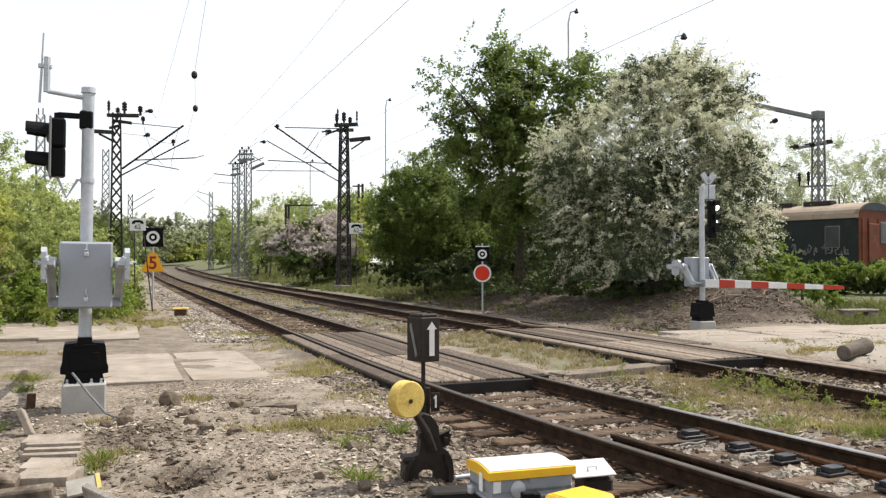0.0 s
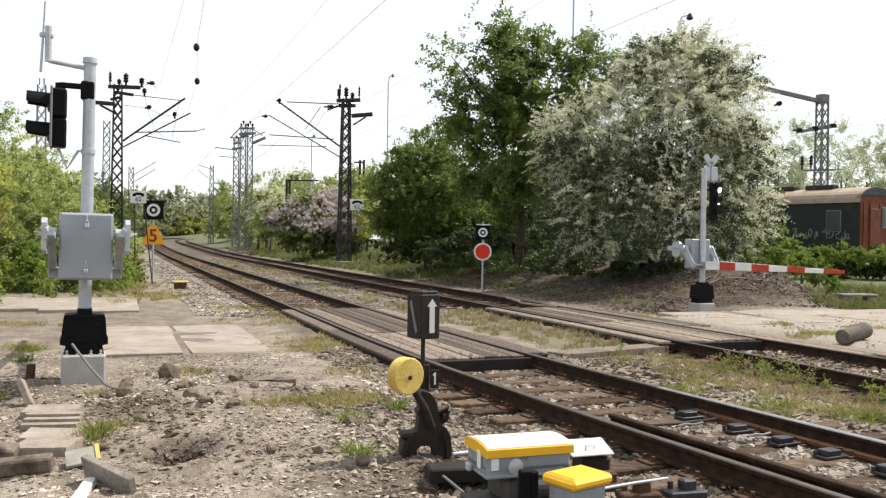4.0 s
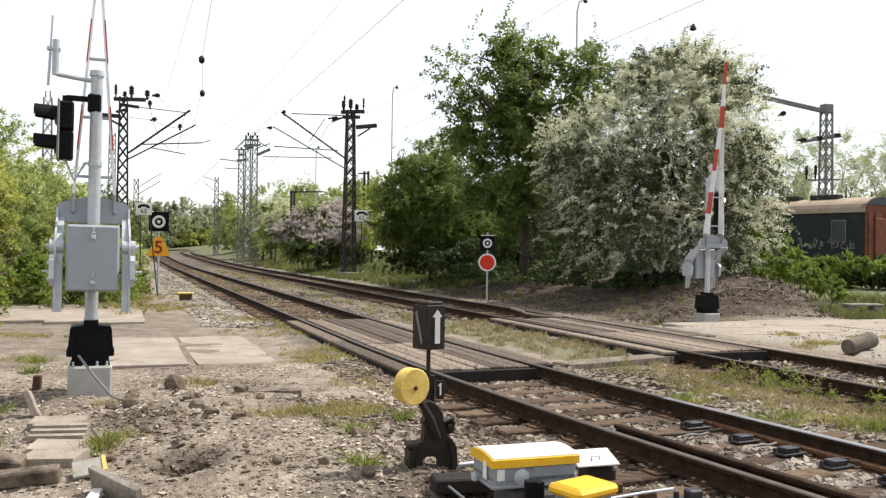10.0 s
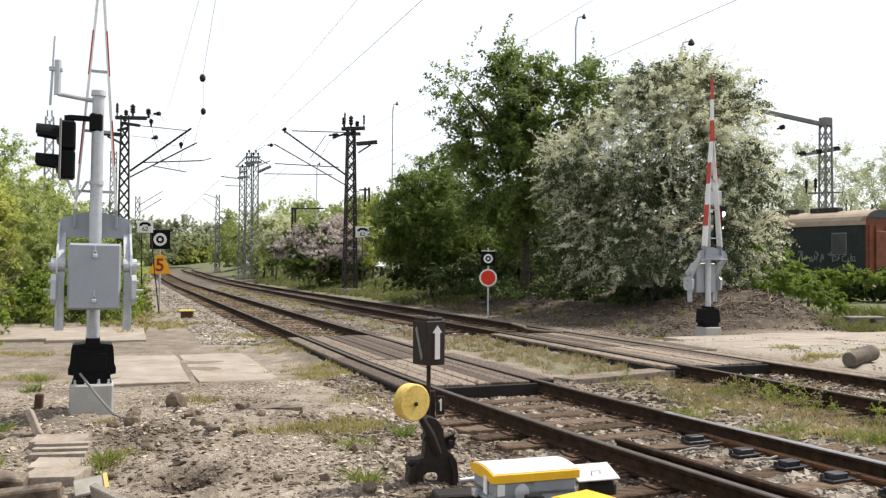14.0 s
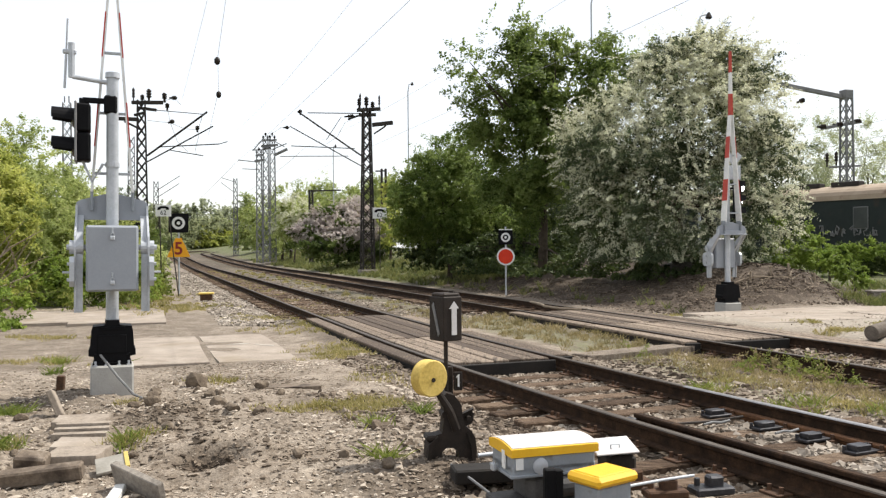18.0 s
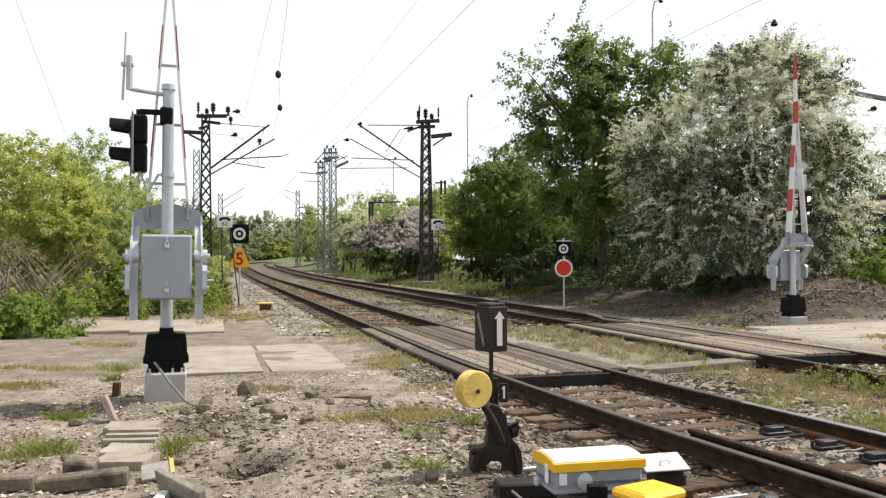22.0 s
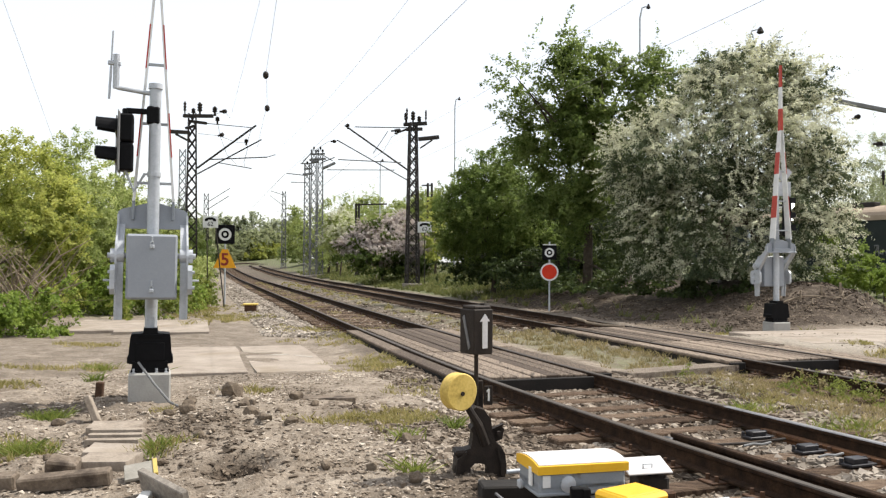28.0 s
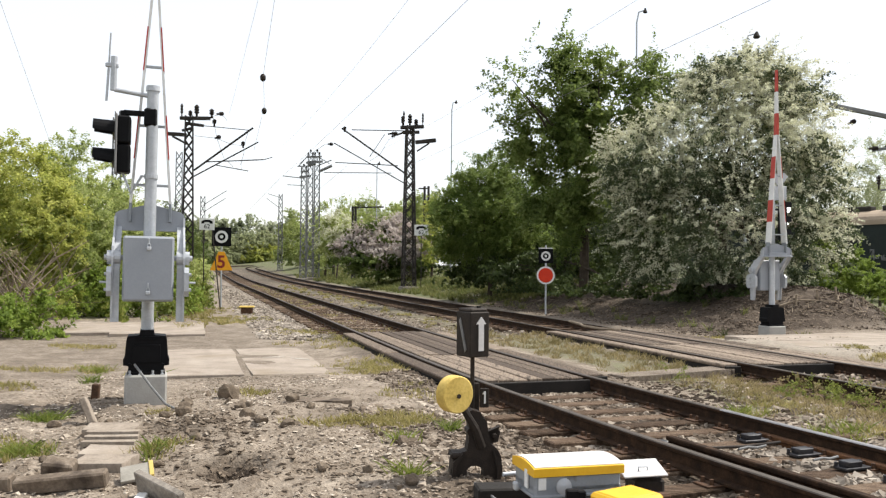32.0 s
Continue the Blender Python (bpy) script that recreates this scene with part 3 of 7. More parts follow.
def rail_mesh(name, pts, off, shine=-99):
    g = Geo()
    n = len(RAIL_PROFILE)
    v, f = [], []
    for i, p in enumerate(pts):
        r, _ = side(pts, i)
        for a, b in RAIL_PROFILE:
            v.append(p + r * (off(i) + a) + Vector((0, 0, b)))
    for i in range(len(pts) - 1):
        for k in range(n):
            f.append((i * n + k, i * n + (k + 1) % n, (i + 1) * n + (k + 1) % n, (i + 1) * n + k))
    f += [tuple(range(n)), tuple(range((len(pts) - 1) * n, len(pts) * n))[::-1]]
    g.add(v, f)
    me = g.mesh(name, M_RAIL)
    me.materials.append(M_RAILTOP)
    me.materials.append(M_RAILSHINE)
    for p in me.polygons:
        c = p.index % n
        if p.index < (len(pts) - 1) * n and c in (6, 7, 8):
            p.material_index = 2 if pts[p.index // n].y < shine else 1
    return me


def sleeper_mesh(name, length, w=0.205, h=0.16):
    g = Geo()
    g.box((0, 0, -h / 2), (length, w, h), 0.012)
    return g.mesh(name, M_SLEEPER)


def build_track(axis, label, y0, long_from=None, long_to=None, near_rows=()):
    pts = axis_points(axis, y0, 126, 0.75, 75)
    t = thing("railway_track", Matrix(), label, "railway track", "railway tracks", "structure")
    for sgn in (-1, 1):
        part("rail", rail_mesh("rail", pts, lambda i: sgn * 0.7525, 7.95 if long_from and sgn > 0 else -99), M_RAIL, t, "rusty rail with a worn bright head")
    short = sleeper_mesh("sleeper", 2.5)
    wide = sleeper_mesh("long_sleeper", 3.1)
    plate = Geo().box((0, 0, 0.008), (0.36, 0.17, 0.016), 0.004)
    for a in (-0.12, 0.12):
        for b in (-0.05, 0.05):
            plate.tube((a, b, 0.012), (a, b, 0.055), 0.018, 0.016, 6)
    plate = plate.mesh("rail_plate", M_RUST)
    rest = Geo()
    r = random.Random(4)
    places = list(near_rows)
    y = (places[-1] if places else y0) + 0.56
    while y < 120:
        places.append(y)
        y += 0.59 * UY
    for y in places:
        p = Vector((axis(y), y, float(rise(y)) - 0.004))
        q = Vector((axis(y + 0.4), y + 0.4, 0)) - Vector((axis(y - 0.4), y - 0.4, 0))
        turn = math.degrees(math.atan2(q.y, q.x)) - 90 + r.uniform(-1.2, 1.2)
        m = pose(p.x, p.y, p.z - r.uniform(0, 0.012), 0, r.uniform(-0.4, 0.4), turn)
        if y < 62:
            wide_here = long_from is not None and long_from < y < long_to
            sl = part("sleeper", wide if wide_here else short, None, t, m=m @ pose(0.25 if wide_here else r.uniform(-0.04, 0.04), 0, 0))
            if y < 26:
                for sgn in (-1, 1):
                    part("rail_plate", plate, None, t, m=m @ pose(sgn * 0.7525, 0, 0))
        else:
            rest.box((0, 0, -0.08), (2.5, 0.26, 0.16), 0, m)
    far = part("sleeper_row", rest, M_SLEEPER, t, "row of distant wooden sleepers")
    tagged(far, kind="stuff")
    return t, pts


ROWS_A = [5.93 - 0.5 * k for k in range(27, -1, -1)] + [6.38, 6.79, 7.24, 7.80, 8.34, 8.77, 9.13, 9.5, 10.03, 10.49, 10.95]
track_a, pts_a = build_track(axis_a, "main track with rusty rails on brown wooden sleepers", -8, 2.0, 7.9, ROWS_A)
track_b, pts_b = build_track(axis_b, "second track with rusty rails on wooden sleepers", -3)


def rail_pose(axis, y, off=0.0, z=0.0):
    """A pose beside a track: x to its side, y along it."""
    q = Vector((axis(y + 0.5) - axis(y - 0.5), 1.0, 0)).normalized()
    n = Vector((q.y, -q.x, 0))
    p = Vector((axis(y), y, float(rise(y)) + z)) + n * off
    return pose(p.x, p.y, p.z, 0, 0, math.degrees(math.atan2(q.y, q.x)) - 90)


# ---- plank crossings ----
def build_deck(axis, panels, label, inner, left, right):
    m0 = rail_pose(axis, panels[0][0])
    t = thing("level_crossing_deck", m0, label, "crossing deck", "level crossing decks")
    inv = m0.inverted()
    r = random.Random(11)
    for y0, y1 in panels:
        ln = (y1 - y0) / UY - 0.03
        ym = (y0 + y1) / 2
        for k in range(inner):
            w = 1.33 / inner
            o = -0.665 + w * (k + 0.5)
            g = Geo().box((0, 0, 0), (w - r.uniform(0.008, 0.035), ln + r.uniform(-0.05, 0.02), 0.13), 0.01)
            part("plank", g, M_PLANK, t, m=inv @ rail_pose(axis, ym, o, 0.078 + r.uniform(-0.006, 0.006)) @ pose(0, 0, 0, r.uniform(-0.15, 0.15), r.uniform(-0.8, 0.8), 0))
    for sgn, rows in ((-1, left), (1, right)):
        for y0, y1, o, w in rows:
            ln = (y1 - y0) / UY - 0.03
            mp = inv @ rail_pose(axis, (y0 + y1) / 2, sgn * o, 0.107 + r.uniform(-0.006, 0.006))
            part("plank", Geo().box((0, 0, 0), (w - 0.012, ln, 0.05), 0.012), M_PLANK, t, m=mp)
            # added black beam: gives the shaded side below the plank
            part("edge_beam", Geo().box((0, 0, -0.085), (w - 0.04, ln - 0.03, 0.12), 0.012), M_TARSHADE, t, "black beam standing for the shade under the edge plank", m=mp)
    g = Geo()
    for y0, y1 in panels:
        y = y0 + 0.1
        while y < y1:
            g.box((0, 0, -0.02), (1.25, 0.1, 0.06), 0, inv @ rail_pose(axis, y))
            y += 0.55
    part("bearer", g, M_TARSHADE, t)
    y = panels[0][0]
    # end boards: tar, with the shade of the deck end put into the black
    part("end_board", Geo().box((0, 0, 0.03), (1.36, 0.05, 0.19), 0.008), M_TARSHADE, t, "tarred end board, blackened further for shade", m=inv @ rail_pose(axis, y - 0.06))
    for sgn, rows in ((-1, left), (1, right)):
        for y0, y1, o, w in rows[:1]:
            part("end_board", Geo().box((0, 0, 0.03), (w, 0.04, 0.16), 0.008), M_TARSHADE, t, m=inv @ rail_pose(axis, y0 - 0.04, sgn * o))


build_deck(axis_a, [(10.9, 13.75), (13.8, 18.2)], "weathered wooden plank deck between the rails of the road crossing", 7,
           [(11.0, 14.3, 0.945, 0.25), (14.35, 18.2, 0.945, 0.25)], [(11.2, 14.4, 0.98, 0.28), (14.45, 18.0, 0.98, 0.28)])
build_deck(axis_b, [(13.3, 16.2), (16.25, 19.3)], "grey worn wooden plank deck level with the rails", 7,
           [(13.4, 16.3, 0.96, 0.26), (16.35, 19.6, 0.96, 0.26)], [(11.6, 15.4, 0.98, 0.3), (15.45, 19.4, 0.98, 0.3), (11.4, 15.2, 1.3, 0.3), (15.3, 18.9, 1.3, 0.3)])


# ---- concrete slabs ----
def slab_geo(w, d, h, seed, chips=5):
    """A cast slab with a slightly broken outline."""
    r = random.Random(seed)
    poly = []
    for (x0, y0), (x1, y1) in zip(((-1, -1), (1, -1), (1, 1), (-1, 1)), ((1, -1), (1, 1), (-1, 1), (-1, -1))):
        for k in range(chips):
            t = k / chips
            j = (0.012 if k else 0.03) * min(1.0, w)
            poly.append(((x0 + (x1 - x0) * t) * w / 2 + r.uniform(-j, j), (y0 + (y1 - y0) * t) * d / 2 + r.uniform(-j, j)))
    n = len(poly)
    top = [(a * 0.992, b * 0.992, h) for a, b in poly]
    v = [(a, b, -0.1) for a, b in poly] + [(a, b, h - 0.012) for a, b in poly] + top
    f = [tuple(range(n))[::-1], tuple(range(2 * n, 3 * n))]
    for k in (0, 1):
        f += [(k * n + i, k * n + (i + 1) % n, (k + 1) * n + (i + 1) % n, (k + 1) * n + i) for i in range(n)]
    return Geo().add(v, f)


def build_slab(x, y, w, d, h, turn, seed, label, material=None, z=None, rx=0, ry=0):
    ob = part("concrete_slab", slab_geo(w, d, h, seed), material or M_CONC, None, m=pose(x, y, hz(x, y) if z is None else z, rx, ry, turn))
    return tagged(ob, label, "slab", "concrete slabs")


build_slab(-4.84, 13.35, 1.35, 3.7, 0.014, 20, 1, "pale concrete road slab set in the dirt")
scuffed = build_slab(-3.62, 13.85, 1.12, 3.85, 0.016, 21, 2, "pale concrete road slab with a lighter scuff")
part("scuff", Geo().prism([(-0.25, 0.25), (-0.12, 0.33), (0.05, 0.36), (0.16, 0.30), (0.02, 0.26)], 0.003, axis="z", at=0.0195), M_PALEMARK, scuffed, "thin whitish scuff")
part("scuff", Geo().prism([(0.20, 0.16), (0.46, -0.10), (0.48, -0.20), (0.30, -0.04)], 0.003, axis="z", at=0.0195), M_PALEMARK, scuffed, "thin whitish scuff")
for i, x in enumerate((-9.5, -8.4, -7.35)):
    build_slab(x, 19.5 - 0.1 * i, 1.02, 3.6, 0.085, 21, 5 + i, "pale concrete slab in the old path edge")
build_slab(2.48, 12.62, 2.2, 0.40, 0.085, 35, 12, "old weathered timber beam lying between the tracks", M_PLANKOLD)
for j in range(3):
    for i in range(4):
        a, b = 6.75 + 0.936 * 3.2 * i - 0.352 * 1.3 * j, 17.3 + 0.352 * 3.2 * i + 0.936 * 1.3 * j
        build_slab(a, b, 3.21, 1.312, 0.007 + 0.0016 * ((i + 2 * j) % 4), 20.6, 40 + 4 * j + i, "worn pale concrete slab of the crossing road")
# stepping slabs and offcuts by the near corner
build_slab(-2.90, 6.36, 0.39, 0.40, 0.075, 9, 21, "large grey paving slab lying on loose dirt", M_PAVER, z=0.0, rx=-2)
build_slab(-3.05, 6.76, 0.40, 0.36, 0.055, 10, 22, "cracked pale paving slab on loose dirt", M_CONC, z=0.0, ry=2)
for k in range(3):
    build_slab(-3.19 - 0.035 * k, 7.05 + 0.11 * k, 0.44, 0.095, 0.055 + 0.02 * k, 10, 23 + k, "narrow grooved paving bar in a short stack", M_PAVER, z=0.01)
build_slab(-3.38, 7.50, 0.45, 0.26, 0.05, 8, 27, "brownish paving slab on loose dirt", M_PAVER, z=0.05, rx=4)
build_slab(-1.98, 9.75, 0.62, 0.24, 0.020, 12, 24, "thin broken slab lying flat on dirt", M_BEAM)


# ---- barrier posts ----
def boom_parts(parent):
    """The boom with its yoke; y along the boom, the axle at the origin, the boom lower than the axle."""
    zb = -0.38
    g = Geo().prism([(-0.375, 0.31), (0.375, 0.31), (0.375, 0.50), (0.335, 0.53), (0.0, 0.62), (-0.335, 0.53), (-0.375, 0.50)], 0.03, axis="z", at=zb)
    g.box((0, 0.325, zb - 0.05), (0.75, 0.03, 0.10), 0.006)
    g.box((0, 0.37, zb - 0.03), (0.46, 0.10, 0.08), 0.01)
    b = part("boom", g, M_GREY, parent, "grey steel yoke with a red and white striped boom")
    for sx in (-1, 1):
        g = Geo().prism([(-0.70, 0.06), (-0.70, -0.04), (-0.12, -0.08), (0.02, -0.16), (0.30, -0.42), (0.47, -0.42), (0.47, -0.34), (0.36, -0.32), (0.12, 0.04), (0.0, 0.09), (-0.12, 0.08)], 0.022, axis="x", at=sx * 0.372)
        g.prism([(-0.70, 0.03), (-0.70, -0.01), (-0.12, -0.05), (0.0, -0.12), (0.30, -0.38), (0.36, -0.36), (0.08, -0.02), (-0.10, 0.03)], 0.075, axis="x", at=sx * 0.335)
        g.tube((sx * 0.29, 0.0, 0.0), (sx * 0.43, 0.0, 0.0), 0.075, n=14)
        part("lever", g, M_GALV, b, "galvanised bent side lever")
        w = Geo().prism([(-0.42, -0.16), (-0.36, -0.2), (-0.16, -0.2), (-0.10, -0.14), (-0.10, 0.12), (-0.16, 0.17), (-0.36, 0.17), (-0.42, 0.12)], 0.05, axis="x", at=sx * 0.400)
        for yy in (-0.35, -0.18):
            w.tube((sx * 0.34, yy, 0.0), (sx * 0.455, yy, 0.0), 0.018, n=6)
        w.tube((sx * 0.40, -0.27, 0.02), (sx * 0.50, -0.27, 0.02), 0.012, n=6)
        part("counterweight", w, M_GALV, b, "grey bolted counterweight plate")
    y0, seg, n = 0.62, 0.505, 8
    for sx in (-1, 1):
        part("boom_root", Geo().box((sx * 0.215, 0.53, zb), (0.03, 0.24, 0.17), 0.004), M_MACHINE, b, "grey boom root")
    half = lambda y: 0.215 - 0.190 * min(1.0, (y - y0) / (5 * seg))
    for k in range(n):
        a, c = y0 + seg * k, y0 + seg * (k + 1)
        ha, hc = 0.100 - 0.0082 * k, 0.100 - 0.0082 * (k + 1)
        red = k % 2 == 1
        for sx in (-1, 1):
            if k < 5:
                xa, xc, th = sx * half(a), sx * half(c), 0.013
            else:
                xa, xc, th = sx * (0.016 - 0.003 * (k - 5)), sx * (0.016 - 0.003 * (k - 4)), 0.014 - 0.0025 * (k - 5)
            mats = M_RED if red and k >= 5 else M_WHITE
            q = [(xa - th, a), (xa + th, a), (xc + th, c), (xc - th, c)]
            box8 = [(0, 1, 2, 3), (4, 5, 6, 7), (0, 1, 5, 4), (1, 2, 6, 5), (2, 3, 7, 6), (3, 0, 4, 7)]
            v = [(x, y, zb + s * (ha if i < 2 else hc)) for s in (-1, 1) for i, (x, y) in enumerate(q)]
            leg = part("boom_bar", Geo().add(v, box8), mats, b)
            if red and k < 5:
                o, w = sx * (th * 0.55 + 0.002), th * 0.45 + 0.002
                q = [(xa + o - w, a), (xa + o + w, a), (xc + o + w, c), (xc + o - w, c)]
                v = [(x, y, zb + s * (ha if i < 2 else hc) * 1.02) for s in (-1, 1) for i, (x, y) in enumerate(q)]
                part("stripe", Geo().add(v, box8), M_RED, b, "red reflective stripe")
    for yy in (0.83, 1.51, 2.19):
        part("crossbar", Geo().box((0, yy, zb), (2 * half(yy), 0.03, 0.03), 0.004), M_GALV, b)
    return b


def barrier_post(m, label, signal):
    t = thing("level_crossing_barrier", m, label, "barrier", "level crossing barriers")
    part("foundation", Geo().box((0, 0, 0.10), (0.445, 0.445, 0.46), 0.02), M_CONCG, t, "cast concrete foundation block")
    sh = [(0.215, 0.345), (0.215, 0.425), (0.278, 0.435), (0.278, 0.50), (0.262, 0.52), (0.245, 0.71), (0.23, 0.755), (0.10, 0.765), (0.085, 0.775), (0.085, 0.82)]
    sh = sh + [(-a, b) for a, b in reversed(sh)]
    g = Geo().prism([(a * 0.87, b) for a, b in sh], 0.31)
    g.box((0, -0.158, 0.56), (0.30, 0.02, 0.20), 0.006).box((0, -0.160, 0.735), (0.26, 0.02, 0.03), 0.004)
    g.box((0, 0, 0.345), (0.40, 0.36, 0.03), 0.005)
    for sx in (-0.17, 0.17):
        g.tube((sx, -0.150, 0.44), (sx, -0.175, 0.44), 0.02, n=8)
    for sx in (-0.17, -0.06, 0.07, 0.17):
        part("base_bolt", Geo().tube((sx, -0.175, 0.33), (sx, -0.175, 0.378), 0.013, n=6).box((sx, -0.175, 0.336), (0.04, 0.04, 0.012), 0.002), M_GALV, t, "bright foundation bolt")
    part("hinge_cover", g, M_BLACK, t, "black plastic hinge cover")
    part("pole", Geo().tube((0, 0, 0.33), (0, 0, 3.50), 0.068, 0.063, 18).tube((0, 0, 3.50), (0, 0, 3.56), 0.078, 0.074, 18), M_GALV, t, "galvanised steel pole", smooth=True)
    c = part("drive_cabinet", Geo().box((0, -0.215, 1.50), (0.53, 0.29, 0.71), 0.018).box((0, -0.365, 1.50), (0.50, 0.02, 0.68), 0.008), M_GREY, t, "grey painted barrier drive cabinet")
    for z in (1.74, 1.26):
        part("padlock", Geo().box((0, -0.39, z - 0.02), (0.05, 0.025, 0.045), 0.008).path([(-0.016, -0.39, z), (-0.014, -0.39, z + 0.03), (0.014, -0.39, z + 0.03), (0.016, -0.39, z)], 0.006).box((0, -0.38, z + 0.06), (0.02, 0.02, 0.06), 0.004), M_GALV, c, "steel padlock")
    part("axle", Geo().tube((-0.46, -0.22, 1.62), (0.46, -0.22, 1.62), 0.03, n=12), M_GALV, t)
    return t


LEFT_M = pose(-3.95, 9.52, -0.02, 0, 0.55, 22.6)
RIGHT_M = pose(6.19, 20.9, -0.13, 0, 0, -160.5)
barrier_near = barrier_post(LEFT_M, "grey level crossing barrier post with drive cabinet and signal head", True)
barrier_far = barrier_post(RIGHT_M, "grey level crossing barrier post with striped boom beside the far track", True)
boom_near = boom_parts(barrier_near)
boom_far = boom_parts(barrier_far)
AXLE = (0, -0.22, 1.62)


def signal_head(t, far):
    """Road signal with two hooded lamps, bracket and antenna; x to the side, facing away from the boom."""
    if not far:
        arm = Geo().box((-0.16, 0.0, 3.24), (0.30, 0.05, 0.06), 0.01).tube((-0.31, 0, 3.26), (-0.31, 0, 3.19), 0.035).box((-0.02, 0, 3.20), (0.14, 0.15, 0.2), 0.02)
        part("bracket", arm, M_BLACK, t, "black signal bracket")
        h = part("signal_head", Geo().box((-0.30, 0.03, 3.04), (0.15, 0.28, 0.31), 0.02).box((-0.30, 0.03, 2.72), (0.15, 0.28, 0.31), 0.02), M_BLACK, t, "black two lamp road signal seen from the side")
        part("back_board", Geo().box((-0.375, 0.03, 2.88), (0.025, 0.36, 0.66), 0.01), M_LATGREY, h, "pale rim of the signal board")
        for z in (3.04, 2.72):
            hood = Geo()
            n = 10
            pts = [math.pi * k / n for k in range(n + 1)]
            v = [(-0.385, 0.03 + 0.13 * math.cos(a), z - 0.04 + 0.15 * math.sin(a)) for a in pts] + [(-0.62, 0.03 + 0.13 * math.cos(a), z - 0.01 + 0.13 * math.sin(a)) for a in pts]
            v += [(x, 0.03 + (y - 0.03) * 0.93, z + (zz - z) * 0.93) for x, y, zz in v]
            k = 2 * (n + 1)
            f = [(i, i + 1, n + 2 + i, n + 1 + i) for i in range(n)] + [(k + i, k + n + 1 + i, k + n + 2 + i, k + i + 1) for i in range(n)]
            f += [(n + 1 + i, n + 2 + i, k + n + 2 + i, k + n + 1 + i) for i in range(n)] + [(0, n + 1, k + n + 1, k), (n, k + n, k + 2 * n + 1, 2 * n + 1)]
            hood.add(v, f)
            part("lamp_hood", hood, M_BLACK, h)
            part("lens", Geo().lathe([(0.11, 0), (0.08, 0.03), (0.02, 0.04)], 16, pose(-0.385, 0.03, z - 0.01, 0, -90, 0)), M_LENS, h)
        part("stay", Geo().path([(-0.06, 0, 2.53), (-0.10, 0, 2.54), (-0.21, 0, 2.34), (-0.31, 0, 2.58)], 0.018).tube((0, 0, 2.51), (0, 0, 2.56), 0.075, n=16), M_GALV, t, "galvanised stay")
        part("antenna_arm", Geo().tube((0.0, 0, 3.44), (-0.41, 0, 3.49), 0.025).tube((-0.42, 0, 3.48), (-0.42, 0, 3.86), 0.035).box((-0.44, 0, 3.76), (0.14, 0.05, 0.05), 0.01), M_GALV, t, "bent galvanised antenna arm")
        part("antenna", Geo().tube((-0.49, 0, 3.36), (-0.475, 0, 3.72), 0.014).tube((-0.475, 0, 3.72), (-0.46, 0, 4.12), 0.010), M_GALV, t, "slim rod antenna")
        part("conduit", Geo().path([(-0.12, -0.27, 0.46), (0.05, -0.42, 0.24), (0.21, -0.55, 0.06), (0.30, -0.60, 0.02)], 0.013), M_LATGREY, t, "grey cable conduit")
    else:
        h = part("signal_head", Geo().box((-0.33, -0.06, 2.78), (0.20, 0.14, 0.92), 0.03).box((-0.14, -0.02, 3.05), (0.26, 0.05, 0.05), 0.01).box((-0.14, -0.02, 2.45), (0.26, 0.05, 0.05), 0.01), M_BLACK, t, "black road signal with a lit white lamp")
        for z in (3.08, 2.74, 2.44):
            part("lamp_hood", Geo().prism([(-0.11, 0.02), (0.11, 0.02), (0.09, 0.15), (-0.09, 0.15)], 0.16, m=pose(-0.40, -0.03, z, 0, 0, 90)), M_BLACK, h)
        part("lens", Geo().lathe([(0.075, 0), (0.06, 0.025), (0.02, 0.04)], 16, pose(-0.45, -0.03, 3.06, 0, -90, 0)), M_LAMPON, h, "lit white lamp")
        part("lens", Geo().lathe([(0.02, 0), (0.014, 0.012), (0.006, 0.016)], 12, pose(-0.45, -0.03, 2.72, 0, -90, 0)), M_LAMPON, h, "small lit white lamp")
        for sx, a in ((-1, 50), (1, -50)):
            part("crossbuck_board", Geo().box((sx * 0.17, 0.0, 0.12), (0.30, 0.02, 0.15), 0.004, m=pose(-0.27, -0.10, 3.56) @ pose(sx * 0.06, 0, 0, 0, a, 0)), M_GALV, t, "crossbuck board seen from its bare metal back")
            part("back_plate", Geo().box((-0.27 + sx * 0.105, -0.112, 3.44), (0.19, 0.02, 0.34), 0.004), M_GALV, t, "bare metal back plate")
        part("sign_bracket", Geo().box((-0.20, -0.135, 3.50), (0.46, 0.03, 0.03), 0.004).box((-0.27, -0.135, 3.44), (0.03, 0.03, 0.30), 0.004), M_CASTIRON, t, "dark sign bracket")


signal_head(barrier_near, False)
signal_head(barrier_far, True)


def motions():
    ups = [(0, 0), (5.5, 0), (5.65, 0.5), (6, 8), (6.5, 19.5), (7, 30.5), (7.5, 41), (8, 50.5), (8.5, 59), (9, 68.5), (9.5, 77), (9.9, 83), (10.3, 88), (10.7, 90), (14, 90), (32, 90)]
    for b in (boom_near, boom_far):
        walk(b, [(t, pose(*AXLE, a)) for t, a in ups])


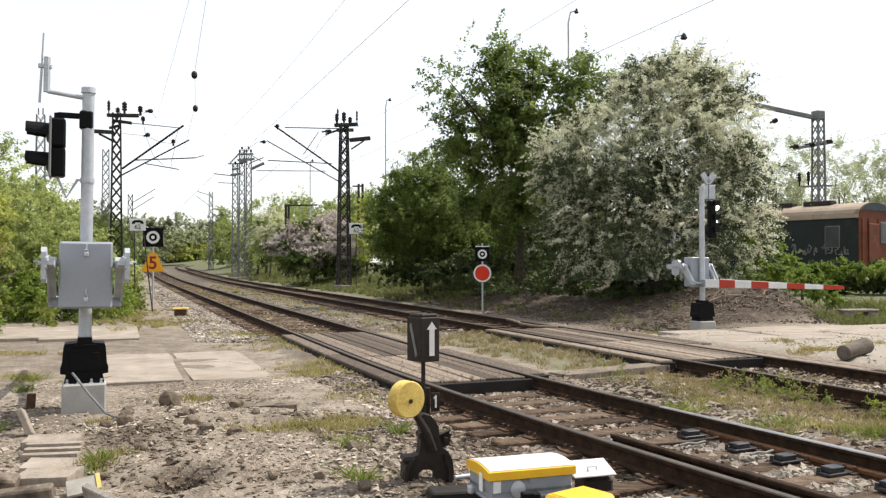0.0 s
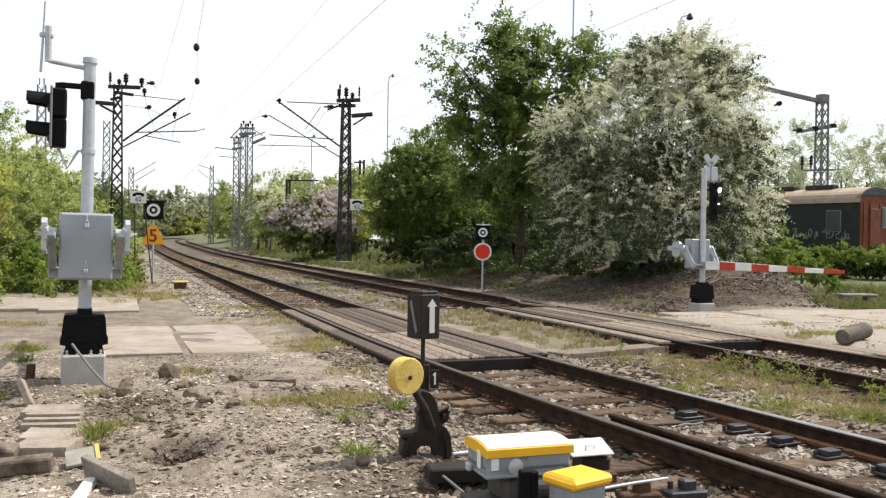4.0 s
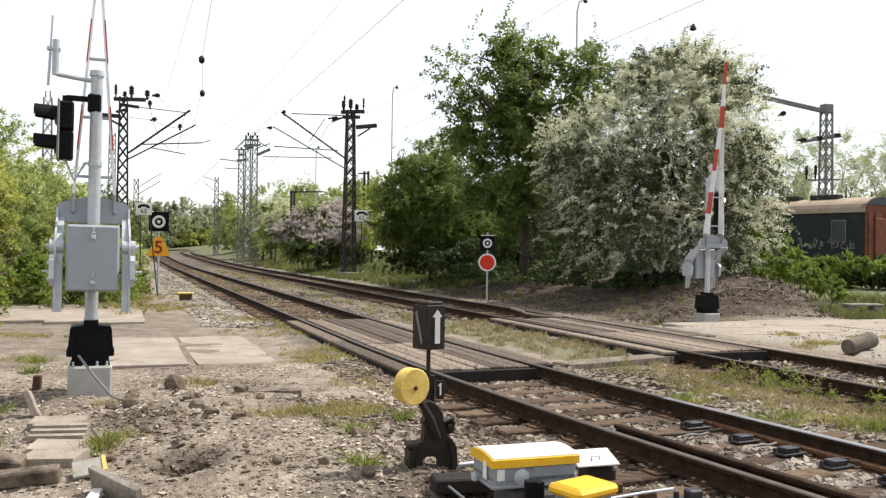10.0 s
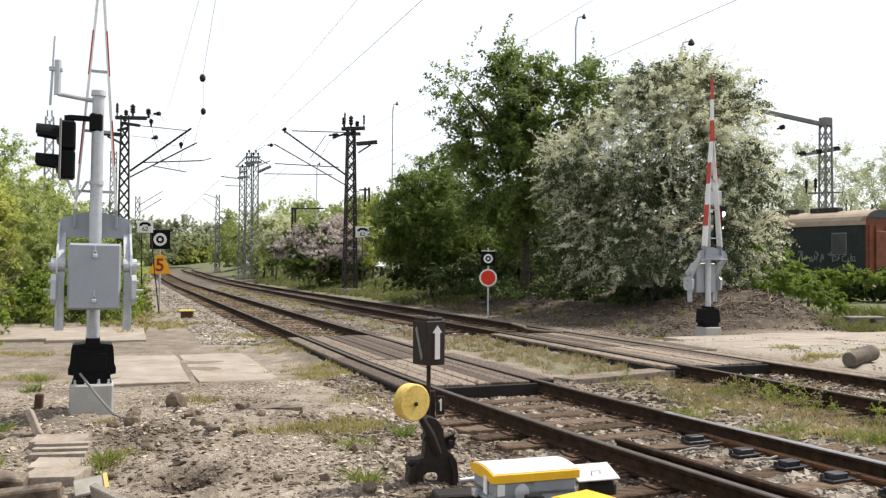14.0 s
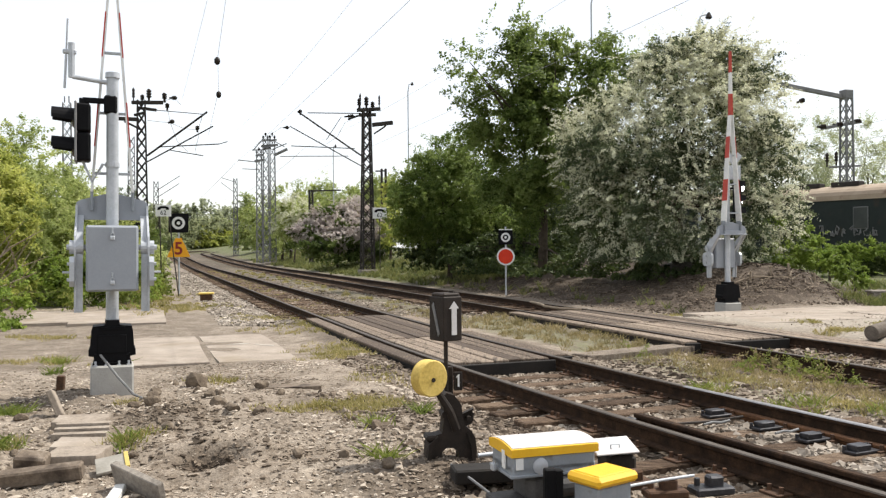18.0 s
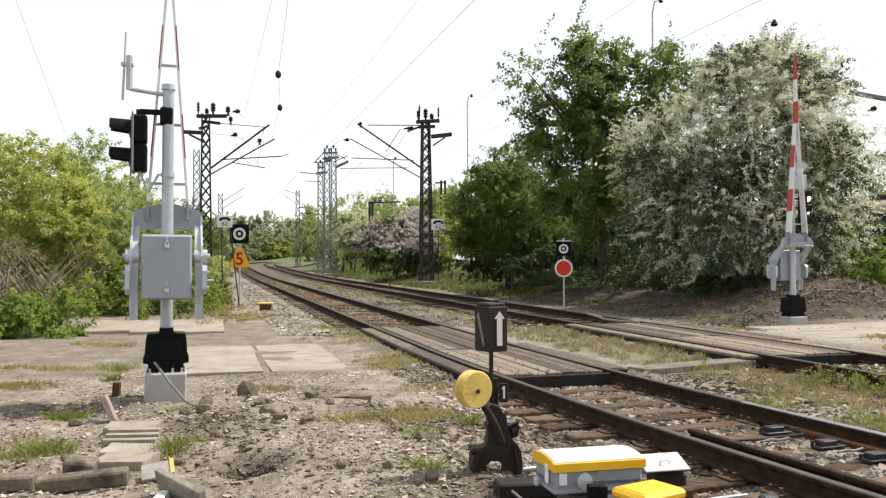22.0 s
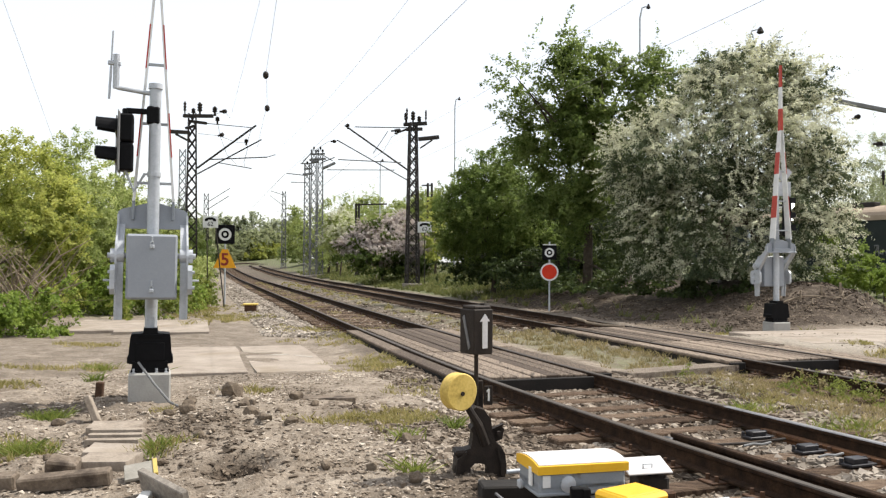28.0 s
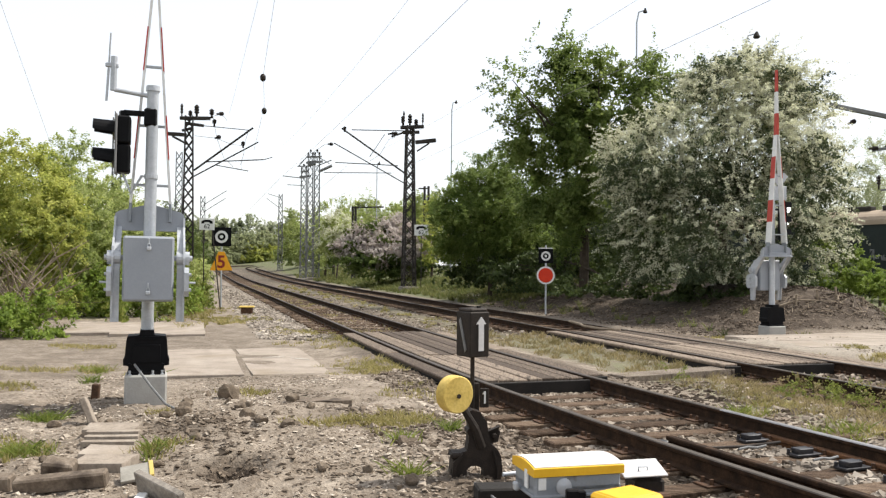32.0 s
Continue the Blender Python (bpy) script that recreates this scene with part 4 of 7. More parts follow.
# ---- turnout: blades and slide chairs ----
def build_turnout():
    t = thing("track_switch", Matrix(), "open switch blades with slide chairs in the main track", "track switch", kind="structure")
    for sgn, gap, tip, material in ((-1, 0.235, 7.65, M_RAIL), (1, 0.068, 7.95, M_BLADERUST)):
        ys = np.arange(tip - 13.6, tip + 0.01, 0.4)
        pts = [Vector((axis_a(y), y, -0.005 if sgn < 0 else -0.105)) for y in ys]
        me = rail_mesh("switch_blade", pts, lambda i: sgn * (0.7525 - gap - 0.008 * max(0.0, tip - ys[i])))
        me.materials[0] = me.materials[1] = material
        part("switch_blade", me, material, t, "dark switch blade set off from its rail" if sgn < 0 else "rust orange switch blade against its rail")
    chair = Geo().box((0, 0, 0.012), (0.26, 0.13, 0.024), 0.005).box((-0.02, 0, 0.045), (0.15, 0.10, 0.045), 0.006)
    for a in (-0.12, 0.12):
        chair.tube((a, 0.045, 0.02), (a, 0.045, 0.055), 0.016, n=6)
    chair = chair.mesh("slide_chair", M_OILSTEEL)
    for y in [7.80, 7.24, 6.79, 6.38] + [5.93 - 0.5 * k for k in range(8)]:
        for sgn in (-1, 1):
            part("slide_chair", chair, None, t, m=rail_pose(axis_a, y, sgn * 0.48, 0.0))
    for y, o0, o1 in ((7.53, -0.62, 0.52), (7.46, 0.02, 0.30), (6.98, 0.30, 0.55)):
        rod = Geo().path([rail_pose(axis_a, y, o0 + (o1 - o0) * k / 3, 0.035 + 0.012 * (k % 2)).translation for k in range(4)], 0.011 if o0 > 0 else 0.012, 8)
        part("stretcher_rod", rod, M_LATGREY if o0 > 0 else M_CASTIRON, t, "steel stretcher rod")


build_turnout()


# ---- point machine and its boxes ----
def build_point_machine():
    m = pose(0.475, 5.37, 0.030, 0, 0, 19) @ Matrix.Diagonal((0.95, 0.95, 1.0, 1.0))
    t = thing("point_machine", m, "grey electric point machine with a yellow rimmed lid beside the track", "point machine")
    part("body", Geo().box((0, 0, 0.245), (0.57, 0.37, 0.11), 0.015).box((0, 0, 0.175), (0.60, 0.39, 0.02), 0.005).box((0, 0, 0.205), (0.57, 0.37, 0.06), 0.01), M_MACHINE, t, "grey metal housing")
    part("base_casting", Geo().box((0.05, 0.0, 0.08), (0.44, 0.30, 0.2), 0.05).box((0.0, 0.0, -0.03), (0.7, 0.3, 0.08), 0.01).tube((0.02, -0.19, 0.10), (0.3, -0.19, 0.10), 0.06, n=14), M_CASTGREY, t, "dirty dark base casting")
    n = 10
    crown = lambda w, z, h: [(-w + 2 * w * k / n, z + h * (1 - (2 * k / n - 1) ** 2)) for k in range(n + 1)]
    part("rim", Geo().prism([(0.20, 0.292), (-0.20, 0.292)] + crown(0.20, 0.340, 0.022), 0.60, axis="x"), M_YELLOW, t, "yellow lid with a curved top and deep rim")
    part("lid", Geo().prism([(0.186, 0.338), (-0.186, 0.338)] + crown(0.186, 0.3475, 0.020), 0.585, axis="x", at=0.004), M_LID, t, "curved white lid sheet")
    part("hasp", Geo().box((-0.296, -0.06, 0.26), (0.014, 0.05, 0.11), 0.004), M_WHITE, t)
    part("padlock", Geo().box((-0.325, 0.05, 0.19), (0.035, 0.05, 0.05), 0.01), M_GALV, t, "steel padlock")
    part("warning_plate", Geo().box((-0.24, -0.188, 0.25), (0.05, 0.008, 0.07), 0.002), M_WHITE, t)
    part("latch", Geo().lathe([(0.05, 0), (0.05, 0.01), (0.01, 0.02)], 16, pose(-0.10, -0.184, 0.23, 90, 0, 0)), M_GALV, t, "round lock cover")
    b = thing("rod_cover_box", pose(0.99, 5.85, 0.0, 0, 0, 12), "pale sheet metal cover box beside the point machine", "box")
    part("cover", Geo().box((0, 0, 0.0), (0.28, 0.34, 0.012), 0.004), M_LID, b, m=pose(0.0, 0.02, 0.220, 5, -4, -8))
    part("base", Geo().box((0.02, 0, 0.08), (0.2, 0.22, 0.2), 0.02), M_CASTIRON, b)
    part("handle", Geo().path([(-0.04, -0.05, 0.20), (-0.04, -0.05, 0.245), (0.02, -0.05, 0.245), (0.02, -0.05, 0.20)], 0.006), M_GALV, b)
    c = thing("cable_box", pose(0.77, 4.90, 0.035, 0, 0, 38), "grey cable box with a bright yellow lid", "box")
    part("body", Geo().box((0, 0, 0.08), (0.27, 0.20, 0.26), 0.015), M_MACHINE, c)
    part("lid", Geo().box((0, 0, 0.238), (0.33, 0.26, 0.06), 0.02).box((0, 0, 0.268), (0.27, 0.2, 0.012), 0.005), M_YELLOW, c, "bright yellow lid")
    d = part("marker_post", Geo().box((0, 0, 0.14), (0.07, 0.05, 0.34), 0.008).box((0.05, 0, 0.14), (0.05, 0.05, 0.33), 0.008), M_BLACK, None, m=pose(0.475, 4.92, 0, 0, 0, 10))
    tagged(d, "short black plastic post beside the point machine", "post")
    for i, (x0, y0, z0, x1, y1, z1, r) in enumerate(((-0.11, 6.08, 0.04, 0.18, 5.34, 0.02, 0.009), (0.93, 5.05, 0.17, 1.42, 5.45, 0.13, 0.009), (0.08, 6.1, 0.10, 0.45, 6.25, 0.10, 0.015))):
        rod = part("actuating_rod", Geo().path([(x0, y0, z0), ((x0 + x1) / 2, (y0 + y1) / 2, (z0 + z1) / 2 + 0.004), (x1, y1, z1)], r, 10), M_LATGREY if i == 0 else M_GALV, None, smooth=True)
        tagged(rod, "galvanised steel rod between machine and switch", "rod", "actuating rods")
    for i, (x, y, rz) in enumerate(((1.22, 5.35, 10), (1.52, 5.42, 15), (1.05, 5.55, 20))):
        g = part("rod_bracket", Geo().box((0, 0, 0.05), (0.26, 0.14, 0.05), 0.01).box((0.02, 0, 0.10), (0.1, 0.08, 0.08), 0.012).tube((-0.08, 0.03, 0.07), (-0.08, 0.03, 0.12), 0.02, n=6), M_RUST if i != 1 else M_OILSTEEL, None, m=pose(x, y, 0, 0, 0, rz))
        tagged(g, "bolted iron bracket on a long sleeper", "bracket", "rod brackets")


build_point_machine()


def build_switch_stand():
    t = thing("switch_stand", pose(-0.11, 6.42, -0.03, 0, 0, 12), "black iron switch stand with yellow weight and lantern", "switch stand")
    g = Geo()
    arch = [(-0.205, 0.0), (-0.20, 0.10), (-0.185, 0.17), (-0.15, 0.215), (-0.085, 0.235), (-0.075, 0.30), (-0.07, 0.40), (-0.09, 0.50), (-0.05, 0.53), (0.01, 0.51), (0.06, 0.44), (0.07, 0.36),
            (0.09, 0.28), (0.135, 0.245), (0.165, 0.19), (0.175, 0.10), (0.17, 0.0), (0.035, 0.0), (0.04, 0.07), (0.025, 0.11), (-0.01, 0.125), (-0.055, 0.125), (-0.085, 0.10), (-0.095, 0.05), (-0.09, 0.0)]
    g.prism(arch, 0.13)
    for yy in (-0.082, 0.082):
        g.prism([(-0.205, 0.0), (-0.19, 0.16), (-0.12, 0.22), (-0.13, 0.18), (-0.165, 0.13), (-0.175, 0.0)], 0.035, at=yy)
        g.prism([(0.16, 0.0), (0.155, 0.16), (0.10, 0.235), (0.11, 0.18), (0.13, 0.12), (0.13, 0.0)], 0.035, at=yy)
    g.prism([(0.02, 0.33), (0.135, 0.385), (0.165, 0.365), (0.15, 0.29), (0.10, 0.27), (0.11, 0.33), (0.05, 0.29)], 0.05)
    g.box((-0.16, 0.0, 0.20), (0.09, 0.17, 0.045), 0.015).tube((-0.06, -0.07, 0.37), (-0.06, 0.07, 0.37), 0.028, n=10).tube((0.12, -0.07, 0.335), (0.12, 0.07, 0.335), 0.018, n=8)
    g.box((0.12, 0.0, 0.015), (0.16, 0.24, 0.035), 0.008).box((-0.16, 0.0, 0.015), (0.16, 0.24, 0.035), 0.008)
    part("frame", g, M_CASTIRON, t, "black cast iron frame")
    part("lever", Geo().path([(0.02, -0.06, 0.26), (-0.03, -0.09, 0.40), (-0.13, -0.11, 0.56), (-0.19, -0.12, 0.66)], [0.035, 0.03, 0.026, 0.022], 8).prism([(0.02, 0.34), (0.16, 0.40), (0.13, 0.30), (0.04, 0.24)], 0.05), M_CASTIRON, t)
    w = part("counterweight", Geo().lathe([(0.125, -0.05), (0.133, -0.043), (0.133, 0.043), (0.125, 0.05)], 32, pose(-0.19, -0.13, 0.655, 90, 0, 28)), M_YDISC, t, "aged yellow round counterweight", smooth=True)
    dir_n = Vector((math.sin(radians(28)), -math.cos(radians(28)), 0))
    for dx, dz, r in ((0.0, -0.01, 0.016), (-0.035, 0.075, 0.012)):
        c = Vector((-0.19 + dx, -0.13, 0.655 + dz)) + dir_n * 0.046
        part("bolt_hole", Geo().tube(c, c + dir_n * 0.012, r, n=10), M_CASTIRON, w)
    part("rod", Geo().tube((-0.03, 0.06, 0.40), (-0.03, 0.06, 0.92), 0.016, n=8), M_CASTIRON, t)
    part("target_stem", Geo().box((0.0, 0.08, 0.58), (0.05, 0.03, 0.25), 0.006), M_CASTIRON, t)
    part("marker_plate", Geo().box((0.055, 0.03, 0.60), (0.065, 0.012, 0.14), 0.003), M_CASTIRON, t, "black plate with a white bar")
    part("numeral", Geo().prism([(-0.006, -0.045), (0.007, -0.045), (0.007, 0.045), (-0.002, 0.045), (-0.017, 0.028), (-0.013, 0.020), (-0.006, 0.026)], 0.005, m=pose(0.057, 0.0215, 0.605)), M_WHITE, t, "white number 1")
    l = part("lantern", Geo().box((-0.03, 0.06, 1.07), (0.17, 0.19, 0.33), 0.008, pose(0, 0, 0)).box((-0.03, 0.06, 1.245), (0.15, 0.17, 0.03), 0.01).tube((0.01, 0.04, 1.25), (0.01, 0.04, 1.275), 0.018, n=8), M_CASTIRON, t, "dark square switch lantern")
    l.matrix_basis = Matrix.Translation((-0.03, 0.06, 0)) @ pose(0, 0, 0, 0, 0, 24) @ Matrix.Translation((0.03, -0.06, 0))
    arrow = [(-0.022, -0.12), (0.022, -0.12), (0.022, 0.075), (0.043, 0.075), (0.0, 0.13), (-0.043, 0.075), (-0.022, 0.075)]
    part("arrow", Geo().prism(arrow, 0.006, m=pose(-0.02, -0.038, 1.07)), M_LID, l, "pale upward arrow")
    part("side_arrow", Geo().prism([(-0.05, -0.11), (-0.03, -0.13), (0.05, 0.10), (0.03, 0.12)], 0.006, m=pose(-0.118, 0.06, 1.07), axis="x"), M_LATGREY, l, "dull grey slanted side mark")


build_switch_stand()


# ---- signs ----
def ring_part(parent, r0, r1, m, material, name="ring"):
    n = 28
    v, f = [], []
    for y in (-0.003, 0.003):
        for r in (r0, r1):
            v += [(r * math.cos(2 * math.pi * i / n), y, r * math.sin(2 * math.pi * i / n)) for i in range(n)]
    for i in range(n):
        j = (i + 1) % n
        f += [(i, j, n + j, n + i), (2 * n + i, 3 * n + i, 3 * n + j, 2 * n + j), (i, 2 * n + i, 2 * n + j, j), (n + i, n + j, 3 * n + j, 3 * n + i)]
    return part(name, Geo().add(v, f), material, parent, m=m)


def disc_geo(r, d=0.006, n=28):
    return Geo().prism([(r * math.cos(2 * math.pi * i / n), r * math.sin(2 * math.pi * i / n)) for i in range(n)], d)


def target_panel(t, z, s, y=-0.03):
    p = part("target_panel", Geo().box((0, y, z), (s, 0.012, s), 0.004), M_BLACK, t, "black square panel with a white ring target")
    ring_part(p, s * 0.20, s * 0.33, pose(0, y - 0.010, z), M_WHITE)
    part("dot", disc_geo(s * 0.09), M_WHITE, p, m=pose(0, y - 0.010, z))
    return p


M_DARKRED = mat("dark_red_paint", [(0.22, 0.018, 0.012), (0.30, 0.03, 0.02)], 5, 0.6, 0, 0.05, 50, coords="object")


def text_part(name, words, size, m, material, parent, bold=0.0):
    cu = bpy.data.curves.new(name, "FONT")
    cu.body, cu.size, cu.extrude, cu.align_x, cu.align_y = words, size, 0.003, "CENTER", "CENTER"
    cu.offset = bold
    cu.materials.append(material)
    ob = new(name, cu)
    ob.parent, ob.matrix_basis = parent, m
    return ob


def build_signs():
    # speed sign by the near track
    t = thing("speed_sign", pose(-9.95, 29.6, hz(-9.95, 29.6), 0, 0, 14), "trackside sign post with a black target panel and orange speed triangle", "trackside sign", "trackside signs")
    part("pole", Geo().tube((0, 0, -0.2), (0, 0, 2.55), 0.03), M_GALV, t)
    target_panel(t, 2.47, 0.66)
    p = part("speed_plate", Geo().prism([(-0.38, 1.30), (0.38, 1.30), (0.36, 1.36), (0.10, 1.95), (-0.10, 1.95), (-0.36, 1.36)], 0.012, at=-0.04), M_ORANGE, t, "orange trapezium plate with a number 5")
    text_part("numeral", "5", 0.60, pose(0, -0.05, 1.58, 90, 0, 0), M_DARKRED, p, 0.012)
    # stop target by the far track
    t = thing("stop_sign", pose(1.22, 28.2, hz(1.22, 28.2) - 0.12, 0, 0, -4), "red round stop target with white rim and small black panel", "trackside sign", "trackside signs")
    part("pole", Geo().tube((0, 0, -0.2), (0, 0, 2.35), 0.028), M_GALV, t)
    target_panel(t, 2.00, 0.46)
    part("cap_strip", Geo().box((0, -0.03, 2.25), (0.44, 0.02, 0.025), 0.003), M_WHITE, t)
    part("disc", disc_geo(0.29, 0.010), M_WHITE, t, m=pose(0, -0.035, 1.38))
    part("red_disc", disc_geo(0.235, 0.006), M_SIGNRED, t, "red reflective disc", m=pose(0, -0.046, 1.38))
    # telephone kilometre plates
    for x, y, z, own in ((-10.05, 28.4, 2.86, True), (-5.05, 49.5, 3.55, False)):
        t = thing("telephone_sign", pose(x, y, hz(x, y), 0, 0, 12 if own else 4), "white telephone plate with black receiver and number 62", "telephone sign", "telephone signs")
        z -= hz(x, y)
        p = part("plate", Geo().box((0, 0, z), (0.50, 0.012, 0.39) if own else (0.8, 0.012, 0.62), 0.004), M_WHITE, t)
        k = 0.78 if own else 1.25
        part("receiver", Geo().prism([(-0.24 * k, 0.03 * k), (-0.12 * k, 0.03 * k), (-0.10 * k, 0.09 * k), (0.10 * k, 0.09 * k), (0.12 * k, 0.03 * k), (0.24 * k, 0.03 * k), (0.22 * k, 0.13 * k), (0.10 * k, 0.19 * k), (-0.10 * k, 0.19 * k), (-0.22 * k, 0.13 * k)], 0.006, m=pose(0, -0.010, z)), M_BLACK, p)
        text_part("numeral", "62", 0.26 * k, pose(0, -0.012, z - 0.10 * k, 90, 0, 0), M_BLACK, p)
        if own:
            for dx in (-0.12, 0.14):
                part("pole", Geo().tube((dx + (0.35 if dx > 0 else 0.05), 0.02, -0.2), (dx, 0.02, z + 0.1), 0.02), M_LATTICE, t)
        else:
            part("clamp", Geo().box((-0.4, 0.15, z), (0.3, 0.3, 0.06), 0.01).tube((0, 0.02, z), (-0.3, 0.2, z), 0.02), M_LATTICE, t)
            part("pole", Geo().tube((0, 0.03, -0.3), (0, 0.03, z), 0.025), M_LATTICE, t)
    # yellow marker block
    t = thing("marker_block", pose(-8.0, 26.3, hz(-8.0, 26.3), 0, 0, 15), "small weathered block with a yellow top by the track", "marker block")
    part("block", Geo().box((0, 0, 0.06), (0.36, 0.30, 0.28), 0.03), M_RUST, t)
    part("cap", Geo().box((0, 0, 0.22), (0.46, 0.36, 0.05), 0.015), M_YDISC, t, "yellow painted top")


build_signs()


# ---- masts and wires ----
def lattice(g_leg, g_brace, h, w0, w1, panels, leg):
    corner = ((-1, -1), (1, -1), (1, 1), (-1, 1))
    wid = lambda z: (w0 + (w1 - w0) * z / h) / 2
    for a, b in corner:
        g_leg.append(Geo().tube((a * w0 / 2, b * w0 / 2, -0.5), (a * w1 / 2, b * w1 / 2, h), leg, leg * 0.85, 4))
    for k in range(panels):
        z0, z1 = h * k / panels, h * (k + 1) / panels
        for i in range(4):
            (a, b), (c, d) = corner[i], corner[(i + 1) % 4]
            p, q = wid(z0), wid(z1)
            g_brace.append(Geo().tube((a * p, b * p, z0), (c * q, d * q, z1), leg * 0.5, n=4, cap=False))
            g_brace.append(Geo().tube((c * p, d * p, z0), (a * q, b * q, z1), leg * 0.5, n=4, cap=False))


def insulator(g, p, ln=0.4, r=0.09, axis=(0, 0, 1)):
    p, a = Vector(p), Vector(axis).normalized()
    pts, rad = [p - a * 0.05, p + a * ln * 0.33], [r * 0.45, r * 0.45]
    for k in range(3):
        for f, w in ((0.36, 0.95), (0.46, 1.05), (0.53, 0.62)):
            pts.append(p + a * ln * (f + 0.21 * k))
            rad.append(r * w)
    g.path(pts + [p + a * (ln + 0.02)], rad + [r * 0.4], 10)


def mast(name, x, y, top, w, label, material, turn=20, bars=(), tubes=(), insul=(), leg=0.055, panels=15, taper=0.75, lean=0.0):
    z0 = hz(x, y)
    t = thing(name, pose(x, y, z0, 0, lean, turn), label, "mast", "lattice masts")
    h = top - z0
    legs, br = [], []
    lattice(legs, br, h, w, w * taper, panels, leg)
    for g in legs:
        part("leg", g, material, t)
    for g in br:
        part("brace", g, material, t)
    part("footing", Geo().box((0, 0, 0.0), (w + 0.3, w + 0.3, 0.5), 0.04), M_OLDCONC, t)
    inv = t.matrix_basis.inverted()
    for p, q, r in tubes:
        part("cantilever_tube", Geo().tube(inv @ Vector(p), inv @ Vector(q), r, n=6), material, t)
    for p, q, r in bars:
        a, b = inv @ Vector(p), inv @ Vector(q)
        d = b - a
        m = Matrix.Translation((a + b) / 2) @ d.to_track_quat("X", "Z").to_matrix().to_4x4()
        part("cross_arm", Geo().box((0, 0, 0), (d.length, r * 2, r * 2), r * 0.2, m), material, t)
    for p, ln, ax, *r in insul:
        g = Geo()
        insulator(g, inv @ Vector(p), ln, r[0] if r else 0.105, inv.to_3x3() @ Vector(ax))
        part("insulator", g, M_CASTIRON, t, "brown ribbed insulator")
    return t


def at(px, py, y):
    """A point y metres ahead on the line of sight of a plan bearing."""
    return ((px - 784) * y / 1539, y, 1.6 + (426.3 + 0.0175 * (px - 784) - py) * y / 1539)


UP = (0, 0, 1)
Y1 = 42
mast("catenary_mast", *at(201, 0, Y1)[:2], at(203, 150, Y1)[2], 0.58, "dark lattice catenary mast with cantilever and insulators", M_LATTICE,
     bars=[(at(184, 153, Y1), at(240, 155, Y1), 0.085), (at(196, 163, Y1), at(228, 168, Y1), 0.07), (at(188, 176, Y1), at(206, 172, Y1), 0.06), (at(160, 181, Y1), at(196, 184, Y1), 0.09), (at(170, 186, Y1), at(200, 202, Y1), 0.05)],
     tubes=[(at(211, 249, Y1), at(320, 174, Y1), 0.05), (at(211, 260, Y1), at(330, 200, Y1), 0.035), (at(235, 234, Y1), at(341, 232, Y1), 0.03), (at(211, 166, Y1), at(312, 178, Y1), 0.02), (at(250, 240, Y1), at(312, 252, Y1), 0.025), (at(341, 232, Y1), at(356, 228, Y1), 0.02)],
     insul=[(at(187, 153, Y1), 0.70, UP, 0.07), (at(215, 153, Y1), 0.62, UP, 0.12), (at(243, 153, Y1), 0.40, UP, 0.12), (at(254, 147, Y1), 0.3, (1, 0, 0)), (at(251, 191, Y1), 0.25, (1, 0, 0.3)), (at(302, 208, Y1), 0.25, (0, 0, 1)), (at(203, 153, Y1), 0.35, UP, 0.10), (at(248, 168, Y1), 0.3, UP)], leg=0.062, taper=0.6)
Y2 = 50
mast("catenary_mast", *at(605, 0, Y2)[:2], at(605, 176, Y2)[2], 0.70, "dark lattice catenary mast with cantilevers standing in the cutting", M_LATTICE,
     bars=[(at(588, 179, Y2), at(630, 178, Y2), 0.10), (at(592, 188, Y2), at(622, 188, Y2), 0.09), (at(615, 206, Y2), at(652, 203, Y2), 0.11), (at(618, 222, Y2), at(640, 208, Y2), 0.04), (at(572, 195, Y2), at(602, 185, Y2), 0.05)],
     tubes=[(at(598, 262, Y2), at(482, 178, Y2), 0.055), (at(598, 280, Y2), at(468, 204, Y2), 0.035), (at(500, 181, Y2), at(596, 185, Y2), 0.03), (at(470, 239, Y2), at(584, 247, Y2), 0.03), (at(450, 257, Y2), at(572, 260, Y2), 0.025), (at(533, 230, Y2), at(560, 190, Y2), 0.02)],
     insul=[(at(594, 179, Y2), 0.95, UP, 0.06), (at(605, 179, Y2), 0.75, UP, 0.13), (at(628, 179, Y2), 0.80, UP, 0.06), (at(616, 179, Y2), 0.45, UP, 0.12), (at(567, 190, Y2), 0.5, (1, 0, 0.1)), (at(487, 183, Y2), 0.25, UP), (at(458, 206, Y2), 0.25, (1, 0, 0)), (at(592, 177, Y2), 0.6, UP)], leg=0.064, taper=0.55)
mast("catenary_mast", *at(182, 0, 56)[:2], at(182, 214, 56)[2], 0.5, "grey lattice mast behind the near mast", M_LATGREY, leg=0.04)
mast("catenary_mast", *at(66, 0, 40)[:2], at(66, 150, 40)[2], 0.45, "grey lattice mast rising from the hedge", M_LATGREY, leg=0.035,
     tubes=[(at(62, 150, 40), at(62, 138, 40), 0.03), (at(70, 150, 40), at(70, 138, 40), 0.03)])
Y3 = 80
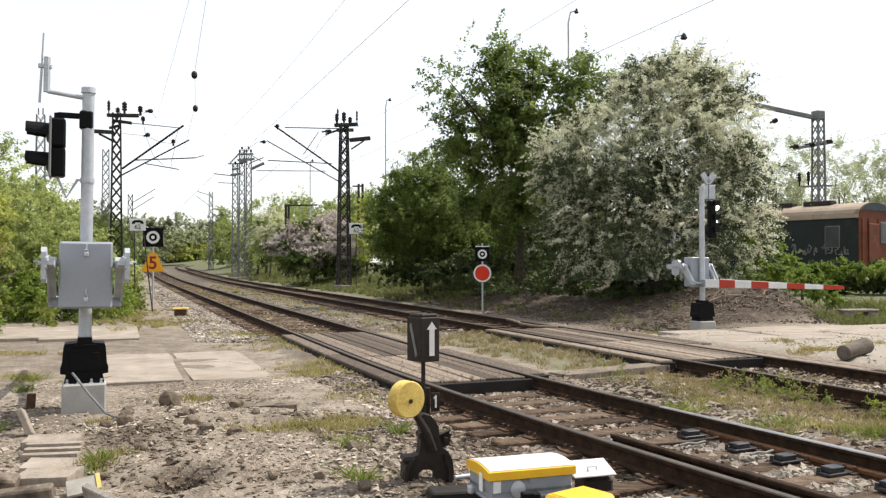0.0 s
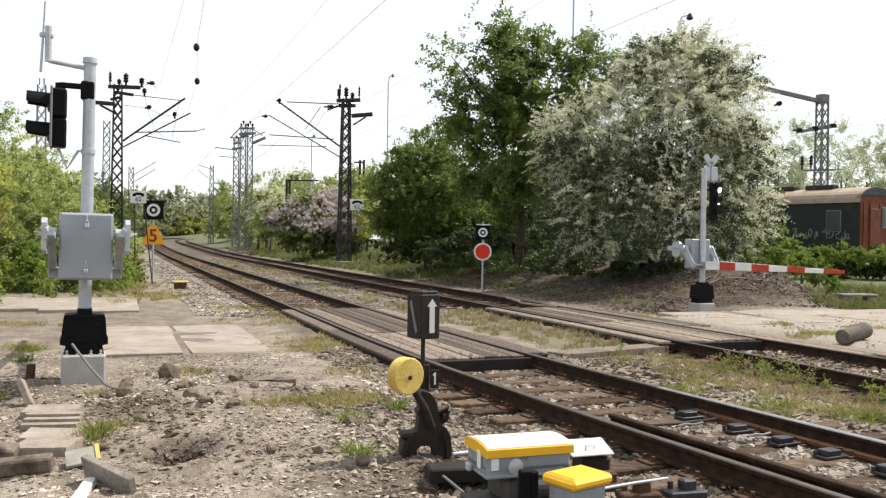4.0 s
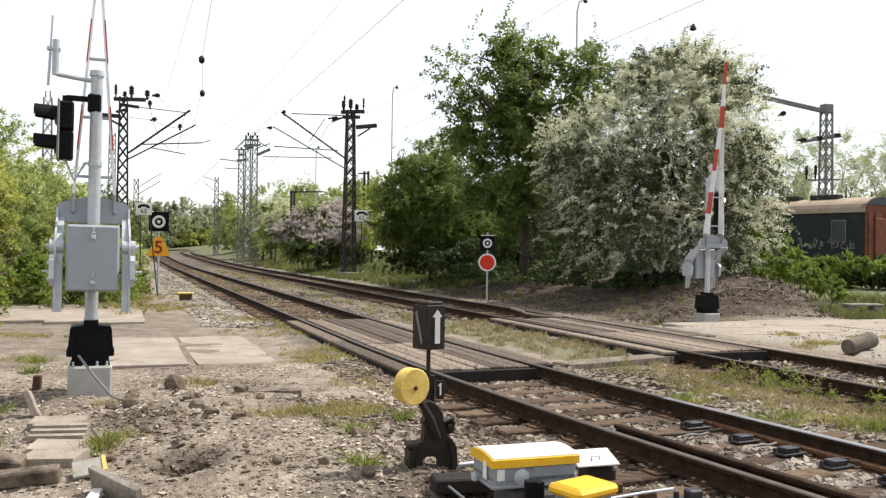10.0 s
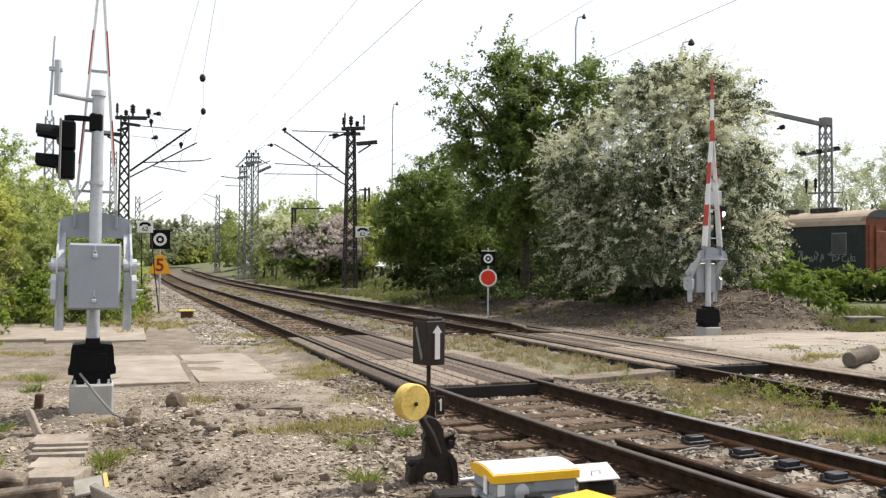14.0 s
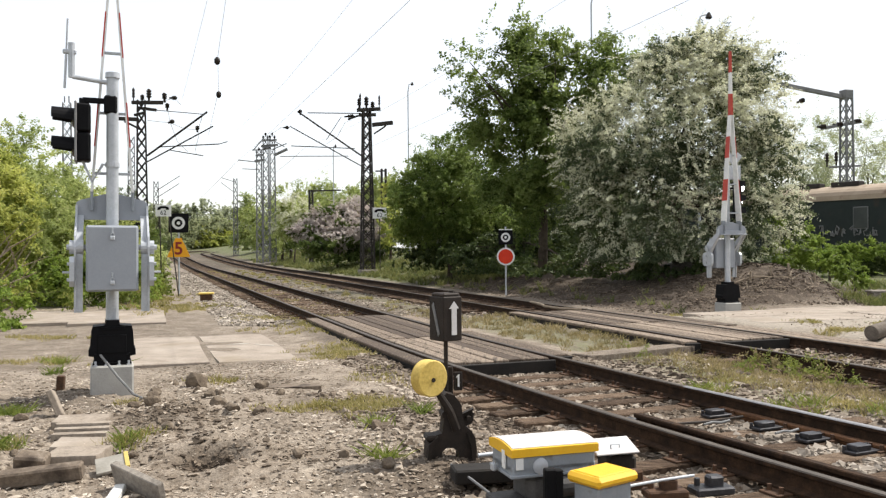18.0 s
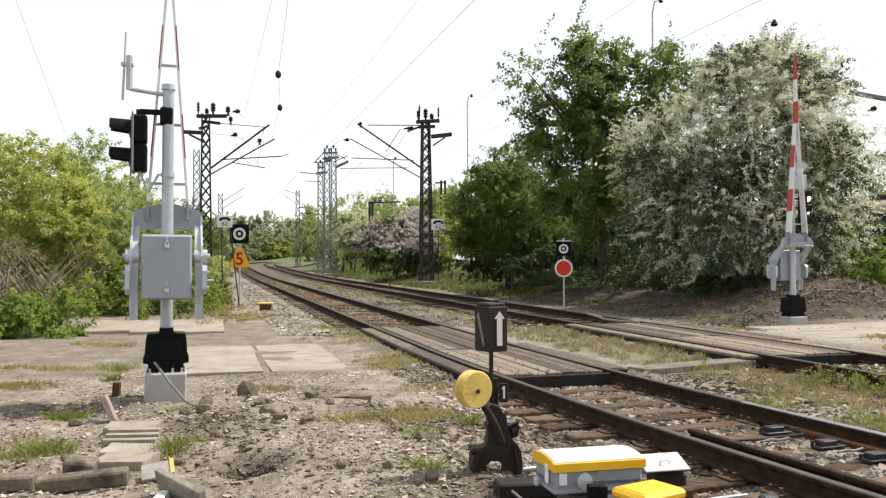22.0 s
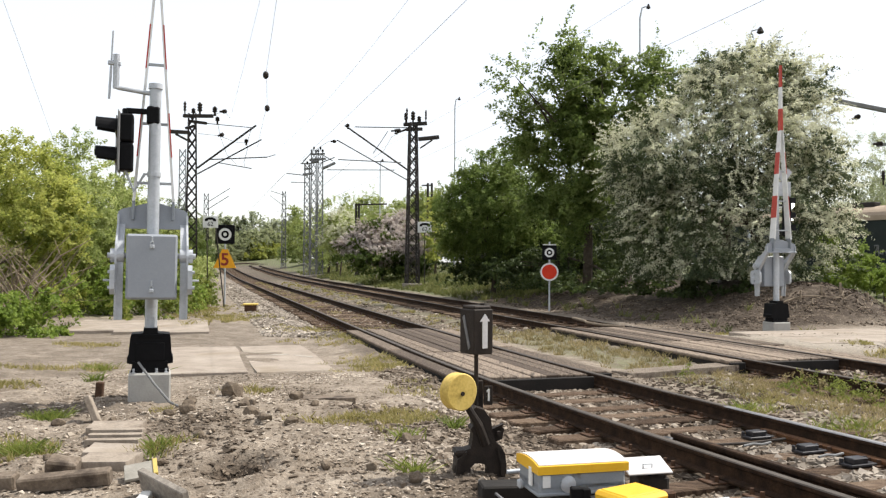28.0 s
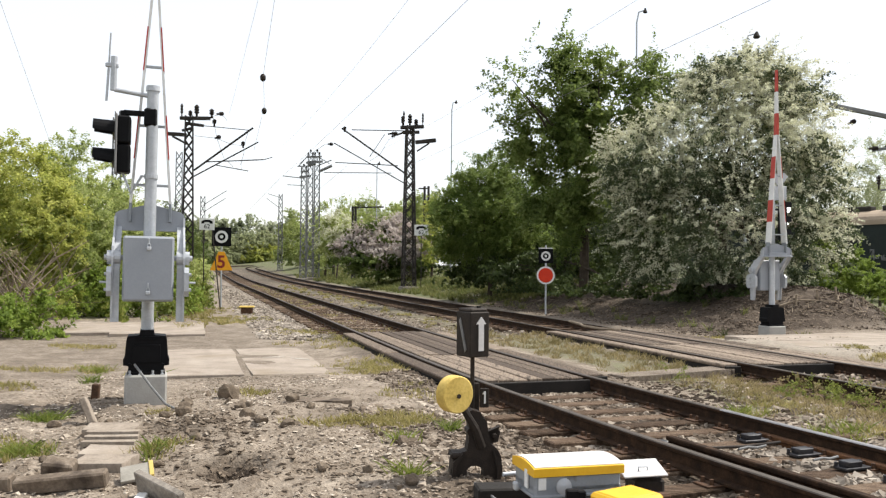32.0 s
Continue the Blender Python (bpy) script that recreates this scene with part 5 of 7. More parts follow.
for px, top in ((412, 248), (424, 222), (436, 222)):
    mast("catenary_mast", *at(px, 0, Y3 + (px - 425) * 0.1)[:2], at(px, top, Y3)[2], 0.55, "distant grey lattice mast of a paired support", M_LATGREY, leg=0.040, panels=14, taper=0.8,
         bars=[(at(px - 8, top + 16, Y3), at(px + 10, top + 14, Y3), 0.10), (at(px - 6, top + 6, Y3), at(px + 8, top + 5, Y3), 0.08)],
         tubes=[(at(px, 266, Y3), at(px - 38, 261, Y3), 0.05), (at(px, 279, Y3), at(px - 30, 277, Y3), 0.04)] if px == 412 else
         [(at(px, 244, Y3), at(px - 24, 244, Y3), 0.06), (at(px - 22, 244, Y3), at(px - 4, 224, Y3), 0.05), (at(px - 5, 242, Y3), at(px + 9, 240, Y3), 0.16)] if px == 424 else
         [(at(px + 4, 254, Y3), at(px + 27, 244, Y3), 0.14), (at(px, 244, Y3), at(px + 26, 234, Y3), 0.05), (at(px + 2, 228, Y3), at(px + 22, 240, Y3), 0.05)],
         insul=[(at(px + 4, top + 4, Y3), 0.35, UP), (at(px - 4, top + 4, Y3), 0.35, UP), (at(px, top - 2, Y3), 0.3, UP)])
# low signal portal and posts in the distance
for name, posts, beam in (("signal_portal", ((502, 318), (507, 318)), (504, 558, 320)), ("signal_portal", ((631, 284), (638, 284)), (620, 640, 288))):
    m = thing(name, pose(*at(posts[0][0], 0, 72)[:2], hz(*at(posts[0][0], 0, 72)[:2])), "dark steel posts with a cross beam beyond the bushes", "portal", "signal portals")
    inv = m.matrix_basis.inverted()
    for px, py in posts:
        top = Vector(at(px, py, 72))
        part("post", Geo().tube(inv @ Vector((top.x, top.y, hz(top.x, top.y) - 0.3)), inv @ top, 0.10, n=6), M_LATTICE, m)
    part("beam", Geo().tube(inv @ Vector(at(beam[0], beam[2], 72)), inv @ Vector(at(beam[1], beam[2], 72)), 0.07, n=6), M_LATTICE, m)
mast("catenary_mast", *at(369, 0, 115)[:2], at(369, 293, 115)[2], 0.6, "far lattice mast along the curve", M_LATGREY, leg=0.05, panels=10, tubes=[(at(369, 300, 115), at(345, 292, 115), 0.05), (at(369, 320, 115), at(343, 300, 115), 0.04)])
mast("catenary_mast", *at(226, 0, 78)[:2], at(226, 295, 78)[2], 0.5, "far lattice mast beside the track", M_LATTICE, leg=0.05, panels=10, tubes=[(at(226, 312, 78), at(270, 286, 78), 0.03), (at(226, 325, 78), at(268, 300, 78), 0.03)])
Y4 = 54
portal_mast = mast("catenary_mast", *at(1446, 0, Y4)[:2], at(1445, 172, Y4)[2], 0.62, "grey lattice mast with a portal beam behind the coach", M_LATGREY, leg=0.075,
     bars=[(at(1450, 184, Y4), at(1330, 156, Y4), 0.13), (at(1402, 236, Y4), at(1472, 226, Y4), 0.09), (at(1415, 304, Y4), at(1470, 303, Y4), 0.06)],
     insul=[(at(1362, 189, Y4), 0.45, (1, 0, 0.4), 0.15), (at(1397, 233, Y4), 0.50, (1, 0, 0), 0.16), (at(1424, 230, Y4), 0.55, (1, 0, 0), 0.16), (at(1455, 226, Y4), 0.55, (1, 0, 0.1), 0.15), (at(1412, 302, Y4), 0.8, UP, 0.11), (at(1428, 302, Y4), 0.85, UP, 0.11)])
part("cap_box", Geo().box((0, 0, at(1445, 178, Y4)[2] - portal_mast.matrix_basis.translation.z), (0.60, 0.60, 0.55), 0.04), M_LATGREY, portal_mast)


def marker_post(x, y):
    """Small striped track marker."""
    z0 = hz(x, y)
    t = thing("marker_post", pose(x, y, z0, 0, 0, 15), "small black and white striped marker post beside the track", "marker post")
    part("post", Geo().box((0, 0, 0.5), (0.08, 0.08, 1.2), 0.01), M_LATGREY, t)
    part("board", Geo().box((0, -0.05, 0.95), (0.42, 0.03, 1.0), 0.01), M_WHITE, t, "white board")
    for k in range(3):
        part("stripe", Geo().prism([(-0.205, 0.56 + 0.3 * k), (0.205, 0.66 + 0.3 * k), (0.205, 0.80 + 0.3 * k), (-0.205, 0.70 + 0.3 * k)], 0.006, axis="y", at=-0.069), M_BLACK, t, "black stripe")


marker_post(*at(367, 0, 122)[:2])


def lamp_post(x, y, top, label, arm, head):
    z0 = hz(x, y)
    t = thing("street_lamp", pose(x, y, z0), label, "street lamp", "street lamps")
    h = top - z0
    part("pole", Geo().path([(0, 0, -0.3), (0, 0, h * 0.5), (0, 0, h - 0.6), (arm * 0.25, 0, h - 0.1), (arm, 0, h)], [0.07, 0.055, 0.042, 0.036, 0.03], 8), M_GALV, t)
    part("lamp_head", Geo().lathe([(0.14 * head, -0.3 * head), (0.22 * head, -0.22 * head), (0.12 * head, 0.0), (0.04, 0.08)], 12, pose(arm, 0, h)), M_LATTICE, t, "dark lamp head")


lamp_post(*at(679, 0, 60)[:2], at(679, 134, 60)[2], "slender distant lamp post with a short arm", 0.3, 0.5)
lamp_post(*at(1004, 0, 42)[:2], at(1004, -18, 42)[2], "tall lamp post rising behind the trees", 0.4, 0.5)
lamp_post(*at(1190, 0, 40)[:2], at(1190, 29, 40)[2], "lamp post with a hanging dark head above the white bush", 0.5, 0.75)
lamp_post(*at(545, 0, 75)[:2], at(545, 240, 75)[2], "slender far lamp post", 0.2, 0.5)


def wire(pts, r, label="thin overhead line wire"):
    ob = part("overhead_wire", Geo().path(pts, r, 5), M_WIRE, None)
    return tagged(ob, label, "wire", "overhead wires")


def build_wires():
    def along(c, z, y0, y1, n=14, sag=0.25):
        return [(c - 0.376 * (y0 + (y1 - y0) * k / n), y0 + (y1 - y0) * k / n, z - sag * (1 - (2 * k / n - 1) ** 2)) for k in range(n + 1)]
    wire(along(4.49, 5.75, 5, 42, sag=0.1), 0.0042, "contact wire above the near track")
    wire(along(4.55, 7.35, 5, 42, sag=0.5), 0.003, "carrier wire above the near track")
    wire(along(9.27, 5.75, 5, 50, sag=0.1), 0.0045, "contact wire above the far track")
    wire(along(9.3, 7.35, 5, 50, sag=0.5), 0.0035, "carrier wire above the far track")
    wire(along(4.49, 5.75, 42, 100, sag=0.1), 0.010, "contact wire beyond the first mast")
    wire(along(9.27, 5.75, 50, 100, sag=0.1), 0.010, "contact wire beyond the second mast")
    wire(along(9.3, 7.3, 50, 100, sag=0.6), 0.010, "carrier wire beyond the second mast")
    wire([at(364, -80, 24), at(340, 77, 31), at(341, 136, 36), at(322, 215, 42)], 0.006, "feeder wire with two insulators")
    wire(along(1.9, 8.9, 8, 42, sag=0.1), 0.0045, "second feeder wire on the masts")
    wire([at(-190, -150, 26), at(-95, 100, 28), at(-30, 270, 30)], 0.006, "single slack wire running down to the hedge")
    for p in (at(339, 84, 31), at(341, 144, 36)):
        g = Geo()
        g.lathe([(0.03, -0.14), (0.08, -0.10), (0.108, -0.04), (0.108, 0.04), (0.08, 0.10), (0.03, 0.14)], 12, Matrix.Translation(p))
        tagged(part("wire_insulator", g, M_CASTIRON, None), "dark insulator hanging in a feeder wire", "insulator", "wire insulators")
    for pts in ([at(240, 152, Y1), at(250, 150, Y1), at(262, 148, Y1), at(272, 160, Y1)], [at(244, 146, Y1), at(249, 170, Y1), at(253, 191, Y1), at(266, 226, Y1), at(284, 244, Y1)],
                [at(212, 186, Y1), at(251, 191, Y1), at(280, 203, Y1), at(303, 206, Y1), at(312, 178, Y1)], [at(303, 200, Y1), at(304, 218, Y1), at(298, 240, Y1), at(300, 250, Y1)],
                [at(578, 196, Y2), at(567, 200, Y2), at(552, 226, Y2), at(533, 238, Y2)], [at(468, 206, Y2), at(452, 206, Y2), at(430, 220, Y2), at(405, 240, Y2)]):
        wire(pts, 0.012, "slack jumper wire at a catenary mast")
    for k, z in enumerate((5.0, 5.6, 6.2, 6.8)):
        wire([at(1330, 330 - 26 * k, 60), at(1450, 318 - 27 * k, 54), at(1700, 268 - 28 * k, 46)], 0.011, "line wire over the coach roof")


build_wires()


# ---- coach ----
def build_coach():
    c = at(1515, 335, 40.5)
    ang = math.degrees(math.atan2(-0.82, 0.57))
    t = thing("railway_coach", pose(c[0], c[1], 1.05, 0, 0, ang), "old dark green railway coach with tan roof and rusty red end", "railway coach")
    L, W, z0, ze, zr = 15.0, 2.85, 0.25, 2.62, 3.40       # corner at the origin, body to -x and +y
    part("side_wall", Geo().box((-L / 2, 0.03, (z0 + ze) / 2), (L, 0.06, ze - z0), 0.01), M_WAGON, t, "dark green side wall")
    part("side_wall", Geo().box((-L / 2, W - 0.03, (z0 + ze) / 2), (L, 0.06, ze - z0), 0.01), M_WAGON, t)
    n = 14
    arc = [(W / 2 - (W / 2 + 0.06) * math.cos(math.pi * k / n), ze + (zr - ze) * math.sin(math.pi * k / n) ** 0.8) for k in range(n + 1)]
    arc[0], arc[-1] = (-0.06, ze), (W + 0.06, ze)
    part("roof", Geo().prism(arc, L + 0.1, axis="x", at=-L / 2), M_ROOF, t, "arched tan roof, weathered", smooth=False)
    endp = [(0.0, z0)] + [(min(max(a, 0), W), b) for a, b in arc] + [(W, z0)]
    part("end_wall", Geo().prism([(a, b - 0.02) for a, b in endp], 0.06, axis="x", at=0.05), M_WAGRED, t, "rusty red end wall")
    lun = [(min(max(a, 0.06), W - 0.06), b - 0.04) for a, b in arc if b > ze + 0.3]
    part("end_gable", Geo().prism(lun, 0.03, axis="x", at=0.10), M_GABLE, t, "dark blue painted gable of the end wall")
    d = part("gangway_door", Geo().box((0.12, W * 0.40, 1.35), (0.08, 0.9, 2.0), 0.02), M_WAGRED, t)
    for a in (0.07, 0.26, 0.56):
        part("end_rib", Geo().box((0.10, W * a, 1.45), (0.05, 0.06, 2.3), 0.01), M_WAGRED, t)
    w = part("end_window", Geo().box((0.10, W * 0.76, 1.95), (0.06, 0.78, 1.0), 0.01), M_LATGREY, t, "end window with a pale frame")
    part("pane", Geo().box((0.135, W * 0.76, 1.95), (0.02, 0.64, 0.86), 0.004), M_GLASS, w)
    for x in (-1.27, -5.4, -9.4, -12.9):
        w = part("window", Geo().box((x, -0.012, 1.75), (0.76, 0.03, 1.05), 0.01), M_LATGREY, t, "coach window with a pale frame")
        part("pane", Geo().box((x, -0.03, 1.75), (0.69, 0.02, 0.97), 0.004), M_GLASS, w)
    for x in (-2.5, -4.6, -8.6):
        part("roof_vent", Geo().box((x, W / 2 - 0.5, zr + 0.04), (1.5, 0.5, 0.24), 0.04), M_LATTICE, t, "dark roof vent")
    part("underframe", Geo().box((-L / 2, W / 2, 0.1), (L, W - 0.3, 0.3), 0.03), M_LATTICE, t)
    for x in (-1.9, -4.3, -11.0, -13.4):
        for y in (0.6, W - 0.6):
            part("wheel", Geo().lathe([(0.42, -0.06), (0.46, -0.04), (0.44, 0.06), (0.1, 0.07)], 18, pose(x, y, -0.3, 90, 0, 0)), M_CASTIRON, t)
    r = random.Random(9)
    for k in range(20):
        x, z = -0.5 - 0.155 * k, 1.1 + r.uniform(-0.12, 0.15)
        if k % 5 == 4:
            continue
        pts = [(x, -0.008, z)]
        for j in range(5):
            x += r.uniform(-0.13, 0.10)
            z = min(1.4, max(0.9, z + r.uniform(-0.28, 0.28)))
            pts.append((x, -0.008, z))
        part("sprayed_mark", Geo().path(pts, 0.036, 4), M_LATGREY, t, "pale sprayed stroke, not readable")


build_coach()


# ---- plants ----
def leaf_quads(pos, out, size, seed, up=0.5, jitter=0.9):
    """Bent four-corner leaves at pos, loosely facing along out."""
    r = np.random.default_rng(seed)
    n = len(pos)
    nrm = out + r.normal(0, jitter, (n, 3))
    nrm[:, 2] += up
    nrm /= np.linalg.norm(nrm, axis=1)[:, None] + 1e-9
    t = np.cross(nrm, r.normal(0, 1, (n, 3)))
    t /= np.linalg.norm(t, axis=1)[:, None] + 1e-9
    b = np.cross(nrm, t)
    s = (size * r.uniform(0.6, 1.35, n))[:, None]
    v = np.stack([pos - t * s * 0.55, pos + b * s * 0.34 + nrm * s * 0.10, pos + t * s * 0.60 - nrm * s * 0.12, pos - b * s * 0.34 + nrm * s * 0.10], 1).reshape(-1, 3)
    f = np.arange(4 * n).reshape(n, 4)
    return v, f


def lobes_to_sprays(lobes, density, seed, spray, shell=0.55, lumps=16):
    """Twig starts inside a set of ellipsoids, near their surface, with outward directions. lobes: (x, y, z, rx, ry, rz)."""
    r = np.random.default_rng(seed)
    P, O = [], []
    for cx, cy, cz, rx, ry, rz in lobes:
        n = int(density * (rx * ry + ry * rz + rx * rz) * 1.4)
        k = max(8, int(n / lumps))
        c = r.normal(0, 1, (k, 3))
        c /= np.linalg.norm(c, axis=1)[:, None]
        lump = r.integers(0, k, n)
        d = c[lump] + r.normal(0, 0.15, (n, 3))
        d /= np.linalg.norm(d, axis=1)[:, None]
        wob = 1 + 0.16 * np.sin(d[:, 0] * 5 + cx) * np.cos(d[:, 2] * 6 + cy) + 0.13 * np.sin(d[:, 1] * 9 + d[:, 2] * 7 + cz) + 0.08 * r.normal(0, 1, n)
        rad = (shell + (1 - shell) * (0.6 * r.uniform(0, 1, k)[lump] + 0.4 * r.uniform(0, 1, n)) ** 0.5) * wob
        P.append(np.array([cx, cy, cz]) + d * rad[:, None] * np.array([rx, ry, rz]))
        O.append(d)
    return np.concatenate(P), np.concatenate(O)


def foliage_mesh(name, lobes, density, per, size, spray, seed, material, droop=0.25, floor_z=None, shell=0.55, up=0.5, thick=0.09, lumps=16, flat=1.0, sparse_below=None):
    """A crown as many leafy sprays: short twigs set with leaves."""
    r = np.random.default_rng(seed + 5)
    P, O = lobes_to_sprays(lobes, density, seed, spray, shell, lumps)
    # fewer sprays low down: shade of the lower crown put into blossom density
    if sparse_below:
        lo, hi = sparse_below
        keep = r.uniform(0, 1, len(P)) < 0.22 + 0.78 * smooth(P[:, 2], lo, hi)
        P, O = P[keep], O[keep]
    n = len(P)
    d = O + r.normal(0, 0.55, (n, 3))
    d[:, 2] = d[:, 2] * flat + 0.15
    d /= np.linalg.norm(d, axis=1)[:, None]
    k = r.uniform(0, 1, (n, per))
    ln = spray * r.uniform(0.5, 1.3, n) * np.where(r.uniform(0, 1, n) < 0.04, 2.2, 1.0)
    pos = P[:, None] + d[:, None] * (k * ln[:, None])[..., None] + r.normal(0, spray * thick, (n, per, 3)) * (1.2 - 0.7 * k[..., None])
    pos[..., 2] -= droop * ln[:, None] * k ** 2
    out = np.repeat(O[:, None], per, 1)
    pos, out = pos.reshape(-1, 3), out.reshape(-1, 3)
    if floor_z is not None:
        keep = pos[:, 2] > floor_z
        pos, out = pos[keep], out[keep]
    v, f = leaf_quads(pos, out, size, seed + 9, up)
    return np_mesh(name, v, f, material)


def limbs(parent, base, tips, r0, seed, name="limb"):
    r = random.Random(seed)
    b = Vector(base)
    for q in tips:
        q = Vector(q)
        p = b.lerp(q, 0.0)
        pts, rad = [p], [r0]
        for k in (0.25, 0.5, 0.75, 1.0):
            pts.append(b.lerp(q, k) + Vector((r.uniform(-1, 1), r.uniform(-1, 1), r.uniform(-0.5, 0.8))) * 0.12 * (q - b).length * (1 - k))
            rad.append(r0 * (1 - 0.85 * k))
        part(name, Geo().path(pts, rad, 6), M_BARK, parent)


def tree(name, lobes, label, category, leaves, trunk=None, extra=(), group="trees and shrubs", kind=""):
    """lobes in world metres. leaves: (density, per, size, spray, material). extra: more clouds of the same form."""
    x, y = trunk[0] if trunk else (lobes[0][0], lobes[0][1])
    z = hz(x, y)
    t = thing(name, pose(x, y, z), label, category, group, kind)
    local = [(a - x, b - y, c - z, e, f, g) for a, b, c, e, f, g in lobes]
    seed = int(abs(x * 13 + y * 7)) + 1
    for i, (density, per, size, spray, material, droop, up, *more) in enumerate((leaves, *extra)):
        thick, flat, shell = (*more, 0.55)[:3] if more else (0.09 if i == 0 else 0.06, 1.0, 0.55)
        part("crown" if i == 0 else "blossom", foliage_mesh("crown", local, density, per, size, spray, seed + 31 * i, material, droop, 0.03, shell, up, thick, lumps=12 if i == 0 else 2, flat=flat, sparse_below=(0.8, 6.6) if i and name == "hawthorn_bush" else None), material, t)
    if trunk:
        _, h, r = trunk
        top = Vector((0.15, 0.1, h))
        part("trunk", Geo().path([(0, 0, -0.3), (0.05, 0.02, h * 0.4), tuple(top)], [r, r * 0.8, r * 0.55], 9), M_BARK, t)
        limbs(t, tuple(top * 0.75), [(a, b, c) for a, b, c, *_ in local][:9], r * 0.5, seed)
    return t


def P(px, py, rx, ry, y, depth=None):
    """A lobe from bearings: centre, half width and half height at y metres."""
    x, yy, z = at(px, py, y)
    k = y / 1539
    return (x, y, z, rx * k, depth or (rx + ry) / 2 * k, ry * k)


def build_plants():
    H = 27.5
    haw = [P(1170, 200, 130, 115, H, 2.6), P(1060, 250, 100, 105, H - 0.3, 2.2), P(1245, 220, 90, 115, H + 0.3, 2.4), P(1075, 370, 115, 110, H - 0.8, 2.4),
           P(1190, 370, 140, 115, H - 1.2, 2.4), P(1270, 330, 80, 120, H, 2.2), P(1030, 330, 65, 90, H), P(1120, 450, 120, 60, H - 1.6), P(1250, 450, 75, 60, H - 0.6), P(1195, 125, 95, 65, H + 0.4, 1.8), P(1060, 470, 70, 45, H - 1.0), P(1190, 475, 90, 40, H - 1.2)]
    haw += [P(985, 262, 45, 70, H), P(1318, 290, 40, 62, H + 0.2), P(1320, 380, 34, 56, H), P(1190, 84, 40, 30, H), P(1240, 92, 34, 30, H), P(1140, 104, 40, 30, H), P(1290, 130, 30, 34, H)]
    haw = [(a, b, c - 0.12, d * 0.90, e * 0.90, f * 0.90) for a, b, c, d, e, f in haw]
    tree("hawthorn_bush", haw, "large hawthorn bush covered in white blossom above the bank", "bush", (15, 42, 0.075, 0.7, L_HAW, 0.35, 0.5), ((at(1160, 0, H)[0], H + 0.6), 3.6, 0.16),
         extra=((52, 56, 0.052, 0.60, L_BLOOM, 0.25, 1.0, 0.06, 0.6, 0.66), (6.0, 70, 0.046, 1.15, L_BLOOM, 0.35, 1.0, 0.035, 1.2, 0.82)))
    T = 33
    big = [P(866, 36, 14, 14, T), P(862, 66, 26, 24, T), P(902, 70, 34, 24, T), P(845, 96, 38, 24, T), P(789, 100, 22, 11, T - 0.6), P(806, 126, 34, 13, T - 0.5), P(940, 92, 38, 26, T), P(985, 98, 34, 24, T + 0.5),
           P(1045, 108, 38, 22, T + 1), P(1085, 112, 24, 20, T + 1), P(880, 152, 58, 48, T), P(960, 168, 76, 50, T + 0.6), P(1030, 155, 52, 38, T + 1), P(802, 190, 32, 14, T - 0.4), P(796, 218, 26, 12, T - 0.2),
           P(850, 206, 52, 44, T), P(925, 245, 76, 66, T + 0.3), P(866, 288, 56, 54, T + 0.4), P(935, 322, 62, 62, T + 0.4), P(1000, 270, 50, 80, T + 1), P(905, 195, 60, 50, T - 0.3), P(880, 352, 60, 44, T + 0.8)]
    big = [(a, b, c, d * 0.95, e * 0.95, f * 0.93) for a, b, c, d, e, f in big]
    tree("tall_tree", big, "tall broadleaf tree with dense fresh green leaves", "tree", (17, 60, 0.115, 1.1, L_TREE, 0.15, 1.0, 0.09, 0.9, 0.35), ((at(915, 0, T)[0], T), 6.0, 0.2))
    S = 38
    shrubs = [P(735, 330, 68, 76, S), P(688, 352, 40, 62, S - 0.5), P(785, 328, 50, 80, S + 0.5), P(745, 275, 42, 38, S + 0.3), P(785, 258, 26, 24, S + 1), P(695, 300, 32, 34, S), P(722, 384, 60, 22, S - 0.5), P(800, 384, 60, 28, S - 0.5)]
    tree("shrub", shrubs, "dense round green shrub on the track bank", "shrub", (40, 56, 0.078, 0.55, L_SHRUB, 0.2, 0.9, 0.12, 1.1, 0.70), ((at(750, 0, S)[0], S), 2.5, 0.12))
    # thicket and undergrowth: leaf colour carries the shade of the crowns above
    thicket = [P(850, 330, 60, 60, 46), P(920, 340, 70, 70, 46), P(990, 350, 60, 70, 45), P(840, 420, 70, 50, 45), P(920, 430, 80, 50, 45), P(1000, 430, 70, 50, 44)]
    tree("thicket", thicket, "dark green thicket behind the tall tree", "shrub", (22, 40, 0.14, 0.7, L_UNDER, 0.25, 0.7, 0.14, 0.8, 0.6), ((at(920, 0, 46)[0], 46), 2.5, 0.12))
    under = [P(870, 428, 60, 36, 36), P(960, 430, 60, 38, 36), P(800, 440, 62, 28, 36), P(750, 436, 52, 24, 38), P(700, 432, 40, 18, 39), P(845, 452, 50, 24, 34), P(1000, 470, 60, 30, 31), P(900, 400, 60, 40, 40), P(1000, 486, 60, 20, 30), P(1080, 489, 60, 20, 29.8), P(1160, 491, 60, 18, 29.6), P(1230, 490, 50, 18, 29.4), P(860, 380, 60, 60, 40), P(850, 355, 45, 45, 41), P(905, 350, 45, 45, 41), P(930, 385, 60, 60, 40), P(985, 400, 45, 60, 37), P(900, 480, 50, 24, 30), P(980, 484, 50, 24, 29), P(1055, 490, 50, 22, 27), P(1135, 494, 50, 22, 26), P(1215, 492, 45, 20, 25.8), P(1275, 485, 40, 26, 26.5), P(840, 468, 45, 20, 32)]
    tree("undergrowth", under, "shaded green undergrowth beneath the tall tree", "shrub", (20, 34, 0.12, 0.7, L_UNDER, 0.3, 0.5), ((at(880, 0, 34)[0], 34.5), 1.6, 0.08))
    K = 60
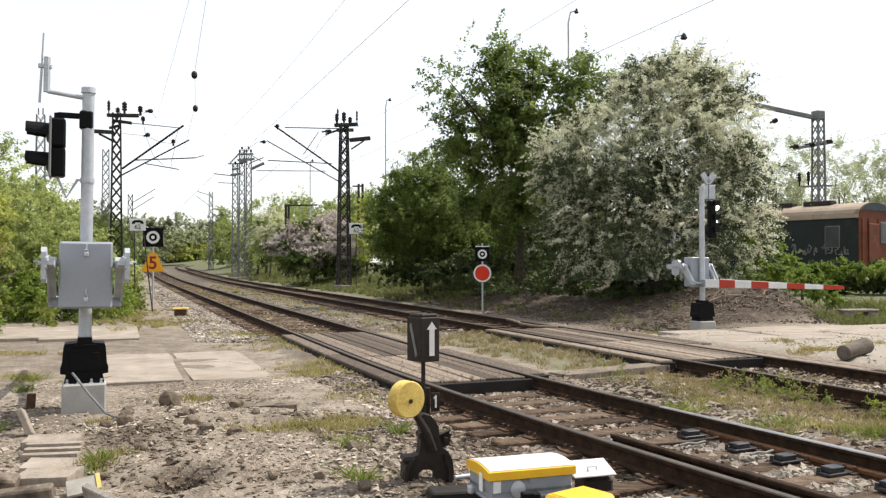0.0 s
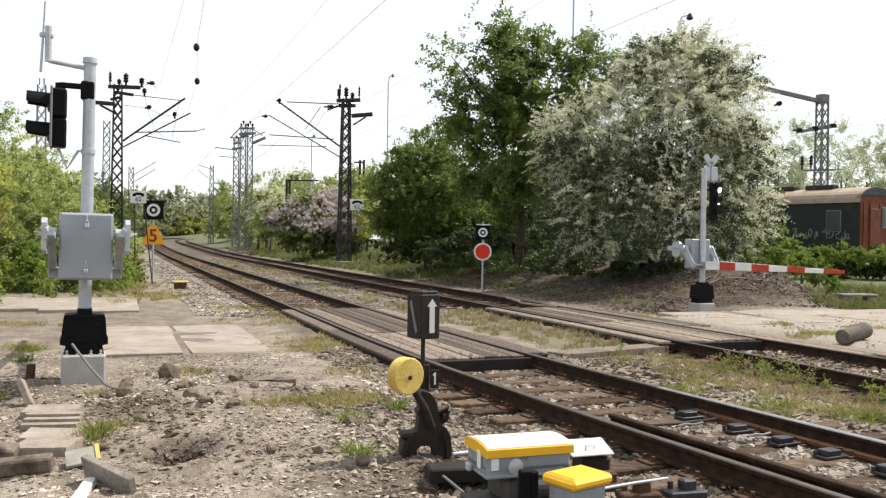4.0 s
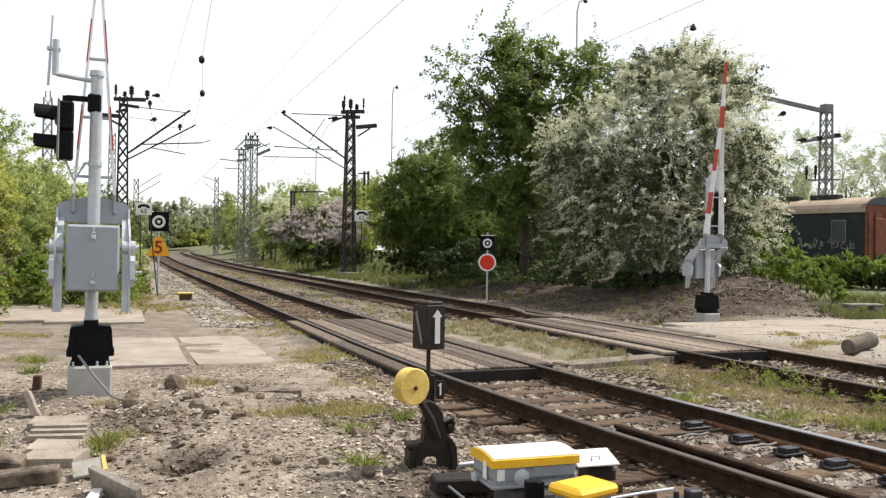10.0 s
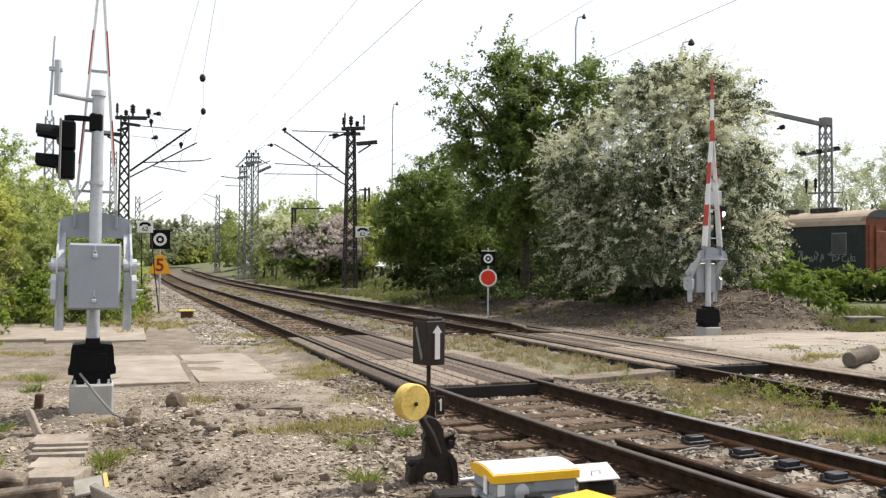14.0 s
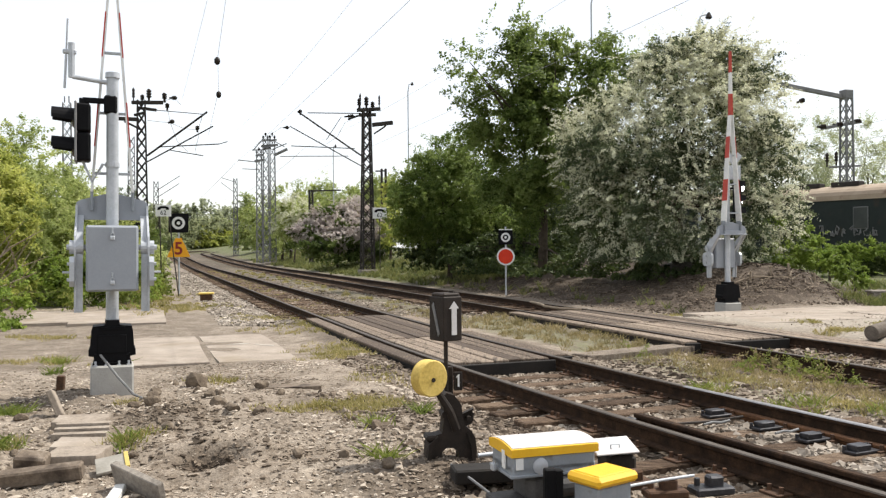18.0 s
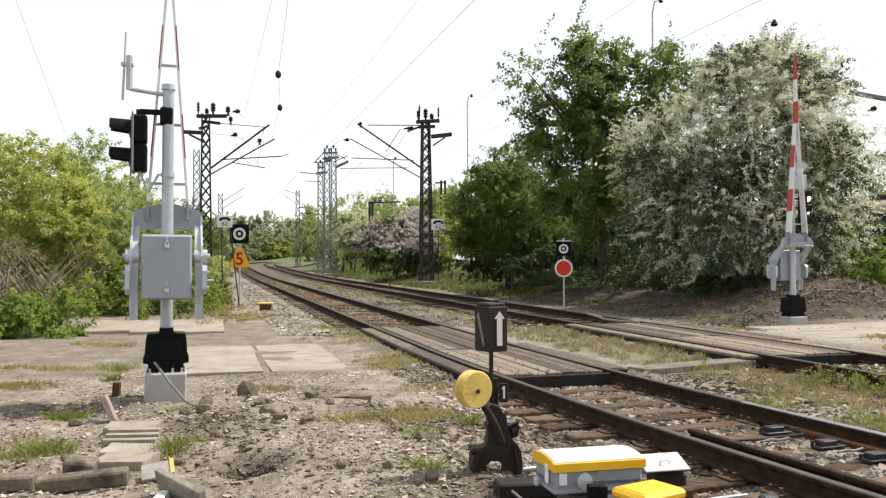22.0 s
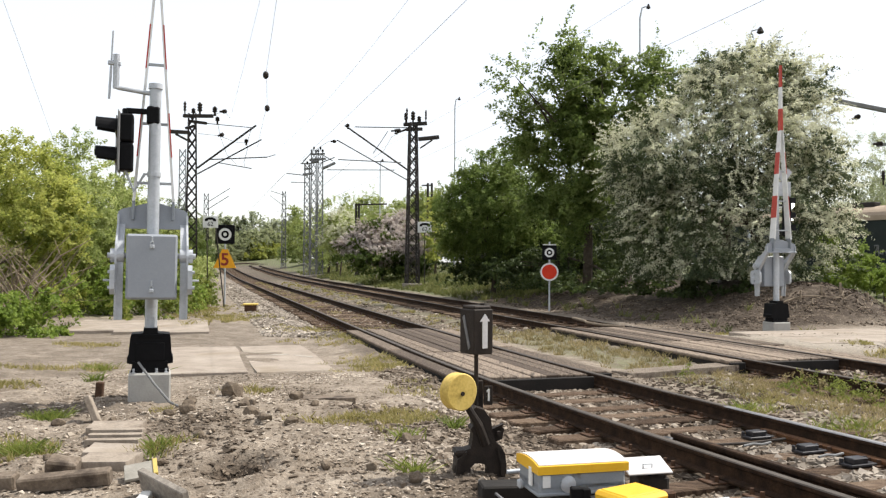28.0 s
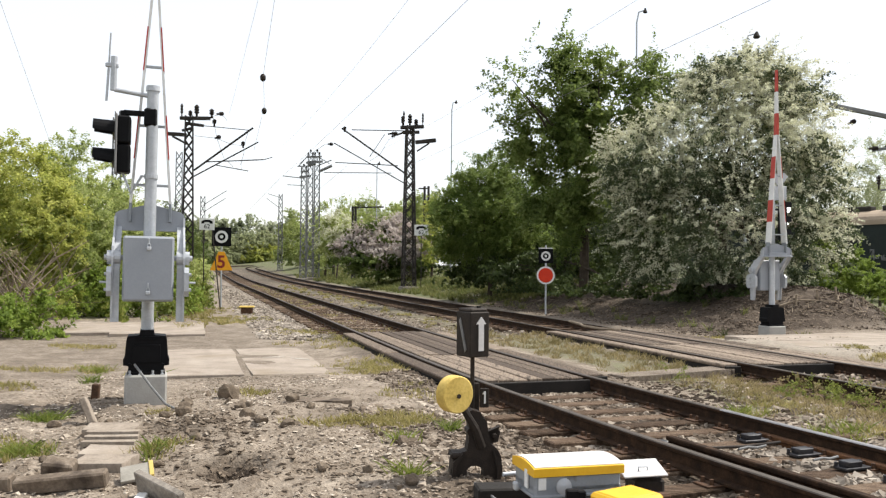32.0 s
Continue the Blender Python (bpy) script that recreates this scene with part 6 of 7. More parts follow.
    tree("lilac_bush", [P(545, 380, 52, 30, K), P(505, 393, 30, 20, K - 1), P(585, 376, 38, 34, K + 1), P(562, 406, 62, 20, K - 1), P(615, 396, 34, 30, K - 2)], "broad bush with pinkish blossom beside the mast", "bush",
         (26, 30, 0.13, 0.5, L_DARK, 0.3, 0.5, 0.12, 0.8, 0.6), ((at(550, 0, K)[0], K), 1.2, 0.1), extra=((70, 44, 0.085, 0.45, L_PINK, 0.2, 0.8, 0.1, 0.8, 0.8),))
    # added skirt of leaves: stands for the shade beneath the lilac
    tree("shrub", [P(505, 420, 34, 14, K - 2), P(555, 426, 50, 15, K - 2.5), P(605, 424, 36, 17, K - 3)], "dark low shrub added for the shade under the lilac", "shrub", (30, 30, 0.12, 0.5, L_DARK, 0.3, 0.5, 0.12, 0.8, 0.5))
    tree("flowering_bush", [P(473, 356, 22, 26, 76), P(486, 376, 22, 20, 76), P(462, 382, 20, 18, 76)], "bush with pale blossom beside the paired masts", "bush", (14, 30, 0.15, 0.6, L_PALE, 0.3, 0.6, 0.12, 0.8, 0.6), ((at(473, 0, 76)[0], 76), 1.5, 0.1), extra=((26, 30, 0.10, 0.6, L_BLOOM, 0.2, 0.8, 0.1, 0.8, 0.8),))
    tree("shrub", [P(640, 385, 35, 40, 56), P(655, 350, 30, 45, 57)], "green shrub with pale flowers behind the mast", "shrub", (14, 16, 0.16, 0.6, L_YOUNG, 0.3, 0.5), ((at(645, 0, 56)[0], 56), 2, 0.1))
    for i, (px, py, rx, ry, y, m) in enumerate(((465, 350, 45, 45, 100, L_PALE), (520, 345, 45, 32, 110, L_PALE), (575, 338, 45, 28, 105, L_PALE), (620, 320, 40, 30, 95, L_DARK), (415, 365, 35, 42, 118, L_DARK), (376, 390, 34, 26, 210, L_DARK),
                                                (330, 392, 40, 30, 200, L_YOUNG), (275, 397, 45, 28, 195, L_YOUNG), (235, 394, 45, 30, 190, L_DARK), (165, 372, 45, 40, 130, L_DARK), (205, 380, 40, 30, 150, L_YOUNG), (305, 395, 40, 24, 205, L_DARK), (327, 399, 30, 15, 196, L_YOUNG), (452, 404, 18, 9, 84, L_DARK), (467, 372, 24, 30, 84, L_PALE), (640, 330, 34, 26, 92, L_PALE))):
        k = y / 100
        # farther trees take paler leaves: distance haze painted in
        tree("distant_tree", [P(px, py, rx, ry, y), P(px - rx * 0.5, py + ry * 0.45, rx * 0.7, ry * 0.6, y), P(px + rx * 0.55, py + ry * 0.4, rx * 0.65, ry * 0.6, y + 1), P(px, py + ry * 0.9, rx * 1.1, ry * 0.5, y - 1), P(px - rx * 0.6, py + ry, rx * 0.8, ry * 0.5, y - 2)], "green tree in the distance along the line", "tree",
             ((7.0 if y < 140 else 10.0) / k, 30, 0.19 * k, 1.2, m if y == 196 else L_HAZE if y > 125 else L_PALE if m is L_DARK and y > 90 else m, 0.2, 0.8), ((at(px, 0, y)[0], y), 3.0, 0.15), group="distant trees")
    # a loose row of far trees that closes the view all round
    far = [(x, 240 + 12 * math.sin(x), 4 + 1.2 * math.sin(x * 0.7), 11, 5, 4.6 + 1.2 * math.sin(x * 1.9)) for x in range(-330, 400, 13)]
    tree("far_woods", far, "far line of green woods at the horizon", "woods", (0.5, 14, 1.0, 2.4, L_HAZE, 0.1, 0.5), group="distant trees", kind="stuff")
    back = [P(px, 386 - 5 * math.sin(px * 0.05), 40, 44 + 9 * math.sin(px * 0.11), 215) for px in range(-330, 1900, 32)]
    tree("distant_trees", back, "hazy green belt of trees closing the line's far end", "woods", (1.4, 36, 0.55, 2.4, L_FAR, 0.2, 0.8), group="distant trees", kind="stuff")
    # hedge on the near side
    hedge = ((("elder_bush"), [(-12.2, 21.4, 1.9, 1.4, 1.3, 1.9), (-13.6, 22.3, 2.6, 1.8, 1.5, 2.2), (-15.4, 21.6, 2.5, 1.7, 1.5, 2.3)], L_YOUNG, (-13, 20.5)),
             (("elder_bush"), [(-12.0, 24.0, 2.1, 1.6, 1.6, 2.0), (-13.5, 25.2, 2.8, 1.9, 1.7, 2.2), (-10.9, 25.0, 1.2, 1.0, 1.3, 1.3)], L_PALE, (-13, 25)),
             (("elder_bush"), [(-13.4, 29.5, 1.7, 1.4, 1.8, 1.8), (-15.3, 30.5, 2.5, 2.0, 2.0, 2.2), (-12.4, 31.5, 0.9, 0.8, 1.5, 0.9)], L_PALE, (-13.5, 30)),
             (("elder_bush"), [(-15.6, 37.0, 1.2, 1.1, 2.2, 1.2), (-18.2, 39.0, 2.2, 2.2, 2.4, 2.0), (-17.5, 43.5, 1.4, 1.2, 2.0, 1.3)], L_YOUNG, (-16.5, 38)),
             (("elder_bush"), [(-17.5, 23.5, 2.7, 2.2, 2.0, 2.5), (-19.0, 28.5, 3.0, 2.4, 2.2, 2.7)], L_YOUNG, (-18, 25)),
             (("elder_bush"), [(-22.0, 52.0, 2.4, 2.6, 3.0, 2.6), (-19.5, 50.0, 1.7, 1.6, 2.2, 1.9)], L_DARK, (-21, 51)))
    hedge = [(nm, [(1.09 * a, 1.09 * b, 1.09 * c - 0.1, 1.07 * d, 1.07 * e, 1.09 * f) for a, b, c, d, e, f in lobes], m, (1.09 * tr[0], 1.09 * tr[1])) for nm, lobes, m, tr in hedge]
    for nm, lobes, m, tr in hedge:
        tree(nm, lobes, "leafy green bush in the hedge by the path", "bush", (38, 46, 0.080, 0.50, m, 0.3, 0.8, 0.13, 0.8, 0.74), (tr, 1.5, 0.1), group="hedge bushes")
    tree("nettles", [(-9.85, 17.1, 0.25, 0.7, 0.6, 0.55), (-10.6, 17.0, 0.3, 0.9, 0.6, 0.6), (-12.0, 16.8, 0.35, 1.0, 0.7, 0.7), (-10.0, 18.4, 0.35, 0.5, 0.7, 0.6), (-10.9, 24.3, 0.5, 0.8, 0.8, 0.8), (-12.0, 24.0, 0.5, 0.8, 0.9, 0.8), (-9.9, 25.0, 0.4, 0.7, 0.8, 0.7)], "low bright green nettles at the hedge foot", "weeds", (110, 22, 0.075, 0.35, L_NETTLE, 0.3, 0.8), ((-10.5, 17.2), 0.3, 0.02), group="weeds")
    tree("weeds", [(-9.4, 22.0, 0.3, 0.7, 1.0, 0.5), (-9.9, 25.0, 0.35, 0.7, 1.4, 0.6), (-10.6, 28.0, 0.4, 0.7, 1.4, 0.6)], "light green weeds along the path edge", "weeds", (50, 14, 0.09, 0.35, L_WEED, 0.3, 0.6), ((-9.8, 24.5), 0.3, 0.02), group="weeds")
    r = random.Random(41)
    for k in range(26):
        y = r.uniform(6.6, 12.4)
        x = axis_b(y) - (0.95 + r.uniform(0, 0.55) ** 1.3) / UY if k < 18 else axis_a(y) + r.uniform(1.9, 3.2) / UY
        w, h = r.uniform(0.08, 0.22), r.uniform(0.07, 0.15)
        tree("weed_clump", [(x, y, hz(x, y) + h * 0.8, w, w, h), (x + 0.1, y - 0.08, hz(x, y) + h * 0.6, w * 0.7, w * 0.7, h * 0.8)], "leafy grey green weeds beside the rail", "weeds", (330, 12, 0.024, 0.12, L_WEED if k % 3 else L_STRAW, 0.2, 0.8), group="weeds")
    # dry brushwood
    r = random.Random(3)
    b = thing("dry_brush", pose(-11.3, 18.6, hz(-11.3, 18.6)), "pile of dry pale brushwood in front of the hedge", "brushwood", "weeds")
    for k in range(190):
        a, ln = r.uniform(0, 6.28), r.uniform(0.6, 1.7)
        p0 = Vector((r.uniform(-2.0, 1.3), r.uniform(-0.7, 0.7), r.uniform(0.1, 1.1)))
        d = Vector((math.cos(a), math.sin(a) * 0.6, r.uniform(0.3, 1.3))).normalized() * ln
        part("twig", Geo().path([p0, p0 + d * 0.5 + Vector((0, 0, r.uniform(0, 0.15))), p0 + d], [0.018, 0.012, 0.005], 4), M_DRY, b)
    part("dry_leaves", foliage_mesh("dry_leaves", [(-0.3, 0, 0.8, 2.0, 0.8, 0.9)], 30, 22, 0.06, 0.5, 77, leaf_mat("dry_leaves", [(0.14, 0.12, 0.06), (0.22, 0.19, 0.10), (0.32, 0.27, 0.16)], 0.3), 0.2, 0.0), None, b)
    # right side, round the coach
    R = 31
    tree("shrub", [P(1362, 432, 30, 26, R), P(1345, 455, 38, 22, R - 2), P(1388, 452, 24, 16, R - 1.5), P(1330, 415, 26, 28, R), P(1412, 470, 22, 12, R - 2.5)], "bright green shrub beside the white bush", "shrub", (190, 40, 0.055, 0.28, L_NETTLE, 0.3, 0.7), ((at(1415, 0, R)[0], R), 1, 0.06))
    tree("shrub", [P(1459, 494, 22, 20, 25), P(1440, 486, 18, 13, 25.5), P(1472, 506, 12, 10, 24.6)], "low yellow green shrub on the heap's edge", "shrub", (260, 36, 0.038, 0.17, L_NETTLE, 0.3, 0.8), ((at(1456, 0, 25)[0], 25), 0.4, 0.03))
    tree("shrub", [P(1448, 456, 28, 9, 35), P(1480, 448, 24, 10, 35), P(1512, 456, 24, 8, 35), P(1545, 452, 24, 9, 35), P(1580, 450, 30, 10, 35), P(1640, 446, 50, 14, 35), P(1420, 454, 22, 9, 35)], "yellow green scrub in front of the coach", "shrub", (170, 34, 0.060, 0.30, L_NETTLE, 0.3, 0.8))
    tree("shrub", [P(1430, 464, 50, 20, 36), P(1480, 465, 50, 22, 36), P(1535, 465, 50, 22, 36), P(1590, 465, 50, 22, 36), P(1650, 465, 60, 22, 36)], "dark scrub and old stems below the coach, leaf colour deepened for shade", "shrub", (110, 34, 0.08, 0.3, L_UNDER, 0.3, 0.4))
    for i, px in enumerate((1365, 1405, 1480, 1525, 1575, 1640)):
        y = 72 + 3 * math.sin(i * 2.3)
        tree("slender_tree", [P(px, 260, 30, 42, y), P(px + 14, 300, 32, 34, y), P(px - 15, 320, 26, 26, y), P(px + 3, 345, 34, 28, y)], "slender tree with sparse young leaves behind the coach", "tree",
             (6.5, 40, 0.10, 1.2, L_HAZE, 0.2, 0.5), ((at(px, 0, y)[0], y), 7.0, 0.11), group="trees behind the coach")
    # field scrub outside the view, to close the place
    tree("shrub", [(32, 20, 2, 4, 4, 3), (36, 6, 2, 5, 4, 3.2), (30, -12, 2, 5, 4, 3)], "green scrub along the far road", "shrub", (4, 12, 0.3, 0.8, L_DARK, 0.3, 0.5), ((33, 8), 2, 0.1))


build_plants()


# ---- grass ----
def blades(name, xy, h, seed, material, label, spread=0.5):
    r = np.random.default_rng(seed)
    n = len(xy)
    z = height(xy[:, 0], xy[:, 1]) - 0.01
    a = r.uniform(0, 6.28, n)
    hh = h * r.uniform(0.4, 1.5, n)
    w = (0.0025 + 0.006 * r.uniform(0, 1, n)) * np.maximum(1.0, xy[:, 1] / 14)
    base = np.stack([xy[:, 0], xy[:, 1], z], 1)
    d = np.stack([np.cos(a), np.sin(a), np.zeros(n)], 1)
    lean = np.stack([r.normal(0, spread, n) * hh, r.normal(0, spread, n) * hh, hh], 1)
    v = np.stack([base - d * w[:, None], base + d * w[:, None], base + lean * 0.6 + d * w[:, None] * 0.7, base + lean * 1.0 + np.array([0, 0, -0.1]) * hh[:, None]], 1).reshape(-1, 3)
    f = np.arange(4 * n).reshape(n, 4)
    ob = new(name, np_mesh(name, v, f, material))
    return tagged(ob, label, "grass", kind="stuff")


def tufts(spots, seed):
    """Blade places from patches: (x, y, rx, ry, count)."""
    r = np.random.default_rng(seed)
    out = []
    for x, y, rx, ry, n in spots:
        k = max(1, n // 22)
        c = r.normal(0, 0.5, (k, 2)) * np.array([rx, ry]) + np.array([x, y])
        p = np.repeat(c, 22, 0) + r.normal(0, 0.045, (k * 22, 2))
        out.append(p)
    return np.concatenate(out)


def build_grass():
    def beside(axis, y0, y1, o, w, n):
        k = 14
        return [(axis(y) + o / UY, y, w, (y1 - y0) / k, n // k) for y in np.linspace(y0, y1, k)]
    r = np.random.default_rng(2)
    mid = beside(axis_a, 6.3, 12.0, 2.5, 0.85, 2700) + beside(axis_a, 13.2, 21, 2.2, 0.6, 2200) + beside(axis_a, 13, 19, 2.9, 0.25, 2000) + beside(axis_b, 7, 12.6, -1.35, 0.35, 3200)
    blades("dry_grass", tufts([(x, y, a, b, int(c * 1.5)) for x, y, a, b, c in mid], 5), 0.085, 6, L_STRAW, "dry yellow green grass between the tracks")
    left = [(-1.45, 8.5, 0.5, 0.2, 900), (-0.95, 8.9, 0.35, 0.25, 700), (-1.7, 12.4, 0.4, 0.4, 800), (-2.4, 16.0, 0.8, 0.6, 900), (-1.0, 8.5, 0.35, 0.3, 800), (-2.6, 17.2, 1.2, 1.2, 2600), (-4.2, 20.0, 1.2, 1.2, 2600), (-2.0, 13.2, 0.5, 1.2, 1100), (-3.0, 10.2, 0.3, 0.3, 260), (-6.2, 10.2, 0.5, 0.3, 900), (-5.9, 8.2, 0.35, 0.35, 700),
            (5.4, 14.3, 0.5, 0.25, 600), (6.2, 14.4, 0.4, 0.25, 500), (4.7, 15.3, 0.4, 0.2, 220), (6.9, 14.9, 0.4, 0.3, 300), (-4.0, 6.7, 0.35, 0.4, 900), (-2.72, 6.9, 0.12, 0.3, 420), (-4.3, 5.7, 0.5, 0.3, 800), (-7.5, 15.3, 0.8, 0.4, 700), (-6.5, 12.0, 1.2, 0.4, 900), (-7.6, 23.5, 1.0, 1.5, 1800), (-3.5, 8.8, 0.2, 0.2, 120), (-9.6, 27.0, 0.6, 3.0, 1500), (-1.0, 10.5, 0.4, 0.5, 300), (7.6, 15.9, 0.5, 0.35, 420), (6.3, 16.4, 0.4, 0.3, 320), (4.8, 19.5, 0.7, 0.3, 320), (3.75, 8.4, 0.4, 0.5, 900), (4.3, 8.0, 0.35, 0.35, 500), (3.1, 10.2, 0.4, 0.6, 600)]
    blades("grass_patches", tufts([(x, y, a, b, int(c * 1.4)) for x, y, a, b, c in left], 8), 0.06, 9, L_GRASS, "thin patches of yellow green grass in the dirt")
    weeds = [(-0.82, 7.5, 0.10, 0.08, 132), (-0.44, 8.2, 0.07, 0.07, 110), (-0.65, 6.4, 0.12, 0.08, 110), (-3.75, 6.75, 0.18, 0.16, 330), (-2.72, 6.8, 0.06, 0.14, 110), (-4.45, 8.3, 0.2, 0.12, 330), (-5.3, 10.9, 0.12, 0.1, 110), (-5.75, 12.0, 0.2, 0.12, 220), (-4.9, 11.6, 0.1, 0.1, 66), (4.3, 7.0, 0.10, 0.10, 110), (3.3, 8.6, 0.3, 0.2, 264), (3.9, 7.9, 0.2, 0.2, 220), (2.6, 9.7, 0.25, 0.2, 220), (4.6, 8.6, 0.3, 0.3, 220)]
    blades("green_weeds", tufts(weeds, 12), 0.10, 13, L_WEED, "tufts of fresh green weeds", 0.7)
    bank = []
    for y in np.linspace(21, 60, 30):
        bank += [(axis_b(y) + (5.0 + 0.8 * math.sin(y)) / UY, y, 0.9, 0.8, 420 if y > 33 else 40), (axis_b(y) + 3.2 / UY, y, 0.5, 0.8, 60)]
    bank += [(11.8, 24.5, 1.4, 1.6, 2600), (14.0, 28, 2.2, 1.5, 2500), (10.6, 22.2, 0.9, 0.8, 1600), (13.0, 22.5, 1.6, 1.2, 2000)]
    slope = []
    for y in np.linspace(36, 95, 60):
        slope += [(axis_b(y) + o / UY, y, 1.0, 0.9, 150) for o in (3.2, 4.6, 6.2, 8.0)]
    blades("slope_grass", tufts(slope, 17), 0.26, 18, L_SLOPE, "long grass on the slope beside the far track")
    blades("bank_grass", tufts(bank, 15), 0.20, 16, L_SLOPE, "green grass on the track bank")
    inner = beside(axis_a, 20, 60, 0.0, 0.45, 4200) + beside(axis_b, 24, 60, -2.3, 0.5, 2600) + beside(axis_b, 6.5, 12.6, 0.0, 0.6, 1700)
    blades("track_grass", tufts(inner, 23), 0.09, 24, L_GRASS, "low grass growing between the rails")
    edge = [(axis_a(y) - (4.0 + 0.3 * math.sin(2 * y)) / UY, y, 0.5, 0.9, 170) for y in np.linspace(20, 60, 30)]
    blades("verge_grass", tufts(edge, 19), 0.16, 20, L_GRASS, "grass verge beside the near track")


build_grass()


# ---- loose stones ----
def stones(name, xyz, size, seed, material, label, flat=0.7):
    r = np.random.default_rng(seed)
    n = len(xyz)
    base = np.array([(x, y, z) for z in (-1, 1) for y in (-1, 1) for x in (-1, 1)]) * 0.62
    quad = np.array([(0, 1, 3, 2), (4, 6, 7, 5), (0, 4, 5, 1), (1, 5, 7, 3), (3, 7, 6, 2), (2, 6, 4, 0)])
    v = base[None] * r.uniform(0.35, 1.35, (n, 8, 3))
    q = r.normal(0, 1, (n, 4))
    q /= np.linalg.norm(q, axis=1)[:, None]
    w, i, j, k = q.T
    rot = np.stack([1 - 2 * (j * j + k * k), 2 * (i * j - k * w), 2 * (i * k + j * w), 2 * (i * j + k * w), 1 - 2 * (i * i + k * k), 2 * (j * k - i * w), 2 * (i * k - j * w), 2 * (j * k + i * w), 1 - 2 * (i * i + j * j)], 1).reshape(n, 3, 3)
    v = np.einsum("nij,nkj->nki", rot, v)
    sc = (size * np.minimum(r.lognormal(0, 0.38, n), 1.8))[:, None, None] * np.stack([r.uniform(0.8, 1.7, n), r.uniform(0.6, 1.1, n), flat * r.uniform(0.6, 1.2, n)], 1)[:, None]
    v = v * sc
    a = r.uniform(0, 6.28, n)
    c, s = np.cos(a)[:, None], np.sin(a)[:, None]
    v = np.stack([v[..., 0] * c - v[..., 1] * s, v[..., 0] * s + v[..., 1] * c, v[..., 2]], 2) + xyz[:, None]
    f = (quad[None] + 8 * np.arange(n)[:, None, None]).reshape(-1, 4)
    me = np_mesh(name, v.reshape(-1, 3), f, material)
    me.shade_flat()
    return tagged(new(name, me), label, "stones", kind="stuff")


def stone_mat(name, cols):
    m = leaf_mat(name, cols, 0.0, 0.95)
    return m


def build_stones():
    r = np.random.default_rng(21)
    S3 = stone_mat("grey_shoulder_stones", [(0.13, 0.108, 0.086), (0.27, 0.232, 0.19), (0.44, 0.39, 0.33)])
    S1 = stone_mat("ballast_stones", [(0.050, 0.037, 0.026), (0.160, 0.124, 0.092), (0.43, 0.37, 0.30)])
    S2D = stone_mat("clod_crumbs", [(0.055, 0.041, 0.029), (0.13, 0.10, 0.073), (0.25, 0.20, 0.15)])
    S2 = stone_mat("rubble_stones", [(0.060, 0.045, 0.032), (0.22, 0.175, 0.132), (0.52, 0.455, 0.375)])

    def band(axis, y0, y1, o0, o1, n, z):
        y = y0 + (y1 - y0) * r.uniform(0, 1, n) ** 1.4
        o = r.uniform(o0, o1, n)
        x = np.array([axis(v) for v in y]) + o / UY
        return np.stack([x, y, (height(x, y) if z is None else np.full(n, z) + r.uniform(-0.02, 0.012, n))], 1)

    rows = np.array(ROWS_A)

    def between(p):
        """Leaves the sleeper tops of the near track nearly free of stones."""
        o = (p[:, 0] - np.array([axis_a(v) for v in p[:, 1]]))
        m = -0.376 - 0.015 * np.maximum(0, 14 - p[:, 1])
        ye = p[:, 1] + o * m / (1 + m * m)
        d = np.abs(ye[:, None] - rows[None]).min(1) * np.sqrt(1 + m * m)
        return p[(d > 0.112 + r.normal(0, 0.012, len(p))) | (r.uniform(0, 1, len(p)) < 0.03)]

    a = np.concatenate([between(band(axis_a, 3.5, 11.2, -0.70, 0.70, 14500, -0.036)), band(axis_a, 4.0, 12.5, -1.75, -0.78, 5000, None), band(axis_a, 5.0, 9.5, -2.7, -1.3, 3000, None), band(axis_a, 3.5, 12.0, 0.80, 1.7, 2600, None),
                        band(axis_a, 18, 55, -0.7, 0.7, 4500, -0.03), band(axis_a, 18, 45, 0.85, 2.3, 2200, None)])
    S4 = stone_mat("earth_stones", [(0.034, 0.024, 0.017), (0.072, 0.053, 0.038), (0.26, 0.205, 0.155)])
    stones("ballast", band(axis_a, 17.5, 60, -2.7, -0.85, 6000, None), 0.042, 26, S3, "pale grey ballast shoulder beside the near track")
    stones("ballast", between(band(axis_a, 3.2, 7.7, -0.50, 0.62, 3600, -0.026)), 0.036, 34, S3, "pale grey stones in the turnout")
    stones("ballast", a, 0.029, 22, S1, "grey brown ballast stones between the sleepers")
    b = np.concatenate([band(axis_b, 6.5, 13.2, -1.7, 1.5, 2600, None), band(axis_b, 19.5, 50, -1.8, 1.7, 3000, None), band(axis_b, 6.0, 13.1, -0.68, 0.68, 3600, -0.005), band(axis_a, 5.0, 12.0, 1.7, 3.6, 3200, None)])
    stones("ballast", b, 0.034, 23, S1, "brown ballast stones along the far track")
    n = 44000
    x, y = r.uniform(-6.0, 1.0, n), 4.4 + 7.4 * r.uniform(0, 1, n) ** 1.25
    keep = (x < np.array([axis_a(v) for v in y]) - 1.5 / UY) & (vnoise(x, y, 2.2, 9) + r.normal(0, 0.5, n) > 0.05)
    p = np.stack([x, y, height(x, y)], 1)[keep]
    stones("rubble", p, 0.0165, 24, S2, "small loose rubble on the dirt", 0.45)
    n = 36000
    x, y = r.uniform(-5.2, 0.9, n), 4.4 + 6.0 * r.uniform(0, 1, n) ** 1.3
    keep = (x < np.array([axis_a(v) for v in y]) - 1.4 / UY) & (vnoise(x, y, 3.1, 15) + r.normal(0, 0.5, n) > 0.0)
    p = np.stack([x, y, height(x, y)], 1)[keep]
